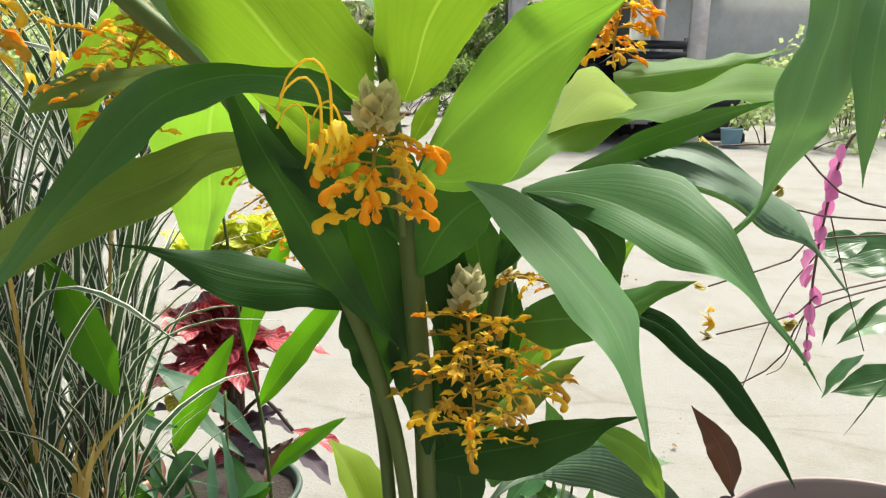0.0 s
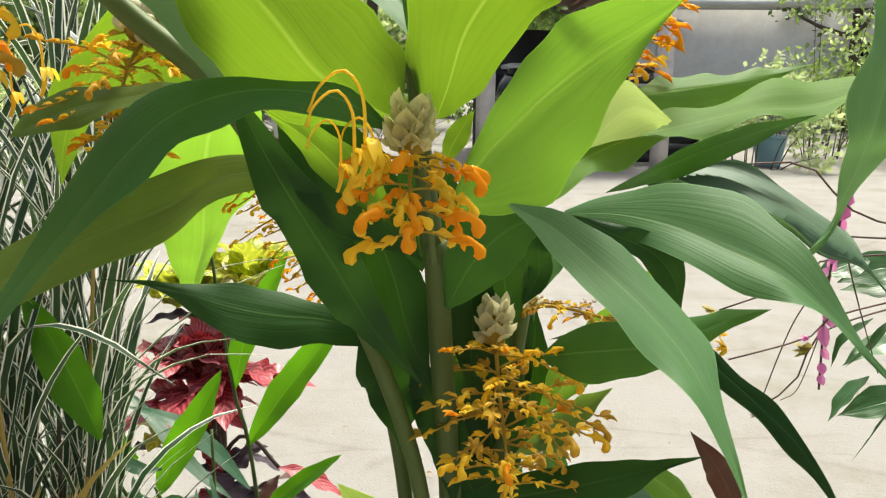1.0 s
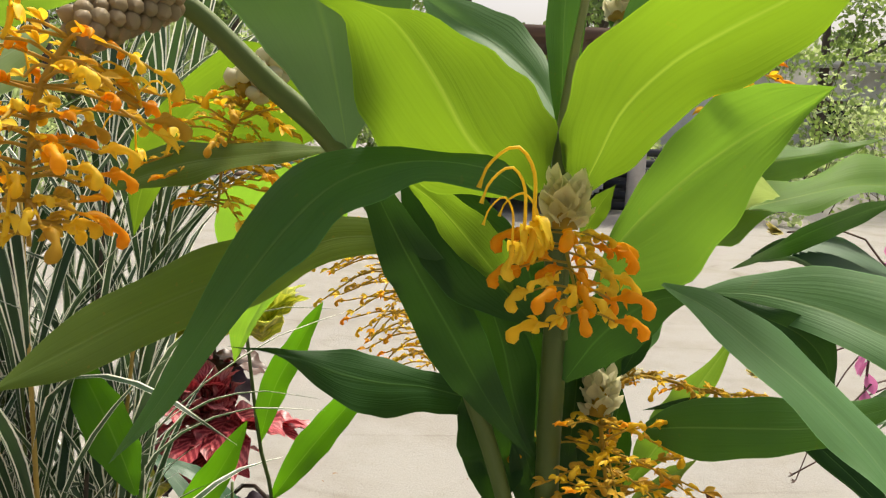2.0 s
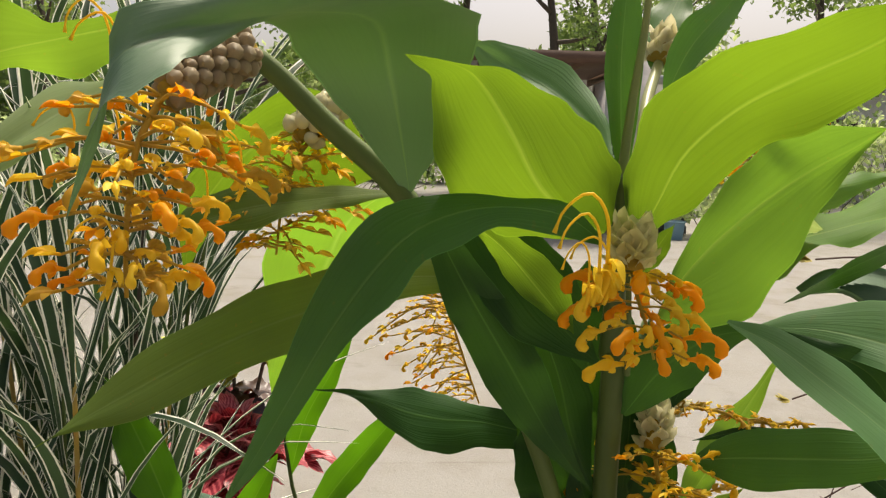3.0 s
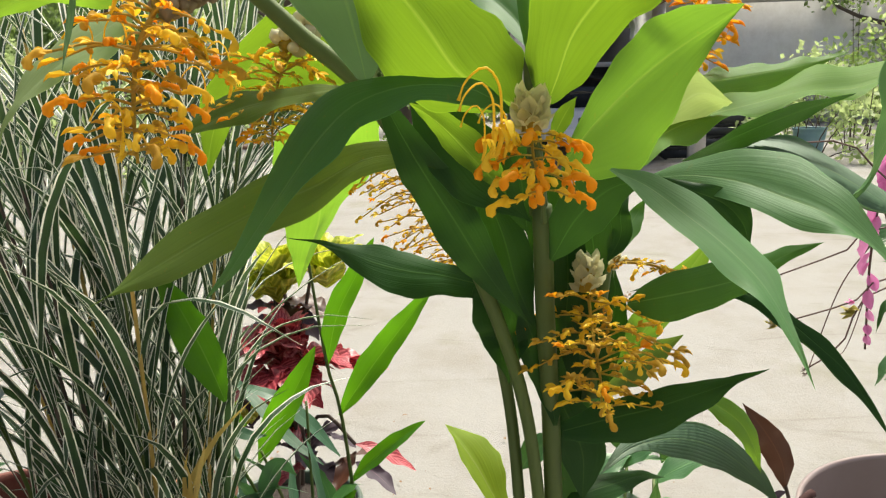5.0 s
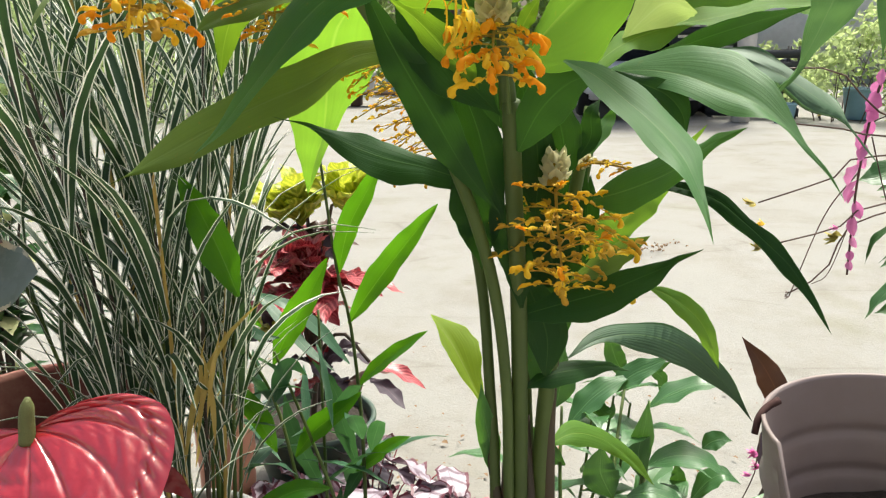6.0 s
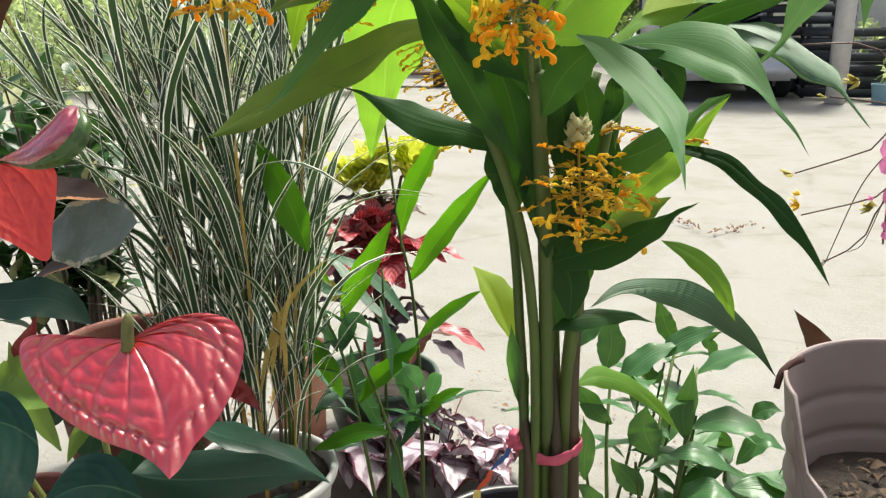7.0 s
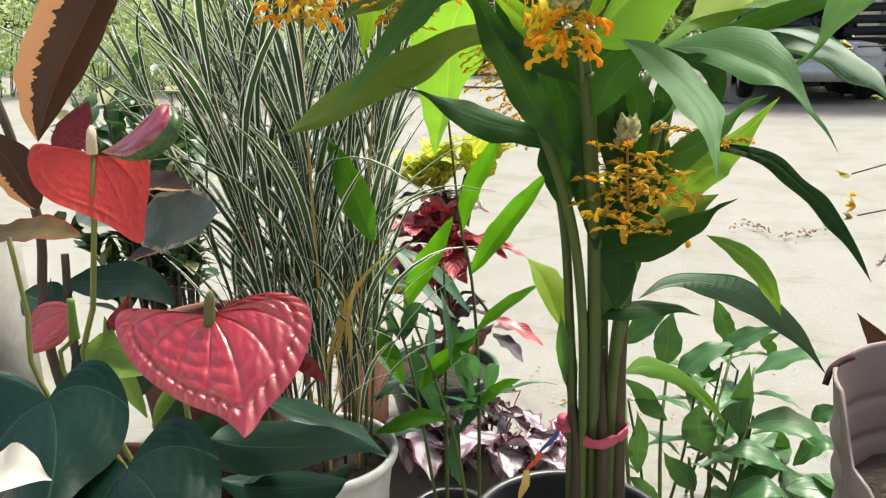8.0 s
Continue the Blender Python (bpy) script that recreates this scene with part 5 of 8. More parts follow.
RIBBON_RED = plain_material("red_ribbon", (0.62, 0.07, 0.03), (0.72, 0.16, 0.05), 120, 0.5)
RIBBON_YELLOW = plain_material("yellow_ribbon", (0.72, 0.52, 0.12), (0.8, 0.62, 0.2), 120, 0.5)


def ribbon():
    holder = thing("ribbon", (-0.0, 0.592, 0.578), "pink plastic ribbon knotted round the stems, blue, red and yellow ends", "ribbon")
    c, rx, ry = Vector((-0.003, 0.593, 0.578)), 0.036, 0.030
    verts, faces, S = [], [], 48
    for ring, (dr, dz) in enumerate(((0.0, -0.0065), (0.0012, -0.003), (0.0004, 0.002), (0.0012, 0.0065), (-0.0012, 0.0065), (-0.0012, -0.0065))):
        for j in range(S):
            a = 2 * math.pi * j / S
            wob = 0.0022 * math.sin(4 * a + 0.5) + 0.0008 * math.sin(13 * a + ring)
            verts.append((c.x + (rx + dr + wob) * math.cos(a), c.y + (ry + dr + wob) * math.sin(a), c.z + dz + 0.004 * math.cos(a - 0.3) + 0.0016 * math.sin(7 * a + 0.6 * ring)))
    for i in range(6):
        for j in range(S):
            k, n = (j + 1) % S, (i + 1) % 6
            faces.append((i * S + j, i * S + k, n * S + k, n * S + j))
    part("band", mesh_from("band", verts, faces), RIBBON, holder)
    k0 = np.array((-0.040, 0.578, 0.590))
    kn = joined([tube_data([k0 + np.array(d) * 0.010, k0, k0 - np.array(d) * 0.010], 0.006, 0.007, sides=8, steps=6) for d in ((1, 0.2, 0.5), (0.3, 0.5, -1), (-0.4, 0.8, 0.8))])
    part("knot", mesh_from("knot", *kn), RIBBON, holder)
    for mat, a, b in ((RIBBON_BLUE, (-0.046, 0.576, 0.585), (-0.070, 0.572, 0.548)), (RIBBON_RED, (-0.069, 0.572, 0.550), (-0.086, 0.570, 0.520)), (RIBBON_YELLOW, (-0.085, 0.570, 0.522), (-0.094, 0.568, 0.478))):
        a, b = np.array(a), np.array(b)
        m = (a + b) / 2 + np.array((0.003, -0.004, 0))
        part("ribbon_end", mesh_from("ribbon_end", *blade([a, m, b], np.array((0.0055, 0.002, 0.003)), wide=0.4, fold=0.5, wave=0.2, nu=12, nv=4, stalk=0.8, tip=0.5, base=0.2, seed=4)), mat, holder)


ribbon()

# ---- striped grass-like clump ----
striped = thing("striped_plant", (-0.56, 0.93, 0.25), "dense upright clump of narrow dark green leaves with cream edges", "potted plant")
rng = random.Random(21)
striped_pieces, made = [], 0
for k in range(23):
    a = rng.uniform(0, 6.283)
    r = 0.09 * math.sqrt(rng.random())
    foot = np.array((-0.56 + r * math.cos(a), 0.93 + r * math.sin(a), 0.25))
    lean = np.array((-0.03 + 0.30 * (r / 0.09) * math.cos(a) + rng.uniform(-0.06, 0.06), 0.02 + 0.16 * (r / 0.09) * math.sin(a), 1.0))
    lean[0] = min(lean[0] - 0.04, 0.09)
    height = rng.uniform(0.62, 1.22)
    mid = foot + np.array((lean[0] * 0.35, lean[1] * 0.35, 0.5)) * height
    head = foot + lean * height
    cane_pts = [foot, mid, head]
    tube("cane", cane_pts, rng.uniform(0.0028, 0.0042), 0.002, (STEM, BARK, DRY, STEM, BARK)[k % 5], striped, sides=7, steps=12)
    cp, cw, cl = spline(cane_pts, 60)
    n = int(18 * height) + 7
    for j in range(n):
        s = 0.10 + 0.90 * (j + rng.random()) / n
        at = cp[int(s * 60)]
        ang = j * 2.4 + rng.uniform(-0.5, 0.5)
        out = np.array((math.cos(ang), math.sin(ang), 0))
        l = rng.uniform(0.26, 0.48) * (0.7 + 0.3 * s)
        rise = rng.uniform(1.0, 1.9)
        d = unit(out * rng.uniform(0.15, 0.65) + cw[int(s * 60)] * rise)
        bend = rng.uniform(0.0, 0.10) if rng.random() < 0.85 else rng.uniform(0.15, 0.5)
        p1 = at + d * l * 0.45
        p2 = at + d * l * 0.8 + out * l * 0.10 * (1 + 2 * bend) - np.array((0, 0, bend * l * 0.5))
        p3 = at + d * l + out * l * 0.25 * (1 + 2 * bend) - np.array((0, 0, bend * l * 1.1))
        w = unit(np.cross(d, out) + rng.uniform(-0.6, 0.6) * out) * rng.uniform(0.0042, 0.0078)
        data = blade([at, p1, p2, p3], w, wide=0.4, fold=0.35, wave=0.03, nu=9, nv=2, stalk=0.55, tip=0.85, seed=made)
        if made < 300:
            part("leaf", mesh_from("leaf", *data), DRY if rng.random() < 0.02 else STRIPED, striped)
        else:
            striped_pieces.append(data)
        made += 1
rest = part("foliage", mesh_from("foliage", *joined(striped_pieces)), STRIPED, striped)
tagged(rest, kind="stuff")

# ---- slender green canes ----
cane = thing('cane_plant', (-0.36, 1.06, 0.13), 'slender green canes with bright lance-shaped leaves', 'potted plant')
leaf(cane, CANE_LEAF, [(-0.328, 1.100, 0.679), (-0.307, 1.100, 0.761), (-0.274, 1.100, 0.825), (-0.243, 1.100, 0.885)], (0.021, -0.007, 0.000), wide=0.42, tip=0.75, fold=0.28)
leaf(cane, CANE_LEAF, [(-0.312, 1.100, 0.594), (-0.262, 1.090, 0.669), (-0.207, 1.080, 0.743), (-0.152, 1.070, 0.814)], (0.020, -0.011, -0.008), wide=0.42, tip=0.75, fold=0.28)
leaf(cane, CANE_LEAF, [(-0.450, 1.100, 0.510), (-0.418, 1.100, 0.577), (-0.376, 1.100, 0.648), (-0.346, 1.106, 0.709)], (0.025, -0.007, -0.004), wide=0.42, tip=0.75, fold=0.28)
leaf(cane, CANE_LEAF, [(-0.299, 1.090, 0.480), (-0.263, 1.090, 0.518), (-0.217, 1.080, 0.560), (-0.171, 1.075, 0.596)], (0.015, -0.014, 0.000), wide=0.42, tip=0.75, fold=0.28)
leaf(cane, CANE_DULL, [(-0.328, 1.160, 0.493), (-0.389, 1.170, 0.557), (-0.452, 1.180, 0.598), (-0.533, 1.200, 0.611)], (-0.001, 0.014, 0.010), wide=0.42, tip=0.95)
leaf(cane, CANE_DULL, [(-0.355, 1.150, 0.482), (-0.414, 1.170, 0.518), (-0.473, 1.200, 0.566), (-0.565, 1.250, 0.633)], (-0.002, -0.014, -0.006), wide=0.42, tip=0.95)
leaf(cane, CANE_LEAF, [(-0.408, 0.860, 0.718), (-0.428, 0.860, 0.776), (-0.454, 0.860, 0.838), (-0.481, 0.860, 0.889)], (0.027, 0.000, 0.008), wide=0.42, tip=0.8, fold=0.2)
leaf(cane, CANE_LEAF, [(-0.439, 1.020, 0.612), (-0.471, 1.020, 0.642), (-0.500, 1.020, 0.716), (-0.513, 1.020, 0.789)], (0.025, -0.007, 0.003), wide=0.42, tip=0.75, fold=0.28)
leaf(cane, CANE_DULL, [(-0.418, 1.050, 0.582), (-0.447, 1.040, 0.588), (-0.487, 1.030, 0.616), (-0.534, 1.020, 0.633)], (0.002, -0.009, -0.008), wide=0.42, tip=0.95)
leaf(cane, CANE_LEAF, [(-0.302, 1.080, 0.322), (-0.273, 1.080, 0.344), (-0.236, 1.070, 0.383), (-0.201, 1.070, 0.402)], (0.009, -0.014, -0.003), wide=0.42, tip=0.75, fold=0.28)
leaf(cane, CANE_LEAF, [(-0.402, 1.050, 0.361), (-0.366, 1.050, 0.413), (-0.317, 1.040, 0.458), (-0.278, 1.040, 0.496)], (0.017, -0.014, -0.007), wide=0.42, tip=0.75, fold=0.28)
leaf(cane, CANE_DULL, [(-0.307, 1.120, 0.301), (-0.338, 1.130, 0.393), (-0.352, 1.140, 0.449), (-0.396, 1.150, 0.502)], (0.019, -0.005, 0.004), wide=0.42, tip=0.95)
leaf(cane, CANE_LEAF, [(-0.329, 1.000, 0.335), (-0.382, 0.990, 0.333), (-0.425, 0.980, 0.315), (-0.468, 0.970, 0.297)], (0.002, -0.013, -0.013), wide=0.42, tip=0.75, fold=0.28)
leaf(cane, CANE_DULL, [(-0.426, 1.030, 0.474), (-0.412, 1.030, 0.521), (-0.395, 1.030, 0.545), (-0.368, 1.030, 0.525)], (0.013, -0.000, -0.009), wide=0.42, tip=0.95)
leaf(cane, CANE_LEAF, [(-0.425, 1.020, 0.385), (-0.453, 1.010, 0.457), (-0.481, 1.000, 0.504), (-0.513, 1.000, 0.540)], (0.015, 0.000, 0.016), wide=0.42, tip=0.75, fold=0.28)
leaf(cane, CANE_DULL, [(-0.319, 1.050, 0.159), (-0.330, 1.050, 0.209), (-0.329, 1.050, 0.260), (-0.322, 1.050, 0.310)], (0.014, 0.000, 0.002), wide=0.42, tip=0.95)
leaf(cane, CANE_DULL, [(-0.368, 1.100, 0.265), (-0.397, 1.100, 0.325), (-0.424, 1.100, 0.397), (-0.434, 1.100, 0.457)], (0.016, 0.000, 0.009), wide=0.42, tip=0.95)
def cane_stem(pts, r=0.004):
    tube("stem", pts, r, r * 0.55, STEM, cane, sides=8, steps=20)


cane_stem([(-0.279, 1.050, 0.107), (-0.289, 1.080, 0.408), (-0.309, 1.100, 0.596), (-0.328, 1.100, 0.684), (-0.359, 1.120, 0.903)])
cane_stem([(-0.365, 1.040, 0.100), (-0.400, 1.040, 0.330), (-0.430, 1.040, 0.470), (-0.478, 1.030, 0.584), (-0.503, 1.020, 0.673)])
cane_stem([(-0.351, 1.060, 0.089), (-0.364, 1.100, 0.391), (-0.370, 1.120, 0.563), (-0.373, 1.130, 0.606)])
cane_stem([(-0.294, 1.020, 0.125), (-0.323, 1.030, 0.271), (-0.374, 1.040, 0.417), (-0.422, 1.030, 0.566)])

# ---- young plants behind the pot ----
young = thing('young_plants', (0.14, 1.15, 0.0), 'cluster of young gingers with glossy oval leaves', 'plant')
leaf(young, YOUNG, [(0.053, 1.300, 0.360), (0.062, 1.310, 0.408), (0.060, 1.320, 0.436), (0.069, 1.330, 0.478)], (0.030, 0.000, 0.003))
leaf(young, YOUNG, [(-0.016, 1.250, 0.425), (0.005, 1.250, 0.458), (0.032, 1.250, 0.479), (0.059, 1.250, 0.499)], (0.013, -0.016, -0.015))
leaf(young, YOUNG, [(0.078, 1.280, 0.333), (0.121, 1.300, 0.380), (0.165, 1.320, 0.408), (0.210, 1.340, 0.417)], (0.010, -0.032, -0.011))
leaf(young, YOUNG, [(0.161, 1.330, 0.384), (0.198, 1.330, 0.420), (0.235, 1.330, 0.442), (0.277, 1.330, 0.465)], (0.006, -0.024, -0.013))
leaf(young, YOUNG, [(0.198, 1.400, 0.385), (0.177, 1.400, 0.423), (0.163, 1.400, 0.461), (0.149, 1.400, 0.492)], (0.021, 0.000, 0.004))
leaf(young, YOUNG, [(0.237, 1.330, 0.354), (0.279, 1.330, 0.384), (0.332, 1.330, 0.408), (0.385, 1.330, 0.407)], (0.003, -0.040, -0.000))
leaf(young, YOUNG, [(0.215, 1.200, 0.269), (0.205, 1.200, 0.324), (0.212, 1.200, 0.373), (0.217, 1.200, 0.433)], (0.023, 0.000, 0.003))
leaf(young, YOUNG, [(0.156, 1.150, 0.258), (0.138, 1.150, 0.292), (0.131, 1.150, 0.316), (0.133, 1.150, 0.364)], (0.031, 0.000, 0.011))
leaf(young, YOUNG, [(0.228, 1.250, 0.270), (0.280, 1.250, 0.295), (0.334, 1.250, 0.290), (0.390, 1.250, 0.253)], (-0.007, -0.036, -0.007))
leaf(young, YOUNG, [(0.182, 1.150, 0.262), (0.222, 1.150, 0.273), (0.264, 1.150, 0.261), (0.307, 1.150, 0.237)], (-0.005, -0.024, -0.007))
leaf(young, YOUNG, [(0.134, 1.120, 0.186), (0.111, 1.120, 0.220), (0.088, 1.120, 0.241), (0.071, 1.120, 0.263)], (0.018, -0.000, 0.015))
leaf(young, YOUNG, [(0.026, 1.100, 0.219), (0.024, 1.100, 0.268), (0.027, 1.100, 0.311), (0.018, 1.100, 0.353)], (0.019, 0.000, 0.003))
leaf(young, YOUNG, [(0.072, 1.220, 0.278), (0.037, 1.220, 0.306), (0.018, 1.220, 0.335), (-0.023, 1.220, 0.362)], (0.017, 0.000, 0.015))
leaf(young, YOUNG, [(0.329, 1.300, 0.171), (0.358, 1.300, 0.215), (0.389, 1.300, 0.232), (0.423, 1.300, 0.211)], (0.002, -0.024, -0.012))
leaf(young, YOUNG, [(0.191, 1.100, 0.183), (0.225, 1.100, 0.213), (0.263, 1.100, 0.230), (0.304, 1.100, 0.213)], (-0.001, -0.028, -0.012))
leaf(young, YOUNG, [(0.295, 1.120, 0.223), (0.334, 1.120, 0.229), (0.374, 1.120, 0.223), (0.407, 1.120, 0.193)], (-0.007, -0.028, -0.010))
leaf(young, YOUNG, [(0.307, 1.350, 0.153), (0.310, 1.350, 0.180), (0.309, 1.350, 0.201), (0.301, 1.350, 0.226)], (0.016, 0.000, 0.002))
leaf(young, YOUNG, [(0.272, 1.420, 0.351), (0.276, 1.420, 0.378), (0.262, 1.420, 0.397), (0.295, 1.420, 0.419)], (0.021, 0.000, -0.001))
leaf(young, YOUNG, [(0.167, 1.300, 0.372), (0.157, 1.300, 0.346), (0.139, 1.300, 0.369), (0.143, 1.320, 0.399)], (0.021, 0.000, -0.003))
leaf(young, YOUNG, [(0.072, 1.080, 0.177), (0.044, 1.080, 0.197), (0.028, 1.080, 0.213), (0.006, 1.080, 0.222)], (0.010, 0.000, 0.014))
leaf(young, YOUNG, [(0.377, 1.450, 0.205), (0.393, 1.450, 0.221), (0.416, 1.450, 0.231), (0.439, 1.450, 0.227)], (-0.000, -0.016, -0.017))
for pts in ([(0.073, 1.120, 0.119), (0.063, 1.200, 0.255), (0.065, 1.300, 0.361)],
    [(0.164, 1.120, 0.134), (0.161, 1.200, 0.268), (0.196, 1.380, 0.393)],
    [(0.188, 1.100, 0.152), (0.214, 1.200, 0.276), (0.238, 1.330, 0.367)],
    [(0.137, 1.100, 0.143), (0.119, 1.130, 0.252)],
    [(0.020, 1.080, 0.137), (0.002, 1.100, 0.277), (-0.018, 1.220, 0.375)],
    [(0.304, 1.200, 0.104), (0.306, 1.300, 0.181)],
    [(0.193, 1.100, 0.152), (0.203, 1.130, 0.240), (0.225, 1.220, 0.291)]):
    tube("stem", pts, 0.0045, 0.003, STEM, young, sides=8, steps=16)

# ---- anthurium ----
def heart_material(name, dark, light, vein, rough=0.25, relief=0.3, share=0.12, spec=0.6, ray_show=0.4):
    """A glossy heart-shaped blade; u runs from the notch outwards, v is the share of the half width."""
    m = Nodes(name)
    u, v, uv = m.uv()
    rib = m.math("MAXIMUM", 0.0, m.math("SUBTRACT", 1.0, m.math("MULTIPLY", v, 22.0)))
    mott = m.noise(m.coords("Object"), 55.0, 5.0)
    cells = m.noise(m.coords("Object"), 105.0, 1.0)
    col = m.mix(m.math("ADD", m.math("MULTIPLY", mott, 0.7), m.math("MULTIPLY", m.rand(), 0.25)), dark, light)
    col = m.mix(m.math("MULTIPLY", rib, ray_show), col, vein)
    m.set(Base_Color=col, Roughness=m.math("ADD", rough, m.math("MULTIPLY", mott, 0.15)), Specular_IOR_Level=spec)
    m.set(Coat_Weight=1.0 if spec > 0.9 else 0.0, Coat_Roughness=0.05, Coat_IOR=1.75)
    if spec > 0.9:
        # finely puckered between the side veins
        cells = m.noise(m.coords("Object"), 150.0, 1.0)
    n = m.bump(m.math("ADD", m.math("MULTIPLY", cells, 1.5), mott), relief, 0.003)
    return m.thin(tuple(c * 1.2 for c in light), share, n)


SPATHE = heart_material("red_spathe", (0.40, 0.004, 0.010), (0.54, 0.012, 0.022), (0.58, 0.06, 0.08), 0.24, 0.12, 0.1, 1.0)
SPATHE_DARK = heart_material("dark_red_spathe", (0.09, 0.010, 0.008), (0.24, 0.016, 0.022), (0.2, 0.02, 0.02), 0.26, 0.7, 0.05, 0.45)
SPATHE_GREEN = heart_material("green_spathe_back", (0.035, 0.085, 0.018), (0.06, 0.13, 0.03), (0.08, 0.14, 0.04), 0.2, 0.1, 0.12, 0.6)
SPATHE_CURL = heart_material("curled_red_spathe", (0.22, 0.006, 0.022), (0.36, 0.014, 0.045), (0.36, 0.03, 0.06), 0.22, 0.3, 0.1, 1.0)
SPATHE_BACK = heart_material("red_spathe_back", (0.58, 0.035, 0.04), (0.68, 0.06, 0.055), (0.50, 0.03, 0.03), 0.30, 0.6, 0.25)
HEART_LEAF = heart_material("dark_heart_leaf", (0.005, 0.024, 0.015), (0.011, 0.038, 0.024), (0.07, 0.14, 0.06), 0.16, 0.10, 0.03, 0.26)
ANTH_LEAF = blade_material("anthurium_leaf", (0.010, 0.036, 0.022), (0.024, 0.064, 0.040), (0.03, 0.10, 0.03), (0.07, 0.13, 0.08), share=0.08, rough=0.3, spec=0.32, veins=4, slant=0.8, vein_show=0.15, relief=0.25)
HEART_LIGHT = heart_material("light_heart_leaf", (0.12, 0.22, 0.035), (0.20, 0.32, 0.05), (0.2, 0.34, 0.09), 0.35, 0.2, 0.25)
RED_YOUNG = blade_material("young_anthurium_leaf", (0.10, 0.09, 0.03), (0.22, 0.14, 0.05), (0.2, 0.14, 0.03), (0.2, 0.2, 0.08), share=0.2, edge=(0.30, 0.06, 0.03), edge_from=0.42)
SPADIX = plain_material("spadix", (0.10, 0.12, 0.03), (0.16, 0.17, 0.05), 400, 0.6, 0.9, 0.001)
SPADIX_PALE = plain_material("pale_spadix", (0.62, 0.50, 0.32), (0.72, 0.62, 0.44), 400, 0.6, 0.9, 0.001)


def heart_blade(name, plant, notch, outline, material, label="", veins=10, emboss=0.002, cup=0.05, seed=3, tip=None):
    """A heart-shaped blade round its notch: the margin is a smooth curve through a few outline points; veins fan out
    from the notch and meet a line inside the margin, with puckered cells between them."""
    notch = np.array(notch, dtype=float)
    pts = [np.array(q, dtype=float) for q in outline]
    rim, way, length = spline(pts, 260)
    T, R = len(rim) - 1, 44
    nrm = unit(sum(np.cross(a - notch, b - notch) for a, b in zip(pts, pts[1:])))
    nrm = nrm if nrm[2] > 0 else -nrm
    size = max(np.linalg.norm(q - notch) for q in pts)
    if tip:
        peak = min(range(T + 1), key=lambda q: rim[q][1])
    verts, uvs, faces = [], [], []
    for i in range(R + 1):
        s = i / R
        for j in range(T + 1):
            t = j / T
            bow = 0.15 * (1 - s) * math.sin(2 * math.pi * t)
            k = min(T, max(0.0, (t - bow) * T))
            lo = int(k)
            edge = rim[lo] + (rim[min(T, lo + 1)] - rim[lo]) * (k - lo)
            p = notch + (edge - notch) * s
            if tip:
                p = p + np.array(tip) * (math.exp(-abs(j - peak) / 5.0) * s ** 9)
            x = (t * veins) % 1.0
            line = math.exp(-(min(x, 1 - x) / 0.07) ** 2) * max(0.0, 1 - s / 0.9)
            ring = math.exp(-((s - 0.84) / 0.025) ** 2)
            near = noise.voronoi(Vector((t * veins * 1.5, s * 5.0 + 2 * math.sin(t * 9), seed)))[0]
            cell = min(1.0, (near[1] - near[0]) * 2.2)
            rung = abs(math.sin(s * 21.0 + int(t * veins) * 1.7 + 1.4 * x + 1.1 * near[0]))
            cell = (0.3 * cell + 0.7 * math.sin(math.pi * x) ** 0.6 * (0.2 + 0.8 * rung ** 0.7)) * min(1.0, 0.25 + 1.6 * s * s)
            if s > 0.84:
                cell = abs(math.sin(t * veins * 9.5)) * (1 - s) / 0.16
            h = emboss * (cell - (1.0 - 0.5 * math.sin(math.pi * t) ** 4) * line - 0.8 * ring) * min(1, s * 5)
            h -= cup * size * s * s * (0.5 + 0.5 * math.sin(3 * 2 * math.pi * t))
            verts.append(p + nrm * h)
            uvs.append((s, min(1.0, min(x, 1 - x) * 2)))
    for i in range(R):
        for j in range(T):
            faces.append((i * (T + 1) + j, i * (T + 1) + j + 1, (i + 1) * (T + 1) + j + 1, (i + 1) * (T + 1) + j))
    return part(name, mesh_from(name, verts, faces, uvs), material, plant, label)


anthurium = thing("anthurium", (-0.42, 0.42, 0.30), "anthurium with glossy red heart-shaped flowers and dark leaves", "potted plant")
heart_blade("spathe", anthurium, (-0.374, 0.352, 0.78), [(-0.383, 0.354, 0.781), (-0.406, 0.355, 0.78), (-0.451, 0.357, 0.778), (-0.488, 0.358, 0.775), (-0.495, 0.349, 0.764), (-0.474, 0.33, 0.744), (-0.435, 0.309, 0.726), (-0.382, 0.291, 0.715), (-0.33, 0.279, 0.712), (-0.287, 0.269, 0.709), (-0.275, 0.284, 0.724), (-0.264, 0.3, 0.74), (-0.258, 0.318, 0.758), (-0.257, 0.337, 0.777), (-0.262, 0.353, 0.793), (-0.276, 0.365, 0.804), (-0.303, 0.37, 0.807), (-0.331, 0.368, 0.802), (-0.353, 0.361, 0.792), (-0.367, 0.354, 0.783)], SPATHE, emboss=0.0050, veins=12, tip=(0.006, -0.014, -0.002), label="glossy red heart-shaped bract")
heart_blade("spathe", anthurium, (-0.539, 0.4, 0.934), [(-0.551, 0.401, 0.937), (-0.582, 0.402, 0.94), (-0.622, 0.403, 0.943), (-0.63, 0.398, 0.924), (-0.621, 0.392, 0.899), (-0.598, 0.387, 0.882), (-0.562, 0.384, 0.872), (-0.515, 0.38, 0.861), (-0.472, 0.375, 0.845), (-0.47, 0.383, 0.875), (-0.466, 0.393, 0.91), (-0.467, 0.398, 0.931), (-0.494, 0.399, 0.933), (-0.524, 0.4, 0.933)], SPATHE_BACK, emboss=0.002, veins=8, label="bright red bract with rolled lobes")
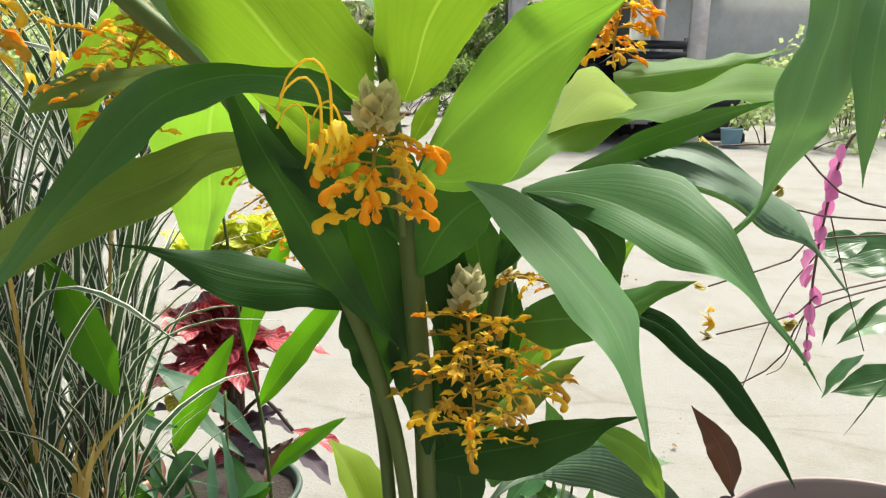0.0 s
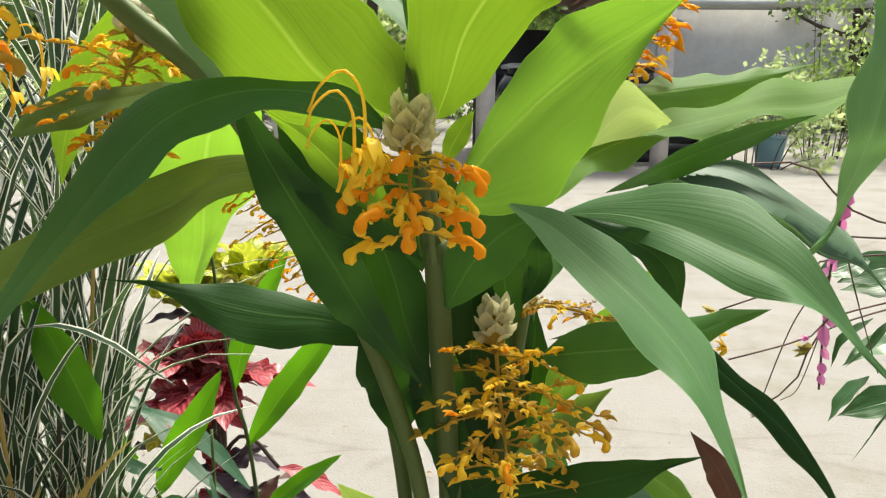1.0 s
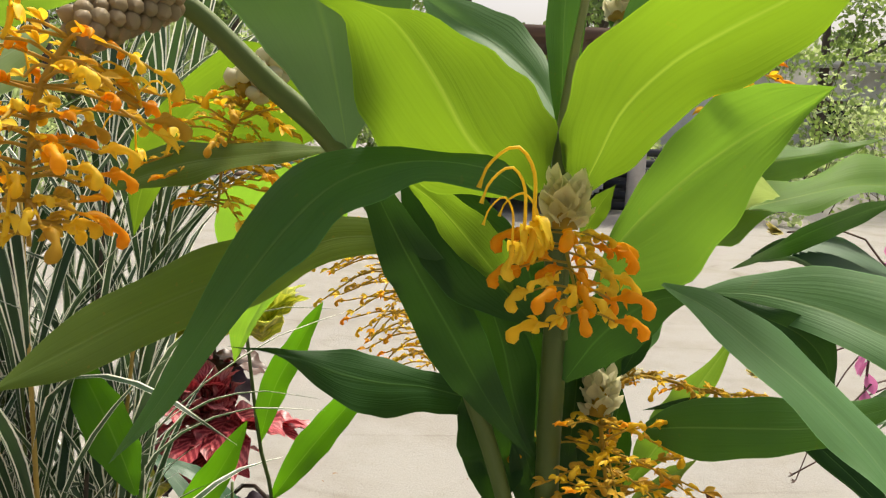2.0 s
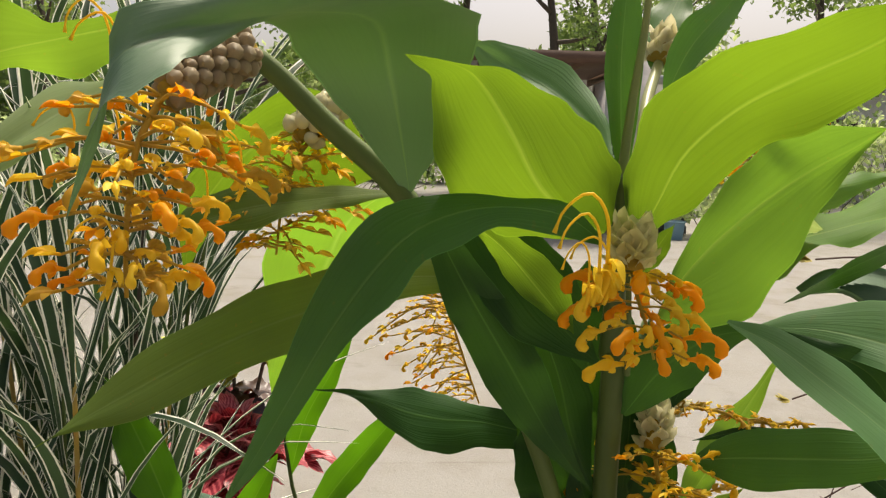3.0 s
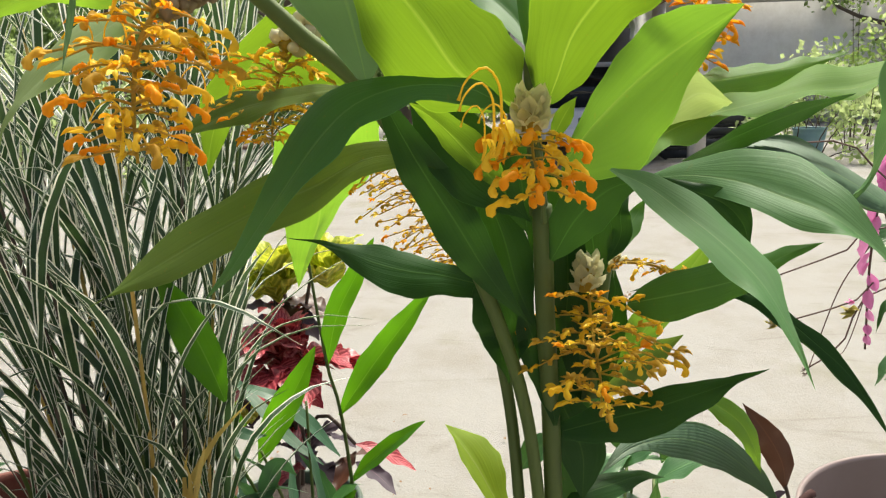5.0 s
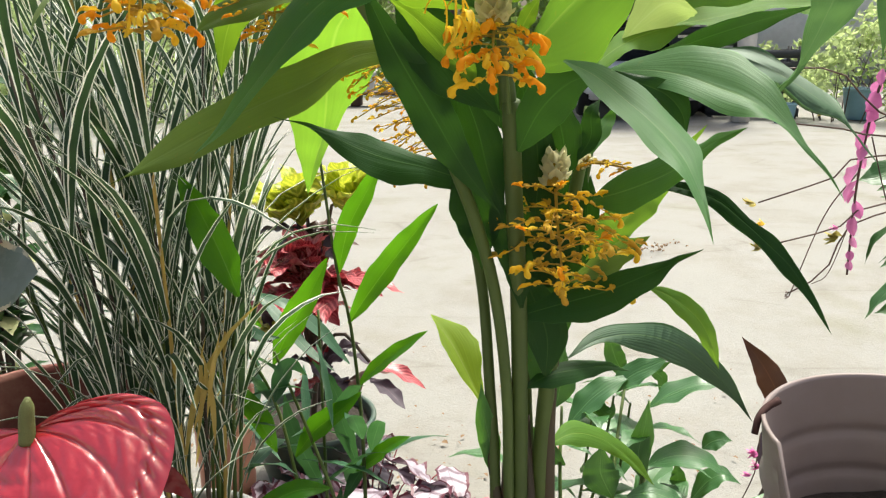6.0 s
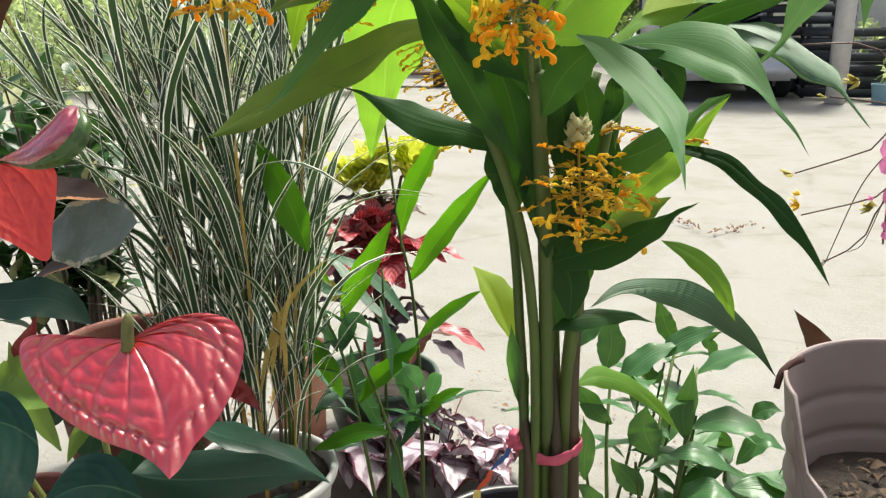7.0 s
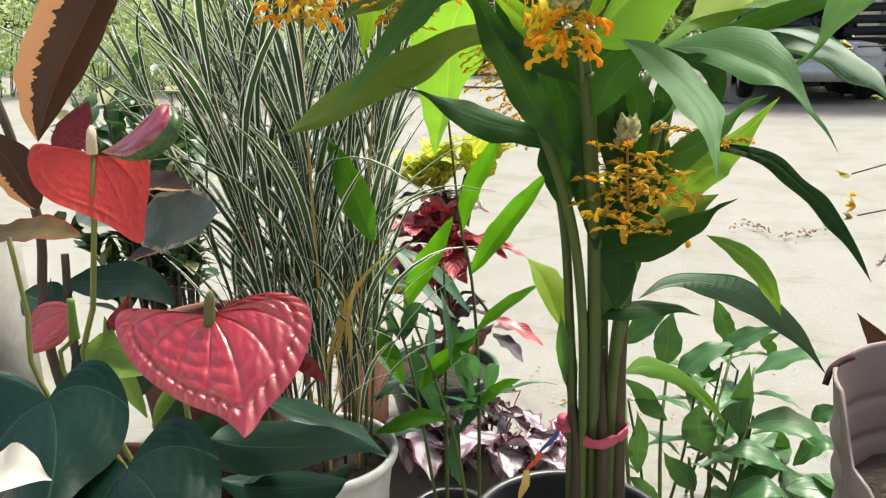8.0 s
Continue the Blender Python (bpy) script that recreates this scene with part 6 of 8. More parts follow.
heart_blade("leaf", anthurium, (-0.617, 0.36, 0.646), [(-0.634, 0.367, 0.648), (-0.673, 0.384, 0.657), (-0.72, 0.396, 0.661), (-0.768, 0.392, 0.651), (-0.764, 0.353, 0.619), (-0.687, 0.299, 0.592), (-0.595, 0.257, 0.584), (-0.513, 0.227, 0.587), (-0.502, 0.275, 0.611), (-0.491, 0.308, 0.631), (-0.502, 0.347, 0.654), (-0.529, 0.38, 0.673), (-0.567, 0.401, 0.684), (-0.602, 0.4, 0.678), (-0.618, 0.382, 0.662), (-0.618, 0.368, 0.652)], HEART_LEAF, veins=5, emboss=0.0007, cup=0.10, label="large dark green heart-shaped leaf")
heart_blade("leaf", anthurium, (-0.47, 0.31, 0.609), [(-0.488, 0.321, 0.612), (-0.526, 0.337, 0.616), (-0.564, 0.345, 0.615), (-0.588, 0.333, 0.603), (-0.576, 0.298, 0.584), (-0.52, 0.25, 0.569), (-0.431, 0.202, 0.57), (-0.354, 0.172, 0.581), (-0.331, 0.208, 0.595), (-0.335, 0.256, 0.61), (-0.353, 0.298, 0.624), (-0.38, 0.337, 0.64), (-0.416, 0.362, 0.649), (-0.451, 0.364, 0.645), (-0.469, 0.347, 0.632), (-0.47, 0.323, 0.617)], HEART_LEAF, veins=5, emboss=0.0007, cup=0.10, label="large dark green heart-shaped leaf")
formed(anthurium, ANTH_LEAF, [((-0.443, 0.42, 0.59), (0, 0, 0), (0, 0, 0)), ((-0.412, 0.43, 0.581), (-0.017, 0.019, 0.018), (-0.009, -0.014, -0.03)), ((-0.359, 0.445, 0.578), (-0.009, 0.02, 0.024), (-0.001, -0.015, -0.027)), ((-0.306, 0.46, 0.58), (-0.002, 0.013, 0.018), (-0.003, -0.01, -0.016)), ((-0.268, 0.475, 0.577), (0.001, 0.006, 0.006), (-0.006, -0.004, -0.007)), ((-0.244, 0.49, 0.563), (0, 0, 0), (0, 0, 0))], label="dark green leaf")
formed(anthurium, ANTH_LEAF, [((-0.471, 0.46, 0.504), (0, 0, 0), (0, 0, 0)), ((-0.42, 0.47, 0.497), (-0.019, 0.02, 0.006), (-0.001, -0.015, -0.018)), ((-0.352, 0.48, 0.503), (-0.01, 0.02, 0.009), (0.003, -0.015, -0.017)), ((-0.293, 0.49, 0.518), (0, 0, 0), (0, 0, 0))])
formed(anthurium, ANTH_LEAF, [((-0.4, 0.5, 0.445), (0, 0, 0), (0, 0, 0)), ((-0.36, 0.5, 0.474), (-0.023, 0.02, -0.007), (0.017, -0.01, -0.007)), ((-0.327, 0.51, 0.499), (-0.022, 0.019, -0.005), (0.016, -0.01, -0.006)), ((-0.302, 0.51, 0.527), (0, 0, 0), (0, 0, 0))])
formed(anthurium, ANTH_LEAF, [((-0.455, 0.55, 0.583), (0, 0, 0), (0, 0, 0)), ((-0.404, 0.555, 0.564), (-0.036, 0.05, -0.007), (0.016, -0.03, -0.002)), ((-0.348, 0.56, 0.55), (-0.021, 0.044, -0.007), (0.009, -0.027, -0.004)), ((-0.308, 0.57, 0.527), (-0.011, 0.032, -0.006), (0, -0.019, -0.002)), ((-0.274, 0.575, 0.502), (0, 0, 0), (0, 0, 0))], label="dark green leaf with a torn edge")
formed(anthurium, SPATHE_CURL, [((-0.529, 0.400, 0.937), (0.000, 0.000, 0.000), (0.000, 0.000, 0.000)), ((-0.489, 0.388, 0.944), (-0.014, 0.014, 0.006), (0.006, -0.004, -0.007)), ((-0.457, 0.386, 0.961), (-0.020, 0.022, 0.009), (0.008, -0.006, -0.010)), ((-0.442, 0.394, 0.976), (-0.020, 0.020, 0.009), (0.010, -0.008, -0.009)), ((-0.441, 0.406, 0.984), (-0.011, 0.010, 0.005), (0.010, -0.008, -0.004)), ((-0.443, 0.414, 0.989), (0.000, 0.000, 0.000), (0.000, 0.000, 0.000))], name="spathe", arch=0.12, wave=0.01)
formed(anthurium, SPATHE_GREEN, [((-0.526, 0.399, 0.936), (0.000, 0.000, 0.000), (0.000, 0.000, 0.000)), ((-0.481, 0.384, 0.935), (-0.002, 0.000, 0.002), (0.000, 0.002, -0.003)), ((-0.445, 0.380, 0.944), (-0.004, 0.000, 0.007), (-0.003, 0.008, -0.007)), ((-0.425, 0.387, 0.961), (-0.007, -0.001, 0.006), (-0.002, 0.009, -0.008)), ((-0.424, 0.400, 0.977), (-0.007, -0.002, 0.003), (-0.002, 0.008, -0.004)), ((-0.442, 0.414, 0.990), (0.000, 0.000, 0.000), (0.000, 0.000, 0.000))], name="spathe_edge", arch=0.12, wave=0.01, label="green outer side of the bract")
tube("spadix", [(-0.374, 0.348, 0.772), (-0.374, 0.350, 0.790), (-0.372, 0.352, 0.808)], 0.0065, 0.0050, SPADIX, anthurium, sides=12, steps=12, bulge=lambda s: 1 - 0.6 * max(0, s - 0.8) / 0.2)
leaf(anthurium, SPATHE_DARK, [(-0.585, 0.420, 0.933), (-0.590, 0.430, 0.949), (-0.586, 0.440, 0.966), (-0.580, 0.450, 0.987)], (0.024, 0.006, 0.0), name="spathe", wide=0.2, fold=0.1, tip=0.9, base=0.3, stalk=0.8, wave=0.02)
tube("spadix", [(-0.536, 0.395, 0.936), (-0.534, 0.395, 0.953), (-0.536, 0.400, 0.966)], 0.0062, 0.0045, SPADIX_PALE, anthurium, sides=12, steps=12, bulge=lambda s: 1 - 0.6 * max(0, s - 0.8) / 0.2)
heart_blade("spathe", anthurium, (-0.701, 0.5, 0.701), [(-0.706, 0.502, 0.705), (-0.73, 0.506, 0.708), (-0.756, 0.503, 0.701), (-0.77, 0.494, 0.684), (-0.768, 0.482, 0.664), (-0.751, 0.469, 0.644), (-0.723, 0.472, 0.652), (-0.701, 0.478, 0.665), (-0.691, 0.487, 0.681), (-0.693, 0.496, 0.696)], SPATHE, emboss=0.002, veins=7, label="small pink-veined bract")
tube("spadix", [(-0.693, 0.490, 0.663), (-0.692, 0.490, 0.691), (-0.690, 0.490, 0.720)], 0.0075, 0.005, HEART_LIGHT, anthurium, sides=10, steps=10)
leaf(anthurium, SPATHE_DARK, [(-0.601, 0.440, 0.693), (-0.580, 0.440, 0.715), (-0.560, 0.440, 0.739), (-0.550, 0.440, 0.762)], (0.014, 0.004, 0.004), name="spathe", fold=0.4)
leaf(anthurium, SPATHE_DARK, [(-0.334, 0.420, 0.719), (-0.313, 0.420, 0.711), (-0.293, 0.420, 0.696), (-0.281, 0.420, 0.681)], (-0.006, 0.004, 0.016), name="spathe", fold=0.3)
for stalk in ([(-0.537, 0.398, 0.934), (-0.542, 0.390, 0.856), (-0.578, 0.410, 0.751), (-0.615, 0.430, 0.618), (-0.44, 0.44, 0.30)],
              [(-0.701, 0.420, 0.823), (-0.691, 0.420, 0.721), (-0.681, 0.420, 0.614), (-0.46, 0.42, 0.30)],
              [(-0.378, 0.352, 0.770), (-0.410, 0.380, 0.713), (-0.463, 0.410, 0.635), (-0.43, 0.43, 0.30)],
              [(-0.695, 0.490, 0.662), (-0.692, 0.470, 0.605), (-0.45, 0.44, 0.30)]):
    tube("stalk", stalk, 0.0032, 0.0042, STEM_PALE, anthurium, sides=8, steps=18)
leaf(anthurium, HEART_LIGHT, [(-0.565, 0.460, 0.579), (-0.577, 0.450, 0.622), (-0.581, 0.440, 0.657), (-0.592, 0.440, 0.725)], (0.011, 0.008, 0.004), wide=0.5, fold=0.35, tip=0.9, label="young light green leaf")
leaf(anthurium, HEART_LIGHT, [(-0.581, 0.420, 0.711), (-0.593, 0.420, 0.687), (-0.583, 0.420, 0.674), (-0.514, 0.420, 0.664)], (0.006, 0.012, 0.012), wide=0.5, fold=0.3)
leaf(anthurium, HEART_LIGHT, [(-0.502, 0.470, 0.662), (-0.524, 0.470, 0.620), (-0.545, 0.470, 0.593), (-0.567, 0.470, 0.557)], (0.011, 0.008, 0.0), wide=0.4, fold=0.3, tip=0.8)
leaf(anthurium, RED_YOUNG, [(-0.775, 0.460, 0.823), (-0.737, 0.450, 0.819), (-0.663, 0.440, 0.830), (-0.599, 0.430, 0.829)], (0.0, 0.018, 0.012), wide=0.5, fold=0.2, tip=0.8, label="reddish young leaf")
leaf(anthurium, ANTH_LEAF, [(-0.819, 0.620, 0.690), (-0.763, 0.630, 0.692), (-0.698, 0.640, 0.694), (-0.649, 0.650, 0.659)], (0.0, 0.025, 0.022), wide=0.45, tip=0.8, base=0.6)
leaf(anthurium, ANTH_LEAF, [(-0.890, 0.600, 0.671), (-0.859, 0.610, 0.657), (-0.834, 0.620, 0.665), (-0.820, 0.630, 0.673)], (0.0, 0.03, 0.025), wide=0.45, tip=0.8, base=0.6)
for base, far, side in (((-0.565, 0.500, 0.541), (-0.490, 0.470, 0.656), (0.022, 0.01, 0.006)), ((-0.516, 0.460, 0.487), (-0.436, 0.440, 0.624), (0.024, 0.01, 0.008)), ((-0.622, 0.520, 0.574), (-0.583, 0.550, 0.685), (0.018, 0.01, 0.004)), ((-0.466, 0.500, 0.472), (-0.366, 0.480, 0.527), (0.004, 0.022, 0.012)), ((-0.738, 0.550, 0.552), (-0.744, 0.560, 0.629), (0.02, 0.01, 0.0))):
    base, far = np.array(base), np.array(far)
    leaf(anthurium, ANTH_LEAF, [base, base * 0.6 + far * 0.4 + np.array((0, 0, 0.012)), base * 0.3 + far * 0.7 + np.array((0, 0, 0.010)), far], side, wide=0.4, fold=0.2, tip=0.9, base=0.6)
WHITE_BLOOM = plain_material("white_petal", (0.70, 0.67, 0.55), (0.78, 0.75, 0.64), 60, 0.5)
leaf(anthurium, WHITE_BLOOM, [(-0.573, 0.200, 0.612), (-0.528, 0.200, 0.652), (-0.491, 0.200, 0.668), (-0.457, 0.200, 0.665)], (0.016, 0.026, 0.030), name="spathe", wide=0.5, fold=0.2, label="creamy white bract")
pot("flower_pot", (-0.45, 0.42, LEDGE_Z), 0.11, 0.085, 0.16, GREEN_POT, "green plastic pot of the anthurium", 0.03)

# ---- variegated rubber plant ----
RUBBER = blade_material("rubber_leaf_back", (0.030, 0.017, 0.013), (0.055, 0.028, 0.020), (0.08, 0.03, 0.01), (0.16, 0.06, 0.04), share=0.15, rough=0.5, veins=10, slant=0.1, edge=(0.60, 0.30, 0.14), edge_from=0.29, one_side=-1, ragged=0.30, vein_show=0.1, relief=0.1)
RUBBER_TOP = blade_material("rubber_leaf_top", (0.10, 0.14, 0.12), (0.26, 0.30, 0.26), (0.08, 0.1, 0.05), (0.2, 0.22, 0.16), share=0.08, rough=0.28, veins=10, slant=0.1, edge=(0.50, 0.46, 0.32), edge_from=0.42, blotch=(0.13, 0.17, 0.14), vein_show=0.1, relief=0.1)
rubber = thing("rubber_plant", (-0.82, 0.62, LEDGE_Z), "rubber plant, dark maroon leaves with orange-cream blotched edges", "potted plant")
for pts in ([(-0.80, 0.62, 0.25), (-0.851, 0.600, 0.562), (-0.848, 0.600, 0.694), (-0.835, 0.600, 0.784), (-0.846, 0.580, 0.937), (-0.868, 0.560, 1.062)],
            [(-0.82, 0.63, 0.25), (-0.825, 0.620, 0.595), (-0.826, 0.630, 0.732)]):
    tube("stem", pts, 0.009, 0.006, BARK, rubber, sides=9, steps=20)
formed(rubber, RUBBER, [((-0.733, 0.52, 0.924), (0, 0, 0), (0, 0, 0)), ((-0.704, 0.51, 0.964), (-0.044, 0.005, -0.005), (0.014, 0.02, 0.009)), ((-0.659, 0.495, 1.014), (-0.073, 0.005, 0), (0.032, 0.02, 0.013)), ((-0.607, 0.48, 1.061), (-0.084, 0.005, 0.001), (0.029, 0.02, 0.015)), ((-0.559, 0.465, 1.104), (-0.071, 0.005, 0.004), (0.016, 0.02, 0.012)), ((-0.511, 0.45, 1.137), (0, 0, 0), (0, 0, 0))], wave=0.03, label="dark maroon leaf, ragged orange edge")
leaf(rubber, RUBBER, [(-0.784, 0.550, 0.824), (-0.788, 0.530, 0.876), (-0.800, 0.520, 0.908), (-0.821, 0.500, 0.933)], (0.02, 0.01, 0.026), wide=0.5, tip=0.7, base=0.6)
leaf(rubber, RUBBER_TOP, [(-0.786, 0.750, 0.759), (-0.707, 0.720, 0.772), (-0.639, 0.700, 0.785), (-0.579, 0.680, 0.802)], (0.0, 0.03, 0.045), wide=0.5, tip=0.7, base=0.6, fold=0.05, label="grey-green blotched leaf")
leaf(rubber, RUBBER, [(-0.841, 0.720, 0.824), (-0.773, 0.720, 0.832), (-0.699, 0.720, 0.831), (-0.648, 0.720, 0.825)], (0.0, 0.03, 0.012), wide=0.5, tip=0.7, base=0.6)
leaf(rubber, RUBBER, [(-0.668, 0.720, 0.751), (-0.724, 0.720, 0.724), (-0.770, 0.720, 0.706), (-0.820, 0.720, 0.677)], (0.004, 0.02, 0.010), wide=0.5, tip=0.8)
leaf(rubber, RUBBER_TOP, [(-0.851, 0.700, 0.791), (-0.812, 0.680, 0.788), (-0.763, 0.660, 0.787), (-0.694, 0.640, 0.796)], (0.0, 0.03, 0.015), wide=0.5, tip=0.8)
pot("flower_pot", (-0.82, 0.62, LEDGE_Z), 0.12, 0.09, 0.12, TERRACOTTA, "low clay pot of the rubber plant", 0.03)

# ---- crotons ----
CROTON_RED = blade_material("croton_red", (0.13, 0.012, 0.020), (0.30, 0.030, 0.045), (0.40, 0.03, 0.04), (0.72, 0.16, 0.17), share=0.2, rough=0.3, herring=9, vein_show=0.2)
CROTON_PINK = blade_material("croton_pink", (0.42, 0.10, 0.11), (0.66, 0.27, 0.27), (0.5, 0.1, 0.1), (0.30, 0.03, 0.05), share=0.2, rough=0.42, herring=7)
CROTON_YELLOW = blade_material("croton_yellow", (0.12, 0.22, 0.02), (0.42, 0.48, 0.05), (0.58, 0.64, 0.05), (0.90, 0.84, 0.14), share=0.35, rough=0.35, herring=6, vein_show=0.1)
CROTON_BROWN = blade_material("croton_brown", (0.035, 0.014, 0.010), (0.085, 0.034, 0.018), (0.12, 0.04, 0.012), (0.14, 0.06, 0.03), share=0.12, rough=0.3, veins=7, slant=0.9)
CROTON_GREY = blade_material("croton_dark", (0.03, 0.022, 0.03), (0.08, 0.06, 0.08), (0.1, 0.06, 0.08), (0.2, 0.1, 0.14), share=0.1, rough=0.5, spec=0.25, veins=7, slant=0.9)


def rosette(plant, head, count, length, width, materials, rise=(0.2, 1.0), seed=1, droop=0.5, wide=0.5, span=0.0, tip=1.0):
    """Leaves all round the top of a stem."""
    rng = random.Random(seed)
    for k in range(count):
        a = k * 2.4 + rng.uniform(-0.3, 0.3)
        up = rng.uniform(*rise)
        l = length * rng.uniform(0.75, 1.15)
        out = np.array((math.cos(a), math.sin(a), 0))
        at = np.array(head) - np.array((0, 0, span * k / count))
        d = unit(out + np.array((0, 0, up)))
        p1, p2 = at + d * l * 0.35, at + d * l * 0.7 - np.array((0, 0, droop * l * 0.12))
        p3 = at + d * l + out * 0.05 * l - np.array((0, 0, droop * l * 0.4))
        side = unit(np.cross(d, (0, 0, 1)) + np.array((0, 0, rng.uniform(-0.3, 0.3)))) * width * rng.uniform(0.8, 1.1)
        leaf(plant, rng.choice(materials), [at, p1, p2, p3], side, wide=wide, fold=0.25, wave=0.22, nu=14, nv=4, tip=tip, base=0.7)


def croton(name, at, top, heads, label):
    ob = thing(name, at, label, "potted plant")
    tube("stem", [at, (np.array(at) + np.array(top)) / 2 + np.array((0.01, 0, 0)), top], 0.008, 0.005, BARK, ob, sides=8, steps=12)
    for k, (head, count, length, width, materials, rise, seed) in enumerate(heads):
        tube("twig", [(np.array(at) * 0.5 + np.array(top) * 0.5), (np.array(top) * 0.5 + np.array(head) * 0.5), head], 0.005, 0.004, BARK, ob, sides=7, steps=8)
        rosette(ob, head, count, length, width, materials, rise, seed, span=0.05)
    return ob


croton("croton", (-0.53, 1.58, 0.15), (-0.52, 1.57, 0.46), [
    ((-0.520, 1.560, 0.553), 14, 0.13, 0.030, [CROTON_PINK, CROTON_PINK, CROTON_RED], (0.9, 3.0), 3),
    ((-0.488, 1.560, 0.540), 16, 0.16, 0.038, [CROTON_RED], (-0.15, 0.35), 4),
    ((-0.583, 1.540, 0.577), 10, 0.12, 0.034, [CROTON_PINK, CROTON_RED], (0.1, 0.8), 14),
    ((-0.544, 1.550, 0.518), 12, 0.15, 0.036, [CROTON_RED], (-0.3, 0.1), 24),
    ((-0.605, 1.540, 0.413), 8, 0.12, 0.032, [CROTON_YELLOW, CROTON_GREY], (0.1, 1.2), 5),
    ((-0.482, 1.520, 0.339), 8, 0.11, 0.030, [CROTON_RED, CROTON_GREY], (-0.1, 0.9), 6),
    ((-0.371, 1.520, 0.342), 6, 0.13, 0.022, [CROTON_GREY, CROTON_RED, CROTON_BROWN], (-0.3, 0.2), 7)],
    "red croton, dark crimson leaves with pink veins")
croton("croton", (-0.56, 1.72, 0.0), (-0.53, 1.66, 0.62), [
    ((-0.559, 1.660, 0.675), 16, 0.16, 0.040, [CROTON_YELLOW], (0.8, 3.2), 8),
    ((-0.446, 1.660, 0.708), 12, 0.13, 0.042, [CROTON_YELLOW], (0.4, 1.8), 9),
    ((-0.612, 1.660, 0.681), 12, 0.12, 0.040, [CROTON_YELLOW], (0.2, 1.4), 19),
    ((-0.545, 1.660, 0.631), 12, 0.11, 0.030, [CROTON_GREY, CROTON_BROWN, CROTON_RED], (-0.3, 0.2), 10)],
    "croton, broad yellow and green veined leaves")
brown_croton = thing("croton", (0.50, 1.50, 0.0), "small croton with a coppery brown pointed leaf", "plant")
tube("stem", [(0.50, 1.50, 0.0), (0.558, 1.490, 0.184), (0.542, 1.480, 0.270)], 0.006, 0.004, BARK, brown_croton, sides=7, steps=10)
leaf(brown_croton, CROTON_BROWN, [(0.542, 1.480, 0.263), (0.530, 1.475, 0.325), (0.494, 1.470, 0.391), (0.441, 1.468, 0.460)], (0.036, 0.004, -0.006), wide=0.4, fold=0.2, tip=1.1)
leaf(brown_croton, CROTON_GREY, [(0.543, 1.480, 0.257), (0.517, 1.470, 0.248), (0.506, 1.460, 0.200), (0.503, 1.460, 0.159)], (0.02, 0.01, 0.012), wide=0.5)

# ---- begonia on the ground ----
BEGONIA = blade_material("begonia_leaf", (0.26, 0.22, 0.27), (0.62, 0.57, 0.62), (0.3, 0.2, 0.25), (0.07, 0.02, 0.04), share=0.12, rough=0.36, spec=0.5, veins=5, slant=0.9, vein_show=0.3, herring=3, edge=(0.10, 0.02, 0.035), edge_from=0.41)
begonia = thing("begonia", (-0.37, 1.42, 0.0), "low begonia, silvery purple leaves with dark veins", "plant")
rng = random.Random(5)
for k in range(44):
    x, y = -0.37 + rng.uniform(-0.24, 0.20), 1.42 + rng.uniform(-0.15, 0.15)
    z = 0.05 + rng.uniform(0, 0.08)
    a = rng.uniform(0, 6.283)
    d = np.array((math.cos(a), math.sin(a) - 0.5, rng.uniform(-0.5, 0.4)))
    p = np.array((x, y, z))
    l = rng.uniform(0.09, 0.14)
    side = unit(np.cross(d, (0.1, 0.7, 1))) * l * rng.uniform(0.36, 0.48)
    leaf(begonia, BEGONIA, [p, p + d * l * 0.3, p + d * l * 0.65 + np.array((0, 0, 0.006)), p + d * l - np.array((0, 0, 0.02))], side, wide=0.36, fold=0.22, wave=0.2, nu=12, nv=6, tip=0.9, base=0.45, stalk=0.4)
    tube("stalk", [(x * 0.6 - 0.37 * 0.4, y * 0.6 + 1.42 * 0.4, 0.0), (x * 0.8 - 0.074, y * 0.8 + 0.284, z * 0.7), (x, y, z)], 0.002, 0.0015, CROTON_RED, begonia, sides=5, steps=6)

# ---- far side of the yard ----
# bright backlit haze is put into the pale far leaf, plaster and post colours
FAR_LEAF = blade_material("tree_leaf", (0.06, 0.11, 0.04), (0.15, 0.23, 0.09), (0.32, 0.46, 0.10), (0.12, 0.2, 0.06), share=0.4, rough=0.5)
FAR_LIGHT = blade_material("hedge_leaf", (0.18, 0.27, 0.11), (0.40, 0.48, 0.24), (0.58, 0.70, 0.30), (0.2, 0.3, 0.1), share=0.5, rough=0.5)
TIMBER = plain_material("old_timber", (0.10, 0.055, 0.035), (0.17, 0.10, 0.065), 14, 0.8, 0.5, 0.004)
PLASTER = plain_material("white_plaster", (0.76, 0.75, 0.72), (0.82, 0.81, 0.79), 8, 0.8, 0.2, 0.003, dirt=(0.45, 0.42, 0.37), dirt_share=0.3)
PALE_ROOF = plain_material("pale_roof_metal", (0.55, 0.56, 0.56), (0.66, 0.67, 0.67), 6, 0.45, 0.1, 0.002, dirt=(0.40, 0.36, 0.30), dirt_share=0.3)
POST = plain_material("post_concrete", (0.62, 0.58, 0.54), (0.72, 0.68, 0.64), 12, 0.85, 0.3, 0.003, dirt=(0.3, 0.27, 0.23), dirt_share=0.4)
DARK_METAL = plain_material("dark_sheet", (0.02, 0.022, 0.026), (0.05, 0.052, 0.058), 20, 0.5, 0.2, 0.002)
CAR_PAINT = plain_material("white_car_paint", (0.62, 0.63, 0.65), (0.68, 0.69, 0.70), 4, 0.28, 0.02, 0.001)
RUBBER_TYRE = plain_material("tyre", (0.012, 0.012, 0.013), (0.02, 0.02, 0.02), 60, 0.8, 0.4, 0.002)
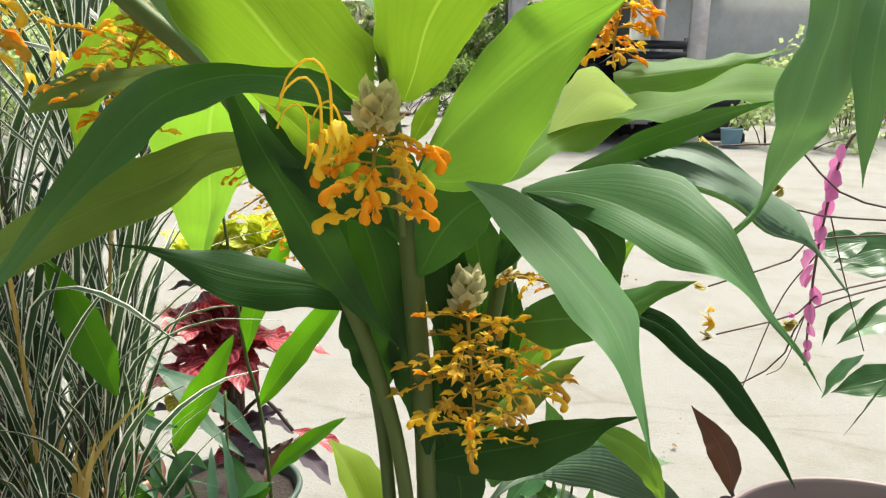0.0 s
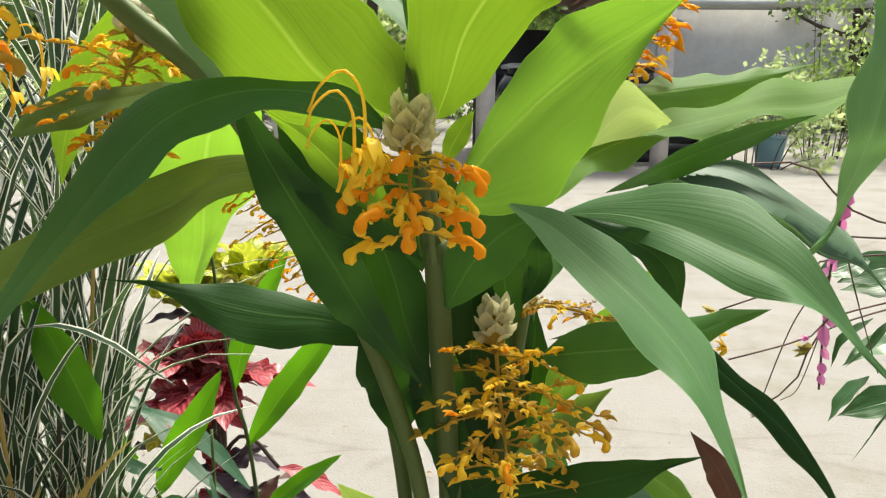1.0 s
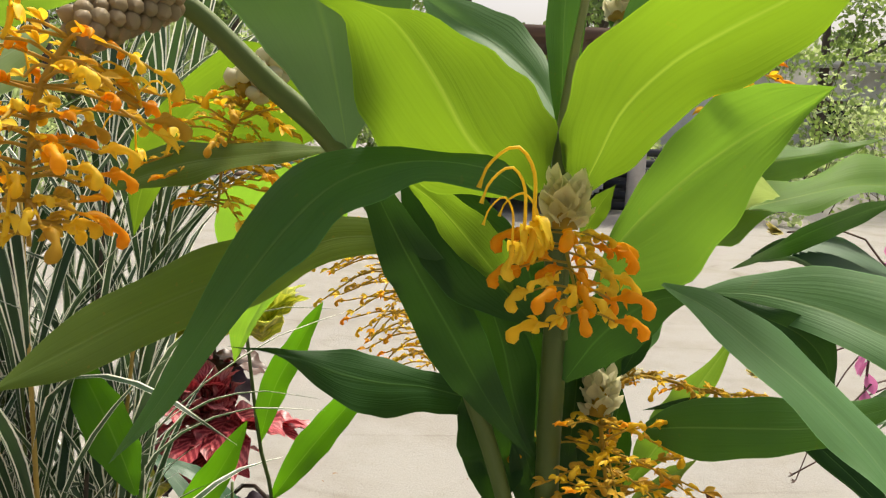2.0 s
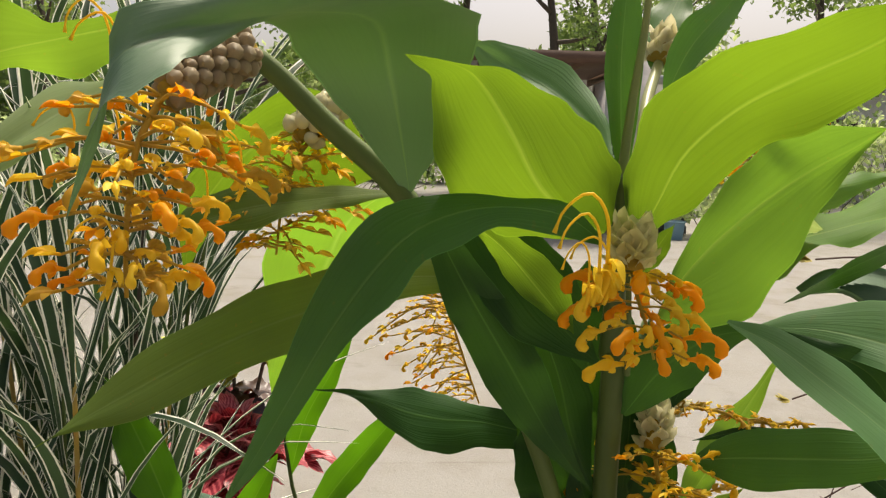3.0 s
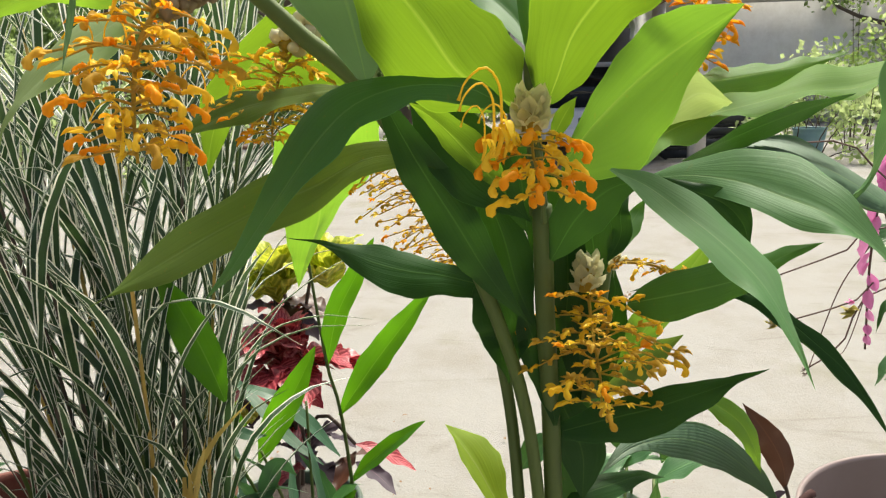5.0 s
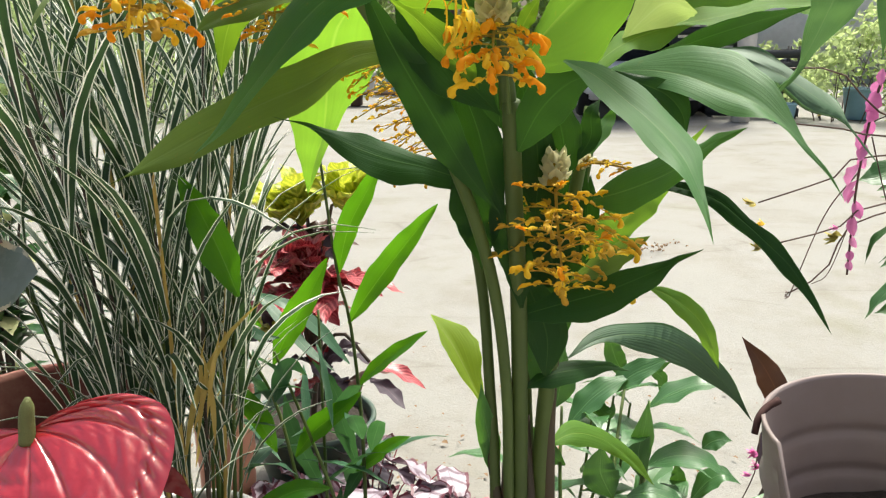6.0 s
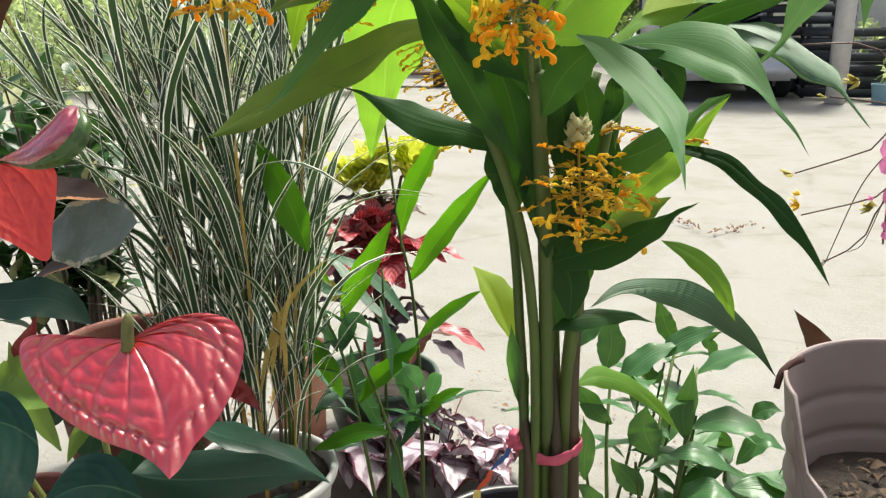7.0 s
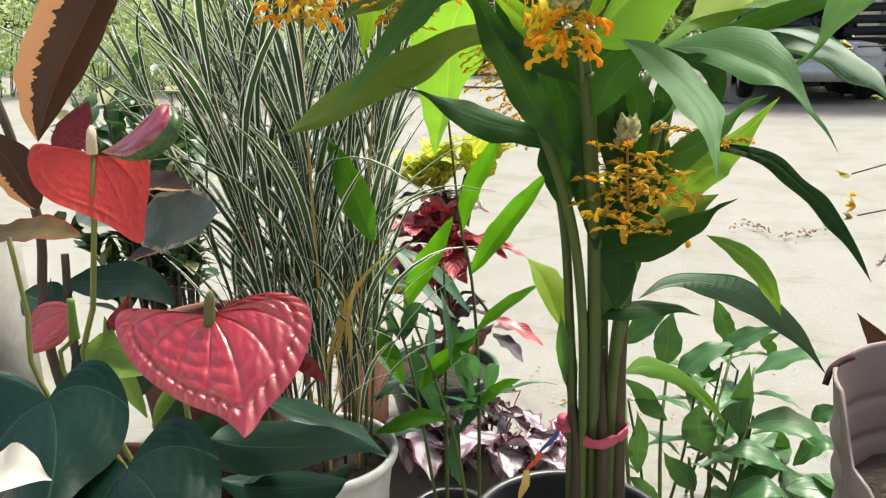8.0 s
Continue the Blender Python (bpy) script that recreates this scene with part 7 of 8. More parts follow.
GLASS_DARK = plain_material("car_glass", (0.01, 0.012, 0.014), (0.015, 0.018, 0.02), 5, 0.06, 0.0)


def leaf_cloud(clumps, leaves, size, seed, flat=0.7):
    """Many small leaves in uneven clumps: (centre, radius) pairs."""
    rng = np.random.RandomState(seed)
    V, F, U = [], [], []
    for c, r in clumps:
        for k in range(leaves):
            d = rng.normal(size=3)
            d /= np.linalg.norm(d)
            p = np.array(c) + d * r * rng.uniform(0.35, 1.0) * np.array((1, 1, flat))
            a = rng.normal(size=3)
            a /= np.linalg.norm(a)
            b = np.cross(a, rng.normal(size=3))
            b /= np.linalg.norm(b)
            l, w = size * rng.uniform(0.6, 1.3), size * 0.28 * rng.uniform(0.7, 1.3)
            n = len(V)
            V += [p, p + a * l * 0.45 + b * w, p + a * l, p + a * l * 0.45 - b * w]
            U += [(0, 0.5), (0.45, 1), (1, 0.5), (0.45, 0)]
            F.append((n, n + 1, n + 2, n + 3))
    return V, F, U


def tree(at, height, spread, seed, material=None, leaves=95, size=0.17, bare=0.30):
    rng = random.Random(seed)
    ob = thing("tree", at, "tall leafy tree with a slender brown trunk, far across the yard", "tree", group="trees behind the yard")
    x, y, z = at
    top = (x + rng.uniform(-0.5, 0.5), y + rng.uniform(-0.4, 0.4), z + height * 0.85)
    tr = [at, (x + rng.uniform(-0.2, 0.2), y, z + height * 0.4), top]
    tube("trunk", tr, 0.022 * height, 0.006 * height, BARK, ob, sides=10, steps=14)
    pos, way, length = spline(tr, 20)
    clumps, limbs = [], []
    for k in range(11):
        s = bare + (1 - bare) * rng.random()
        p = pos[int(s * 20)]
        a = rng.uniform(0, 6.283)
        l = spread * rng.uniform(0.45, 1.0) * (1.15 - 0.5 * s)
        e = p + np.array((math.cos(a) * l, math.sin(a) * l, l * rng.uniform(0.2, 0.8)))
        limbs.append(tube_data([p, (p + e) / 2 + np.array((0, 0, -0.1 * l)), e], 0.008 * height, 0.002 * height, sides=6, steps=6))
        for q in range(3):
            f = rng.uniform(0.5, 1.1)
            clumps.append((p + (e - p) * f + np.array([rng.uniform(-0.3, 0.3) for _ in range(3)]) * spread * 0.6, spread * rng.uniform(0.18, 0.34)))
    tagged(part("limb", mesh_from("limb", *joined(limbs)), BARK, ob), kind="stuff")
    tagged(part("crown", mesh_from("crown", *leaf_cloud(clumps, leaves, size, seed)), material or FAR_LEAF, ob), kind="stuff")
    return ob


def shrub(name, at, width, depth, height, seed, label, material=None, leaves=70, size=0.10, clump=16):
    rng = random.Random(seed)
    ob = thing(name, at, label, "shrub", group="shrubs behind the yard")
    clumps, twigs = [], []
    for k in range(clump):
        c = (at[0] + rng.uniform(-0.5, 0.5) * width, at[1] + rng.uniform(-0.5, 0.5) * depth, at[2] + height * rng.uniform(0.08, 0.88))
        clumps.append((c, height * rng.uniform(0.16, 0.28)))
        twigs.append(tube_data([(at[0] + (c[0] - at[0]) * 0.5, at[1] + (c[1] - at[1]) * 0.5, at[2]), ((at[0] + c[0] * 2) / 3, (at[1] + c[1] * 2) / 3, (at[2] + c[2]) / 2), c], 0.010, 0.004, sides=5, steps=5))
    tagged(part("brushwood", mesh_from("brushwood", *joined(twigs)), BARK, ob), kind="stuff")
    tagged(part("foliage", mesh_from("foliage", *leaf_cloud(clumps, leaves, size, seed)), material or FAR_LEAF, ob), kind="stuff")
    return ob


rng = random.Random(77)
for k, (x, y, h, sp) in enumerate(((-15, 19, 8, 2.6), (-11.5, 22, 9, 2.8), (-8.6, 18, 7, 2.4), (-6.2, 23, 9.5, 2.6), (-4.6, 17.5, 6.5, 2.0), (-2.4, 21, 9, 2.3), (0.8, 22, 9, 2.0), (2.6, 19.5, 8, 1.9), (4.4, 23, 9, 2.4), (9.5, 20, 7.5, 2.6), (12.5, 17, 7, 2.6), (16, 21, 8, 2.8), (-19, 15, 7.5, 2.8), (7.2, 25, 9, 2.5))):
    tree((x, y, -0.01), h, sp, 100 + k)
for k, (x, y, w, h) in enumerate(((-13, 14.5, 5, 1.7), (-9, 15.2, 5, 1.6), (-6.4, 13.2, 2.6, 1.3), (-2.2, 15.5, 5, 1.2), (3.9, 11.0, 1.7, 1.5), (5.6, 12.6, 2.4, 2.8), (8.4, 13.5, 4, 2.7), (12, 13, 5, 2.0), (6.6, 15.2, 4, 1.3))):
    shrub("shrub", (x, y, -0.01), w, 1.2, h, 200 + k, "bushy green shrub along the far edge of the yard", FAR_LIGHT if k % 2 == 0 else None, clump=int(8 + w * 4), leaves=90, size=0.11)


for k, (x, y, w, h) in enumerate(((-5.4, 9.6, 1.8, 1.5), (-7.4, 10.8, 2.6, 1.9), (-4.6, 11.4, 1.6, 1.2), (-9.5, 12, 3, 2.2), (-9.3, 10.4, 2.4, 2.0), (-8.2, 11.2, 2.4, 2.3), (-6.7, 11.8, 2.2, 2.0), (-10.8, 9.8, 2.4, 2.4))):
    shrub("shrub", (x, y, -0.01), w, 1.2, h, 240 + k, "light green leafy shrub beside the yard", FAR_LIGHT, clump=int(12 + w * 5), leaves=110, size=0.085)
for k in range(9):
    shrub("shrub", (-22 + k * 5.4, 26 + (k % 3), -0.01), 6.5, 2.0, 4.2 + (k * 1.7) % 1.6, 260 + k, "tall dense hedge far behind the yard", FAR_LIGHT if k % 3 == 0 else None, clump=42, leaves=120, size=0.30)


def carport():
    ob = thing("carport", (2.2, 12.4, 0.0), "low open timber carport with a dark brown eave and concrete posts", "carport")
    part("roof", box_bm(2.9, 3.4, 0.06, (1.45, 12.5, 2.44), 0.01), TIMBER, ob)
    part("fascia", box_bm(3.0, 0.05, 0.16, (1.45, 10.78, 2.40), 0.008), TIMBER, ob)
    # dark sheet stands in for the shade inside the open carport
    part("back_wall", box_bm(2.1, 0.08, 2.0, (1.25, 14.1, 1.0), 0.006), DARK_METAL, ob)
    for x, y in ((2.62, 10.6), (0.35, 10.95), (2.75, 13.95), (0.35, 13.95)):
        part("post", box_bm(0.20, 0.20, 2.40, (x, y, 1.2), 0.015), POST, ob)
    for k in range(4):
        part("rafter", box_bm(0.07, 3.3, 0.10, (0.35 + k * 0.75, 12.5, 2.35), 0.006), TIMBER, ob)


carport()


def crate(at, turn, n):
    ob = thing("slatted_crate", at, "stacked crate of dark weathered slats", "crate", group="crates under the carport")
    x, y, z = at
    m = pose(x, y, z, 0, 0, turn)
    for sx in (-0.55, 0.55):
        for sy in (-0.35, 0.35):
            bm = box_bm(0.05, 0.05, 0.16 * n, (sx, sy, 0.08 * n), 0.004)
            bmesh.ops.transform(bm, matrix=m, verts=bm.verts)
            part("upright", bm, DARK_METAL, ob)
    for k in range(n):
        for sy in (-0.39, 0.39):
            bm = box_bm(1.2, 0.022, 0.11, (0, sy, 0.085 + 0.155 * k), 0.004)
            bmesh.ops.transform(bm, matrix=m, verts=bm.verts)
            part("slat", bm, DARK_METAL, ob)
        for sx in (-0.59, 0.59):
            bm = box_bm(0.022, 0.78, 0.11, (sx, 0, 0.085 + 0.155 * k), 0.004)
            bmesh.ops.transform(bm, matrix=m, verts=bm.verts)
            part("slat", bm, DARK_METAL, ob)


crate((2.45, 12.3, 0.0), 6, 9)
crate((2.95, 11.6, 0.0), -5, 6)


def car(at, turn):
    """A small white car, nose towards the yard."""
    ob = thing("parked_car", at, "small white car parked under the carport", "car")
    m = pose(*at, 0, 0, turn)

    def shape(name, bm, mat, parent=ob):
        bmesh.ops.transform(bm, matrix=m, verts=bm.verts)
        return part(name, bm, mat, parent)
    body = box_bm(1.62, 3.7, 0.52, (0, 0, 0.52), 0.10)
    for v in body.verts:
        if v.co.y < -1.2 and v.co.z > 0.6:
            v.co.z -= 0.10 * (-1.2 - v.co.y)
    shape("body", body, CAR_PAINT)
    cab = box_bm(1.48, 2.1, 0.62, (0, 0.35, 1.05), 0.12)
    for v in cab.verts:
        if v.co.z > 1.1:
            v.co.y = 0.35 + (v.co.y - 0.35) * 0.68
            v.co.x *= 0.86
    shape("cabin", cab, GLASS_DARK)
    shape("roof", box_bm(1.22, 1.35, 0.07, (0, 0.36, 1.37), 0.03), CAR_PAINT)
    shape("bumper", box_bm(1.60, 0.14, 0.20, (0, -1.86, 0.40), 0.05), CAR_PAINT)
    shape("grille", box_bm(0.7, 0.03, 0.10, (0, -1.86, 0.60), 0.01), DARK_METAL)
    for s in (-1, 1):
        shape("headlight", box_bm(0.30, 0.06, 0.13, (s * 0.58, -1.83, 0.62), 0.02), PLASTER)
        for y in (-1.15, 1.2):
            v, f, u = lathe([(0.16, -0.09), (0.27, -0.09), (0.30, -0.05), (0.305, 0), (0.30, 0.05), (0.27, 0.09), (0.16, 0.09)], 28)
            w = m @ pose(s * 0.74, y, 0.30, 0, 90, 0)
            wheel = part("wheel", mesh_from("tyre", move((v, f, u), w)[0], f, u), RUBBER_TYRE, ob)
            v, f, u = lathe([(0.01, 0.07), (0.10, 0.06), (0.165, 0.085), (0.17, 0.0), (0.165, -0.085), (0.10, -0.06), (0.01, -0.07)], 24)
            part("rim", mesh_from("rim", move((v, f, u), w)[0], f, u), POST, wheel)
    return ob


car((1.30, 12.6, 0.0), 4)


def house():
    ob = thing("house", (7.5, 21.0, 0.0), "low white plastered house with a pale metal roof", "house")
    part("wall", box_bm(7.5, 4.5, 2.9, (7.8, 22.5, 1.45), 0.01), PLASTER, ob)
    roof = box_bm(8.3, 5.4, 0.16, (7.8, 22.4, 3.0), 0.02)
    part("roof", roof, PALE_ROOF, ob)
    w = part("window", box_bm(1.0, 0.06, 0.9, (10.2, 20.22, 1.7), 0.01), TIMBER, ob)
    part("pane", box_bm(0.84, 0.03, 0.74, (10.2, 20.18, 1.7), 0.004), GLASS_DARK, w)


house()

# low bench with buckets and pots
bench = thing("bench", (-3.0, 12.9, 0.0), "low weathered plank bench at the edge of the yard", "bench")
part("plank", box_bm(3.4, 0.40, 0.05, (-3.0, 12.9, 0.20), 0.006), TIMBER, bench)
for x in (-4.4, -3.0, -1.6):
    part("foot", box_bm(0.14, 0.34, 0.185, (x, 12.9, 0.0825), 0.006), TIMBER, bench)
BLUE_PLASTIC = plain_material("blue_plastic", (0.16, 0.30, 0.36), (0.24, 0.40, 0.46), 20, 0.5)
pot("bucket", (-2.86, 12.85, 0.225), 0.20, 0.16, 0.32, WHITE_POT, "white plastic bucket on the bench", 0.05, category="bucket")
pot("bucket", (-2.35, 12.9, 0.225), 0.15, 0.13, 0.28, BLUE_PLASTIC, "blue-grey plastic bucket on the bench", 0.05, category="bucket")
pot("bucket", (-3.55, 12.9, 0.225), 0.16, 0.13, 0.22, DARK_METAL, "dark pot on the bench", 0.05, category="bucket")
pot("flower_pot", (4.3, 11.2, 0.0), 0.22, 0.16, 0.42, BLUE_PLASTIC, "blue-grey pot beside the shrubs", 0.05)
pot("flower_pot", (3.15, 10.55, 0.0), 0.14, 0.11, 0.26, BLUE_PLASTIC, "pale blue pot at the foot of the post", 0.05)

# ---- trailing vine with pink flowers and yellow buds ----
TWIG = plain_material("brown_twig", (0.06, 0.03, 0.02), (0.11, 0.06, 0.04), 80, 0.6)
PINK = petal_material("pink_petal", (0.70, 0.20, 0.46), (0.78, 0.32, 0.56), (0.6, 0.12, 0.36))
YELLOW = petal_material("yellow_petal", (0.80, 0.55, 0.03), (0.85, 0.66, 0.10), (0.7, 0.4, 0.02))
BUDGREEN = petal_material("green_bud", (0.35, 0.34, 0.08), (0.48, 0.42, 0.12), (0.3, 0.2, 0.06))
vine = thing("flowering_vine", (0.86, 1.05, 0.0), "wiry vine with a hanging string of pink flowers and yellow buds", "plant")
HUB = (0.84, 1.02, 0.92)
tube("stem", [(0.86, 1.05, 0.0), (0.85, 1.04, 0.5), HUB, (0.80, 1.0, 1.12)], 0.007, 0.004, TWIG, vine, sides=8, steps=14)


def twig(pts, r=0.0016):
    tube("twig", pts, r, r * 0.7, TWIG, vine, sides=6, steps=16)


def bud_tip(at, material, size=0.010, n=6, seed=1, name="bud"):
    """A loose cluster of pointed scales at a twig's end."""
    rng = random.Random(seed)
    at = np.array(at)
    pieces = []
    for k in range(n):
        d = unit((-1 + rng.uniform(-0.6, 0.6), rng.uniform(-0.9, 0.9), rng.uniform(-0.7, 0.8)))
        pieces.append(blade([at, at + d * size * 0.6, at + d * size * rng.uniform(1.1, 1.7)], unit(np.cross(d, (0.1, 0.3, 1))) * size * 0.4, nu=6, nv=3, cup=0.5, fold=0, tip=0.8, seed=k))
    part(name, mesh_from(name, *joined(pieces)), material, vine)


twig([HUB, (0.488, 0.960, 0.957), (0.380, 0.930, 1.025), (0.285, 0.900, 1.029)])
twig([HUB, (0.460, 0.950, 0.942), (0.389, 0.930, 0.954), (0.331, 0.920, 0.960)])
twig([HUB, (0.459, 0.980, 0.912), (0.411, 0.980, 0.883), (0.311, 0.980, 0.844)])
twig([HUB, (0.469, 0.980, 0.844), (0.418, 0.970, 0.814), (0.324, 0.970, 0.784)])
twig([HUB, (0.470, 1.000, 0.823), (0.432, 1.000, 0.763), (0.400, 1.000, 0.724), (0.373, 1.000, 0.707)])
twig([(0.475, 0.970, 1.049), (0.455, 0.970, 1.031), (0.442, 0.970, 0.973), (0.439, 0.980, 0.868), (0.442, 0.980, 0.743)], 0.002)
twig([(0.440, 0.980, 0.891), (0.402, 0.980, 0.828), (0.367, 0.980, 0.708)], 0.0010)
twig([(0.439, 0.980, 0.828), (0.417, 0.980, 0.746), (0.396, 0.980, 0.728)], 0.0008)
twig([(0.450, 0.980, 0.938), (0.481, 0.990, 0.858), (0.523, 1.000, 0.758)], 0.0010)
for k, (at, mat, size) in enumerate((((0.279, 0.900, 1.029), BUDGREEN, 0.013), ((0.326, 0.920, 0.961), BUDGREEN, 0.008), ((0.307, 0.980, 0.844), BUDGREEN, 0.012), ((0.359, 0.900, 0.984), BUDGREEN, 0.014), ((0.318, 0.970, 0.782), BUDGREEN, 0.010), ((0.320, 0.970, 0.801), YELLOW, 0.012), ((0.321, 0.970, 0.816), YELLOW, 0.009), ((0.419, 0.970, 0.802), BUDGREEN, 0.016), ((0.418, 0.970, 0.814), PINK, 0.008), ((0.367, 0.980, 0.708), TWIG, 0.005), ((0.373, 1.000, 0.707), TWIG, 0.005))):
    bud_tip(at, mat, size, 7, k)
rng = random.Random(9)
pp, pw, pl = spline([(0.448, 0.970, 1.028), (0.442, 0.970, 0.973), (0.439, 0.980, 0.868), (0.442, 0.980, 0.743)], 40)
for k in range(17):
    s = k / 17
    p = pp[int(s * 40)]
    d = unit((rng.uniform(-0.7, 0.5), rng.uniform(-0.8, 0.3), -1.2))
    l = (0.030 if s < 0.75 else 0.018) * rng.uniform(0.7, 1.2)
    sd = unit(np.cross(d, (rng.uniform(-1, 1), 1, 0.2))) * l * rng.uniform(0.25, 0.42)
    part("petal", mesh_from("petal", *blade([p, p + d * l * 0.4, p + d * l], sd, wide=0.5, fold=0.6, wave=0.15, nu=8, nv=4, tip=0.7, seed=k)), PINK, vine)
for k, at in enumerate(((0.410, 1.200, 0.341), (0.422, 1.200, 0.313), (0.415, 1.200, 0.339), (0.410, 1.200, 0.293))):
    bud_tip(at, PINK, 0.012, 7, 40 + k, "petal")
twig([(0.417, 1.200, 0.374), (0.416, 1.200, 0.328), (0.407, 1.200, 0.269), (0.36, 1.3, 0.0)], 0.0012)

# leaves at the side of the vine
edge_plant = thing("leafy_plant", (0.78, 1.30, 0.0), "green bushy plant with drooping pointed leaves", "plant")
tube("stem", [(0.78, 1.30, 0.0), (0.76, 1.28, 0.4), (0.72, 1.25, 0.85)], 0.008, 0.004, BARK, edge_plant, sides=8, steps=10)
for pts, side, mat in (([(0.659, 1.200, 0.842), (0.625, 1.200, 0.849), (0.593, 1.200, 0.840), (0.557, 1.200, 0.825)], (0.0, 0.02, 0.022), YOUNG),
                       ([(0.671, 1.200, 0.816), (0.637, 1.200, 0.823), (0.604, 1.200, 0.818), (0.563, 1.200, 0.814)], (0.0, 0.02, 0.014), YOUNG),
                       ([(0.684, 1.220, 0.737), (0.644, 1.220, 0.722), (0.602, 1.200, 0.713), (0.579, 1.200, 0.694)], (0.0, 0.02, 0.008), YOUNG),
                       ([(0.695, 1.200, 0.661), (0.663, 1.200, 0.641), (0.630, 1.200, 0.630), (0.581, 1.200, 0.613)], (0.0, 0.02, 0.02), YOUNG),
                       ([(0.657, 1.150, 0.689), (0.631, 1.150, 0.642), (0.605, 1.150, 0.595), (0.584, 1.150, 0.561)], (0.014, 0.01, 0.012), LEAF_DARK),
                       ([(0.623, 1.100, 0.809), (0.587, 1.100, 0.791), (0.561, 1.100, 0.756), (0.532, 1.100, 0.728)], (0.004, 0.01, 0.006), LEAF_DARK),
                       ([(0.601, 1.200, 0.860), (0.574, 1.200, 0.855), (0.550, 1.200, 0.846), (0.524, 1.200, 0.841)], (0.0, 0.02, 0.018), YOUNG),
                       ([(0.563, 1.100, 0.800), (0.539, 1.100, 0.782), (0.522, 1.100, 0.764), (0.513, 1.100, 0.727)], (0.01, 0.01, 0.01), LEAF_DARK),
                       ([(0.622, 1.200, 0.678), (0.602, 1.200, 0.658), (0.586, 1.200, 0.638), (0.567, 1.200, 0.602)], (0.01, 0.02, 0.012), YOUNG)):
    leaf(edge_plant, mat, pts, side, wide=0.45, fold=0.2, nu=14, nv=6)

# ---- dark glossy shrub behind the anthurium ----
GLOSSY = blade_material("glossy_leaf", (0.012, 0.045, 0.016), (0.035, 0.10, 0.03), (0.06, 0.16, 0.02), (0.08, 0.15, 0.05), share=0.25, rough=0.3, veins=7, slant=0.9)
# pale leaf colour paints the bright gaps and backlight within the shrub
BACKLIT_LEAF = blade_material("backlit_leaf", (0.42, 0.45, 0.20), (0.60, 0.60, 0.34), (0.62, 0.66, 0.30), (0.5, 0.5, 0.25), share=0.4, rough=0.4)
bush = thing("glossy_shrub", (-1.16, 1.30, 0.0), "shrub with small glossy dark green leaves", "shrub")
rng = random.Random(31)
for k in range(42):
    e = np.array((rng.uniform(-1.44, -0.96), 1.30 + rng.uniform(-0.14, 0.2), rng.uniform(0.45, 0.8) if k % 3 == 0 else rng.uniform(0.78, 1.0)))
    f = np.array((-1.16 + rng.uniform(-0.06, 0.06), 1.30 + rng.uniform(-0.04, 0.04), 0.0))
    br = [f, f * 0.45 + e * 0.55 + np.array((0, 0, 0.20)), e]
    tube("branch", br, 0.006, 0.002, BARK, bush, sides=6, steps=8)
    bp, bw, bl = spline(br, 20)
    for j in range(15):
        s = 0.55 + 0.45 * j / 14
        p = bp[int(s * 20)]
        d = unit((rng.uniform(-1, 1), rng.uniform(-1, 1), rng.uniform(-0.2, 0.9)))
        l = rng.uniform(0.06, 0.10)
        side = unit(np.cross(d, (rng.uniform(-0.3, 0.3), rng.uniform(-0.3, 0.3), 1))) * l * 0.24
        leaf(bush, GLOSSY if rng.random() < 0.88 else BACKLIT_LEAF, [p, p + d * l * 0.5 + np.array((0, 0, 0.006)), p + d * l], side, wide=0.45, fold=0.2, nu=8, nv=4, wave=0.04)

# ---- dry stalks beside the striped clump ----
for k, (pts, w) in enumerate((([(-0.537, 1.000, 0.422), (-0.533, 1.000, 0.514), (-0.529, 1.000, 0.598), (-0.519, 1.000, 0.670)], 0.0045), ([(-0.530, 1.020, 0.485), (-0.521, 1.020, 0.550), (-0.507, 1.020, 0.603), (-0.494, 1.020, 0.645)], 0.005), ([(-0.563, 1.000, 0.358), (-0.545, 1.000, 0.427), (-0.528, 1.000, 0.472), (-0.499, 1.000, 0.517)], 0.004), ([(-0.580, 1.000, 0.490), (-0.571, 1.000, 0.533), (-0.571, 1.000, 0.596), (-0.576, 1.000, 0.657)], 0.004))):
    leaf(striped, DRY, pts, (w, 0.002, 0.001), wide=0.5, nu=10, nv=4, wave=0.1)

# yellowed leaves in front of the clump
leaf(striped, DRY, [(-0.489, 0.860, 0.483), (-0.475, 0.860, 0.555), (-0.472, 0.860, 0.616), (-0.460, 0.860, 0.659)], (0.003, 0.002, 0.001), wide=0.5, nu=10, nv=4, wave=0.1)
leaf(striped, DRY, [(-0.469, 0.860, 0.529), (-0.458, 0.860, 0.591), (-0.446, 0.860, 0.638), (-0.438, 0.860, 0.669)], (0.0036, 0.002, 0.001), wide=0.5, nu=10, nv=4, wave=0.1)
leaf(striped, DRY, [(-0.494, 0.860, 0.501), (-0.471, 0.860, 0.564), (-0.465, 0.860, 0.608), (-0.472, 0.860, 0.642)], (0.0035, 0.002, 0.001), wide=0.5, nu=10, nv=4, wave=0.1)
leaf(striped, DRY, [(-0.460, 0.860, 0.484), (-0.459, 0.860, 0.547), (-0.461, 0.860, 0.582), (-0.453, 0.860, 0.617)], (0.0035, 0.002, 0.001), wide=0.5, nu=10, nv=4, wave=0.1)

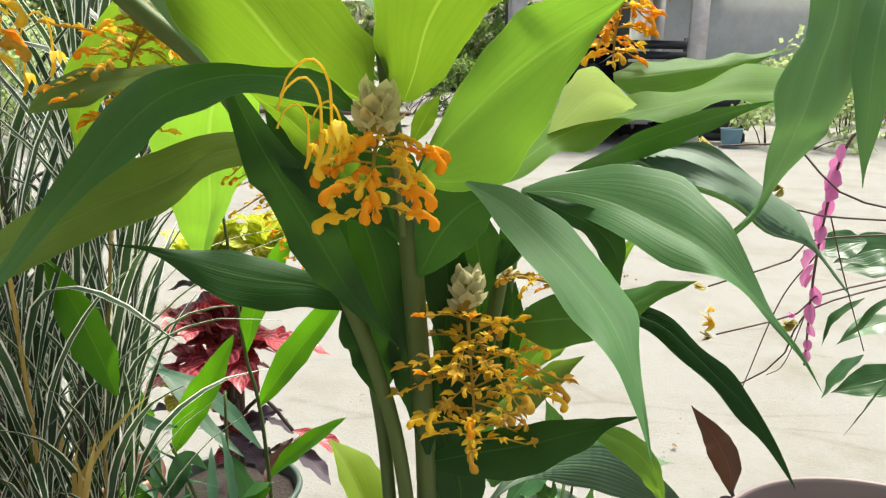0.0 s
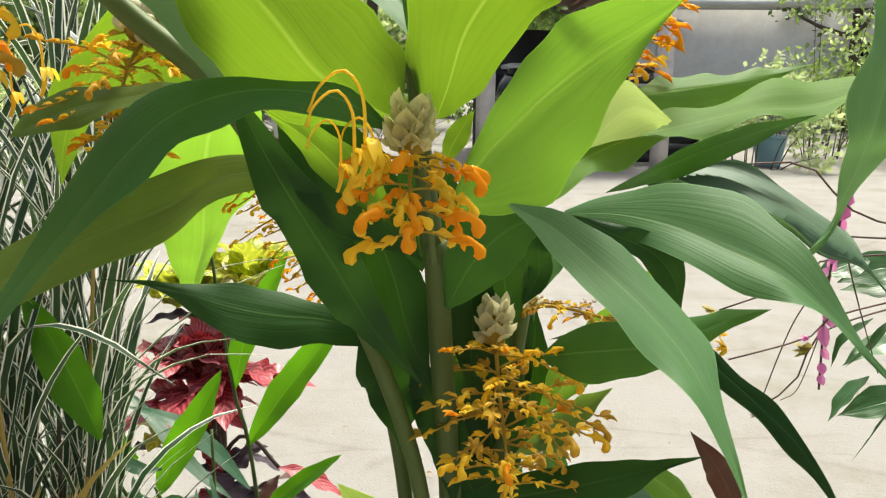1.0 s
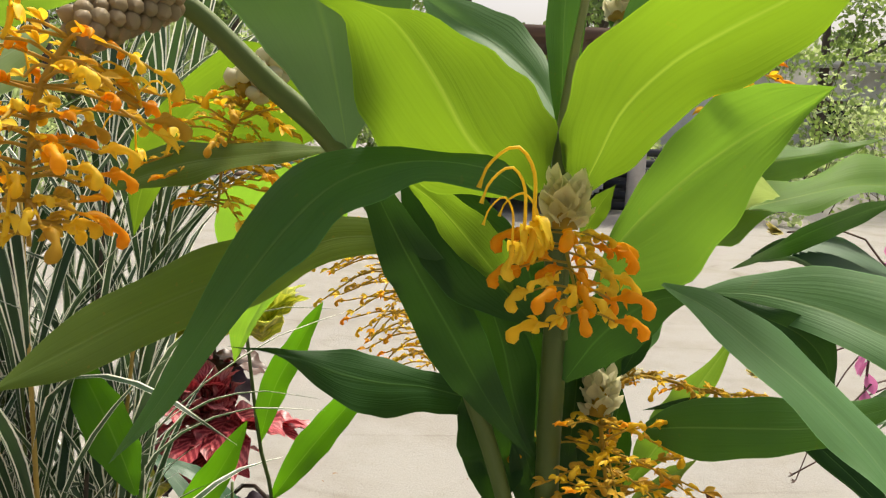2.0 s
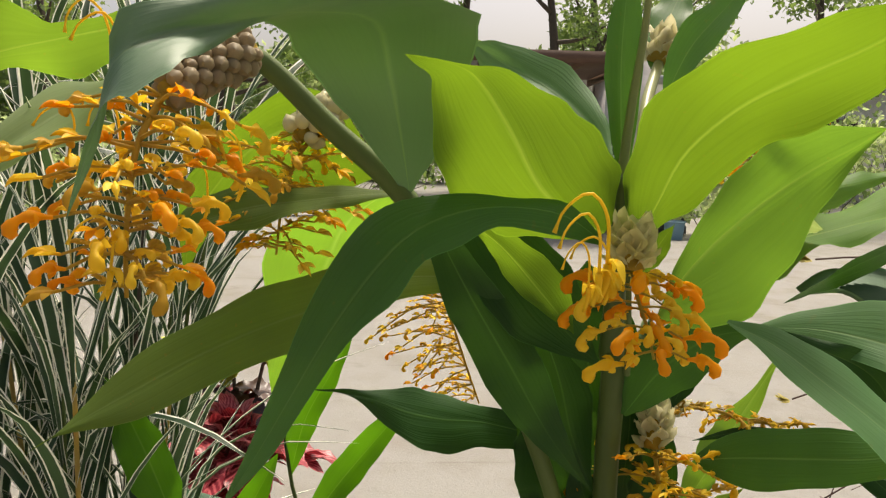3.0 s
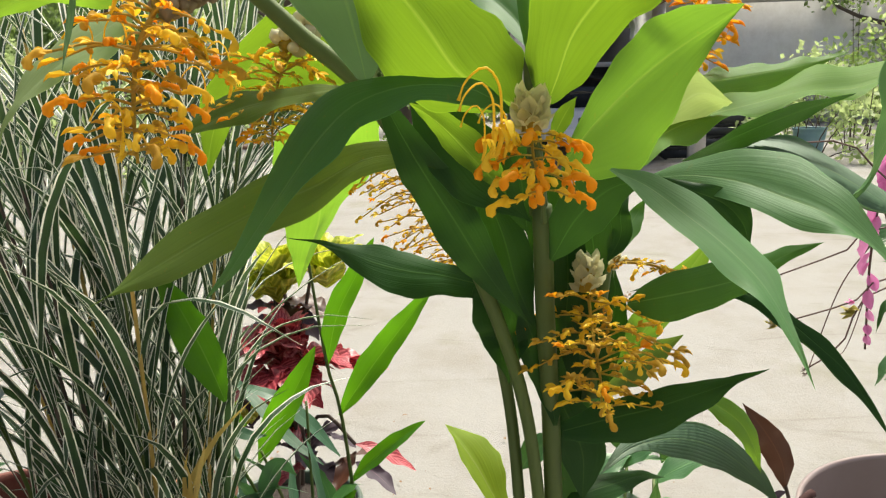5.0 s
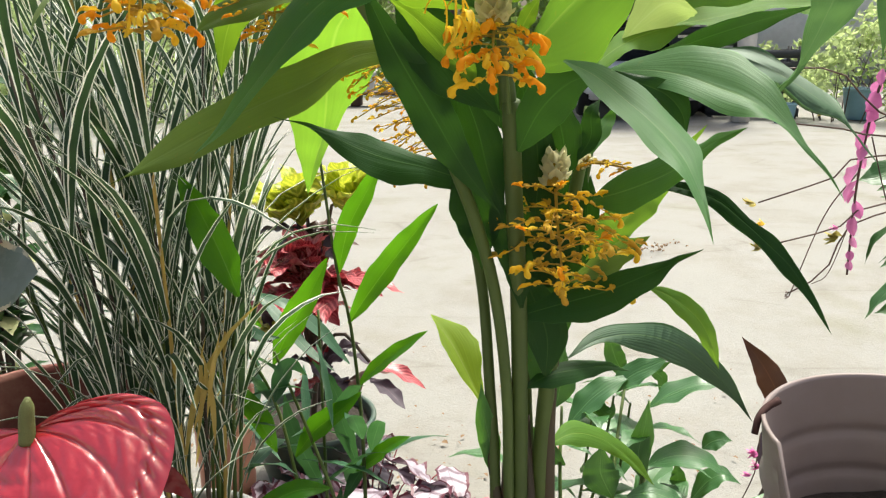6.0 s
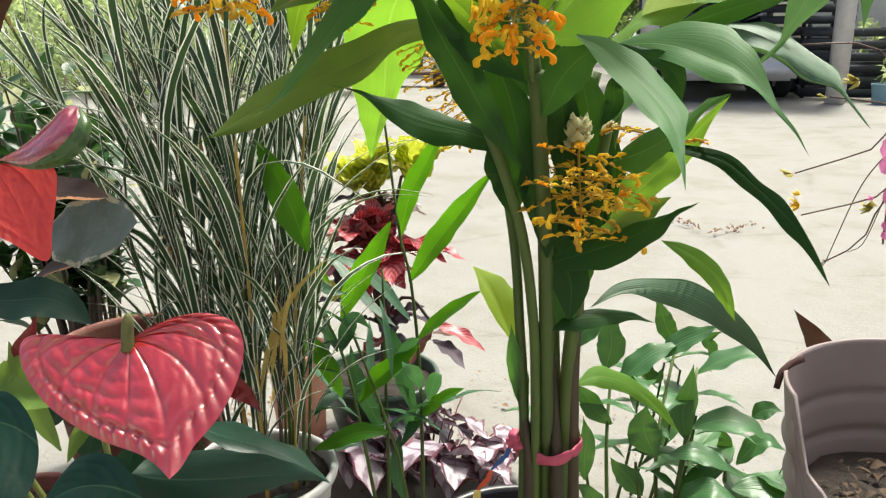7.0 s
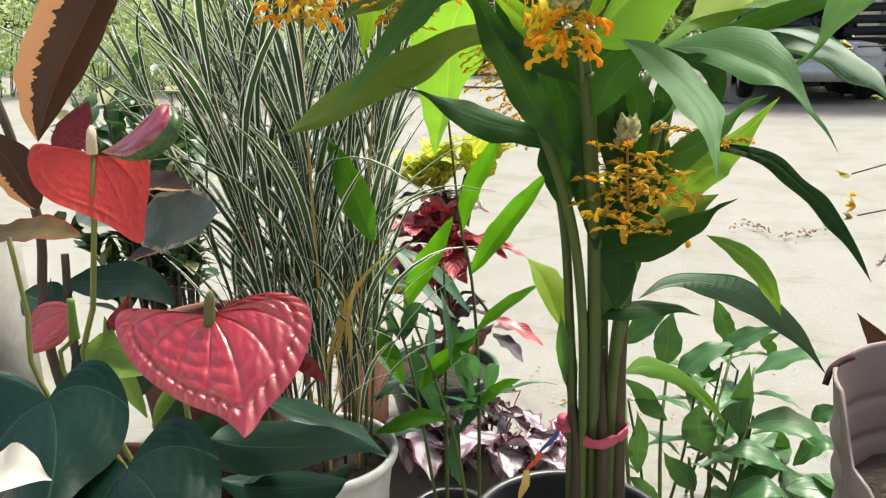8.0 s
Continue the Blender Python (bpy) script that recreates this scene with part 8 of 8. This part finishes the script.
# ---- small things on the ground ----
pillar = part("pillar", box_bm(0.12, 0.12, 0.50, (-1.125, 0.72, LEDGE_Z + 0.25), 0.006), CONCRETE)
tagged(pillar, "rough grey concrete pillar on the ledge", "pillar", kind="structure")
LITTER = plain_material("dry_litter", (0.16, 0.09, 0.045), (0.28, 0.18, 0.09), 60, 0.9, 0.3, 0.002, per="island")
lit = []
rng = random.Random(14)
for k in range(420):
    x, y = rng.uniform(-1.1, 0.7), 1.25 + abs(rng.gauss(0, 0.45))
    p = np.array((x, y, 0.006))
    a = rng.uniform(0, 6.283)
    d = np.array((math.cos(a), math.sin(a), 0.05))
    l = rng.uniform(0.005, 0.022)
    lit.append(blade([p, p + d * l * 0.5 + np.array((0, 0, 0.003)), p + d * l], np.array((-d[1], d[0], 0.1)) * l * rng.uniform(0.08, 0.4), nu=3, nv=2, fold=0.3, wave=0.2, seed=k))
# crumbs along a shallow crack in the sand
for k in range(70):
    f = rng.random()
    p = np.array((0.28 + 0.53 * f, 3.93 + 0.02 * f + 0.10 * math.sin(9 * f) + rng.gauss(0, 0.05), 0.008))
    a = rng.uniform(0, 6.283)
    d = np.array((math.cos(a), math.sin(a), 0.3))
    l = rng.uniform(0.008, 0.024)
    lit.append(blade([p, p + d * l * 0.5 + np.array((0, 0, 0.012)), p + d * l], np.array((-d[1], d[0], 0.3)) * l * 0.45, nu=3, nv=2, fold=-0.5, wave=0.3, seed=k))
litter = part("leaf_litter", mesh_from("leaf_litter", *joined(lit)), LITTER)
tagged(litter, "scattered dry brown leaf bits and twigs on the sand", "litter", kind="stuff")

# ---- more of the young gingers ----
rng = random.Random(52)
for k in range(12):
    foot = np.array((rng.uniform(-0.02, 0.42), rng.uniform(1.08, 1.42), 0.0))
    head = foot + np.array((rng.uniform(-0.06, 0.06), rng.uniform(-0.03, 0.03), rng.uniform(0.16, 0.34)))
    tube("stem", [foot, (foot + head) / 2 + np.array((0.006, 0, 0)), head], 0.004, 0.0025, STEM, young, sides=7, steps=8)
    for j in range(4):
        s = 0.45 + 0.18 * j
        p = foot + (head - foot) * min(s, 1.0)
        a = j * 2.6 + rng.uniform(-0.5, 0.5) + k
        out = np.array((math.cos(a), math.sin(a), 0))
        d = unit(out + np.array((0, 0, rng.uniform(0.3, 1.0))))
        l = rng.uniform(0.11, 0.17)
        leaf(young, YOUNG, [p, p + d * l * 0.4, p + d * l * 0.75 + out * 0.01 - np.array((0, 0, 0.012)), p + d * l + out * 0.02 - np.array((0, 0, 0.04))], unit(np.cross(d, (0.1, 0.2, 1))) * l * rng.uniform(0.15, 0.2), wide=0.45, fold=0.2, nu=14, nv=6)

# ---- more leaves low on the canes ----
rng = random.Random(64)
for k in range(26):
    p = np.array((rng.uniform(-0.52, -0.28), rng.uniform(1.00, 1.14), rng.uniform(0.22, 0.50)))
    a = rng.uniform(0, 6.283)
    out = np.array((math.cos(a), 0.6 * math.sin(a), 0))
    d = unit(out + np.array((0, 0, rng.uniform(0.1, 1.3))))
    l = rng.uniform(0.11, 0.18)
    leaf(cane, CANE_DULL, [p, p + d * l * 0.4, p + d * l * 0.75 - np.array((0, 0, 0.008)), p + d * l + out * 0.01 - np.array((0, 0, 0.03))], unit(np.cross(d, (0.1, 0.4, 1))) * rng.uniform(0.011, 0.017), wide=0.42, fold=0.2, nu=12, nv=4, tip=0.95)

# ---- dry bits on the soil of the broken pot ----
POT_LITTER = plain_material('pot_bits', (0.05, 0.03, 0.018), (0.12, 0.08, 0.045), 60, 0.9, 0.3, 0.002, per='island')
rng = random.Random(71)
bits = []
for k in range(120):
    a, r = rng.uniform(0, 6.283), 0.125 * math.sqrt(rng.random())
    p = np.array((0.465 + r * math.cos(a), 0.735 + r * math.sin(a), LEDGE_Z + 0.243))
    b = rng.uniform(0, 6.283)
    d = np.array((math.cos(b), math.sin(b), rng.uniform(-0.1, 0.25)))
    l = rng.uniform(0.008, 0.028)
    bits.append(blade([p, p + d * l * 0.5 + np.array((0, 0, 0.004)), p + d * l], np.array((-d[1], d[0], 0.2)) * l * rng.uniform(0.06, 0.3), nu=4, nv=2, fold=0.4, wave=0.2, seed=k))
tagged(part("pot_litter", mesh_from("pot_litter", *joined(bits)), POT_LITTER), "dry leaf bits and twigs on dark pot soil", "litter", kind="stuff")
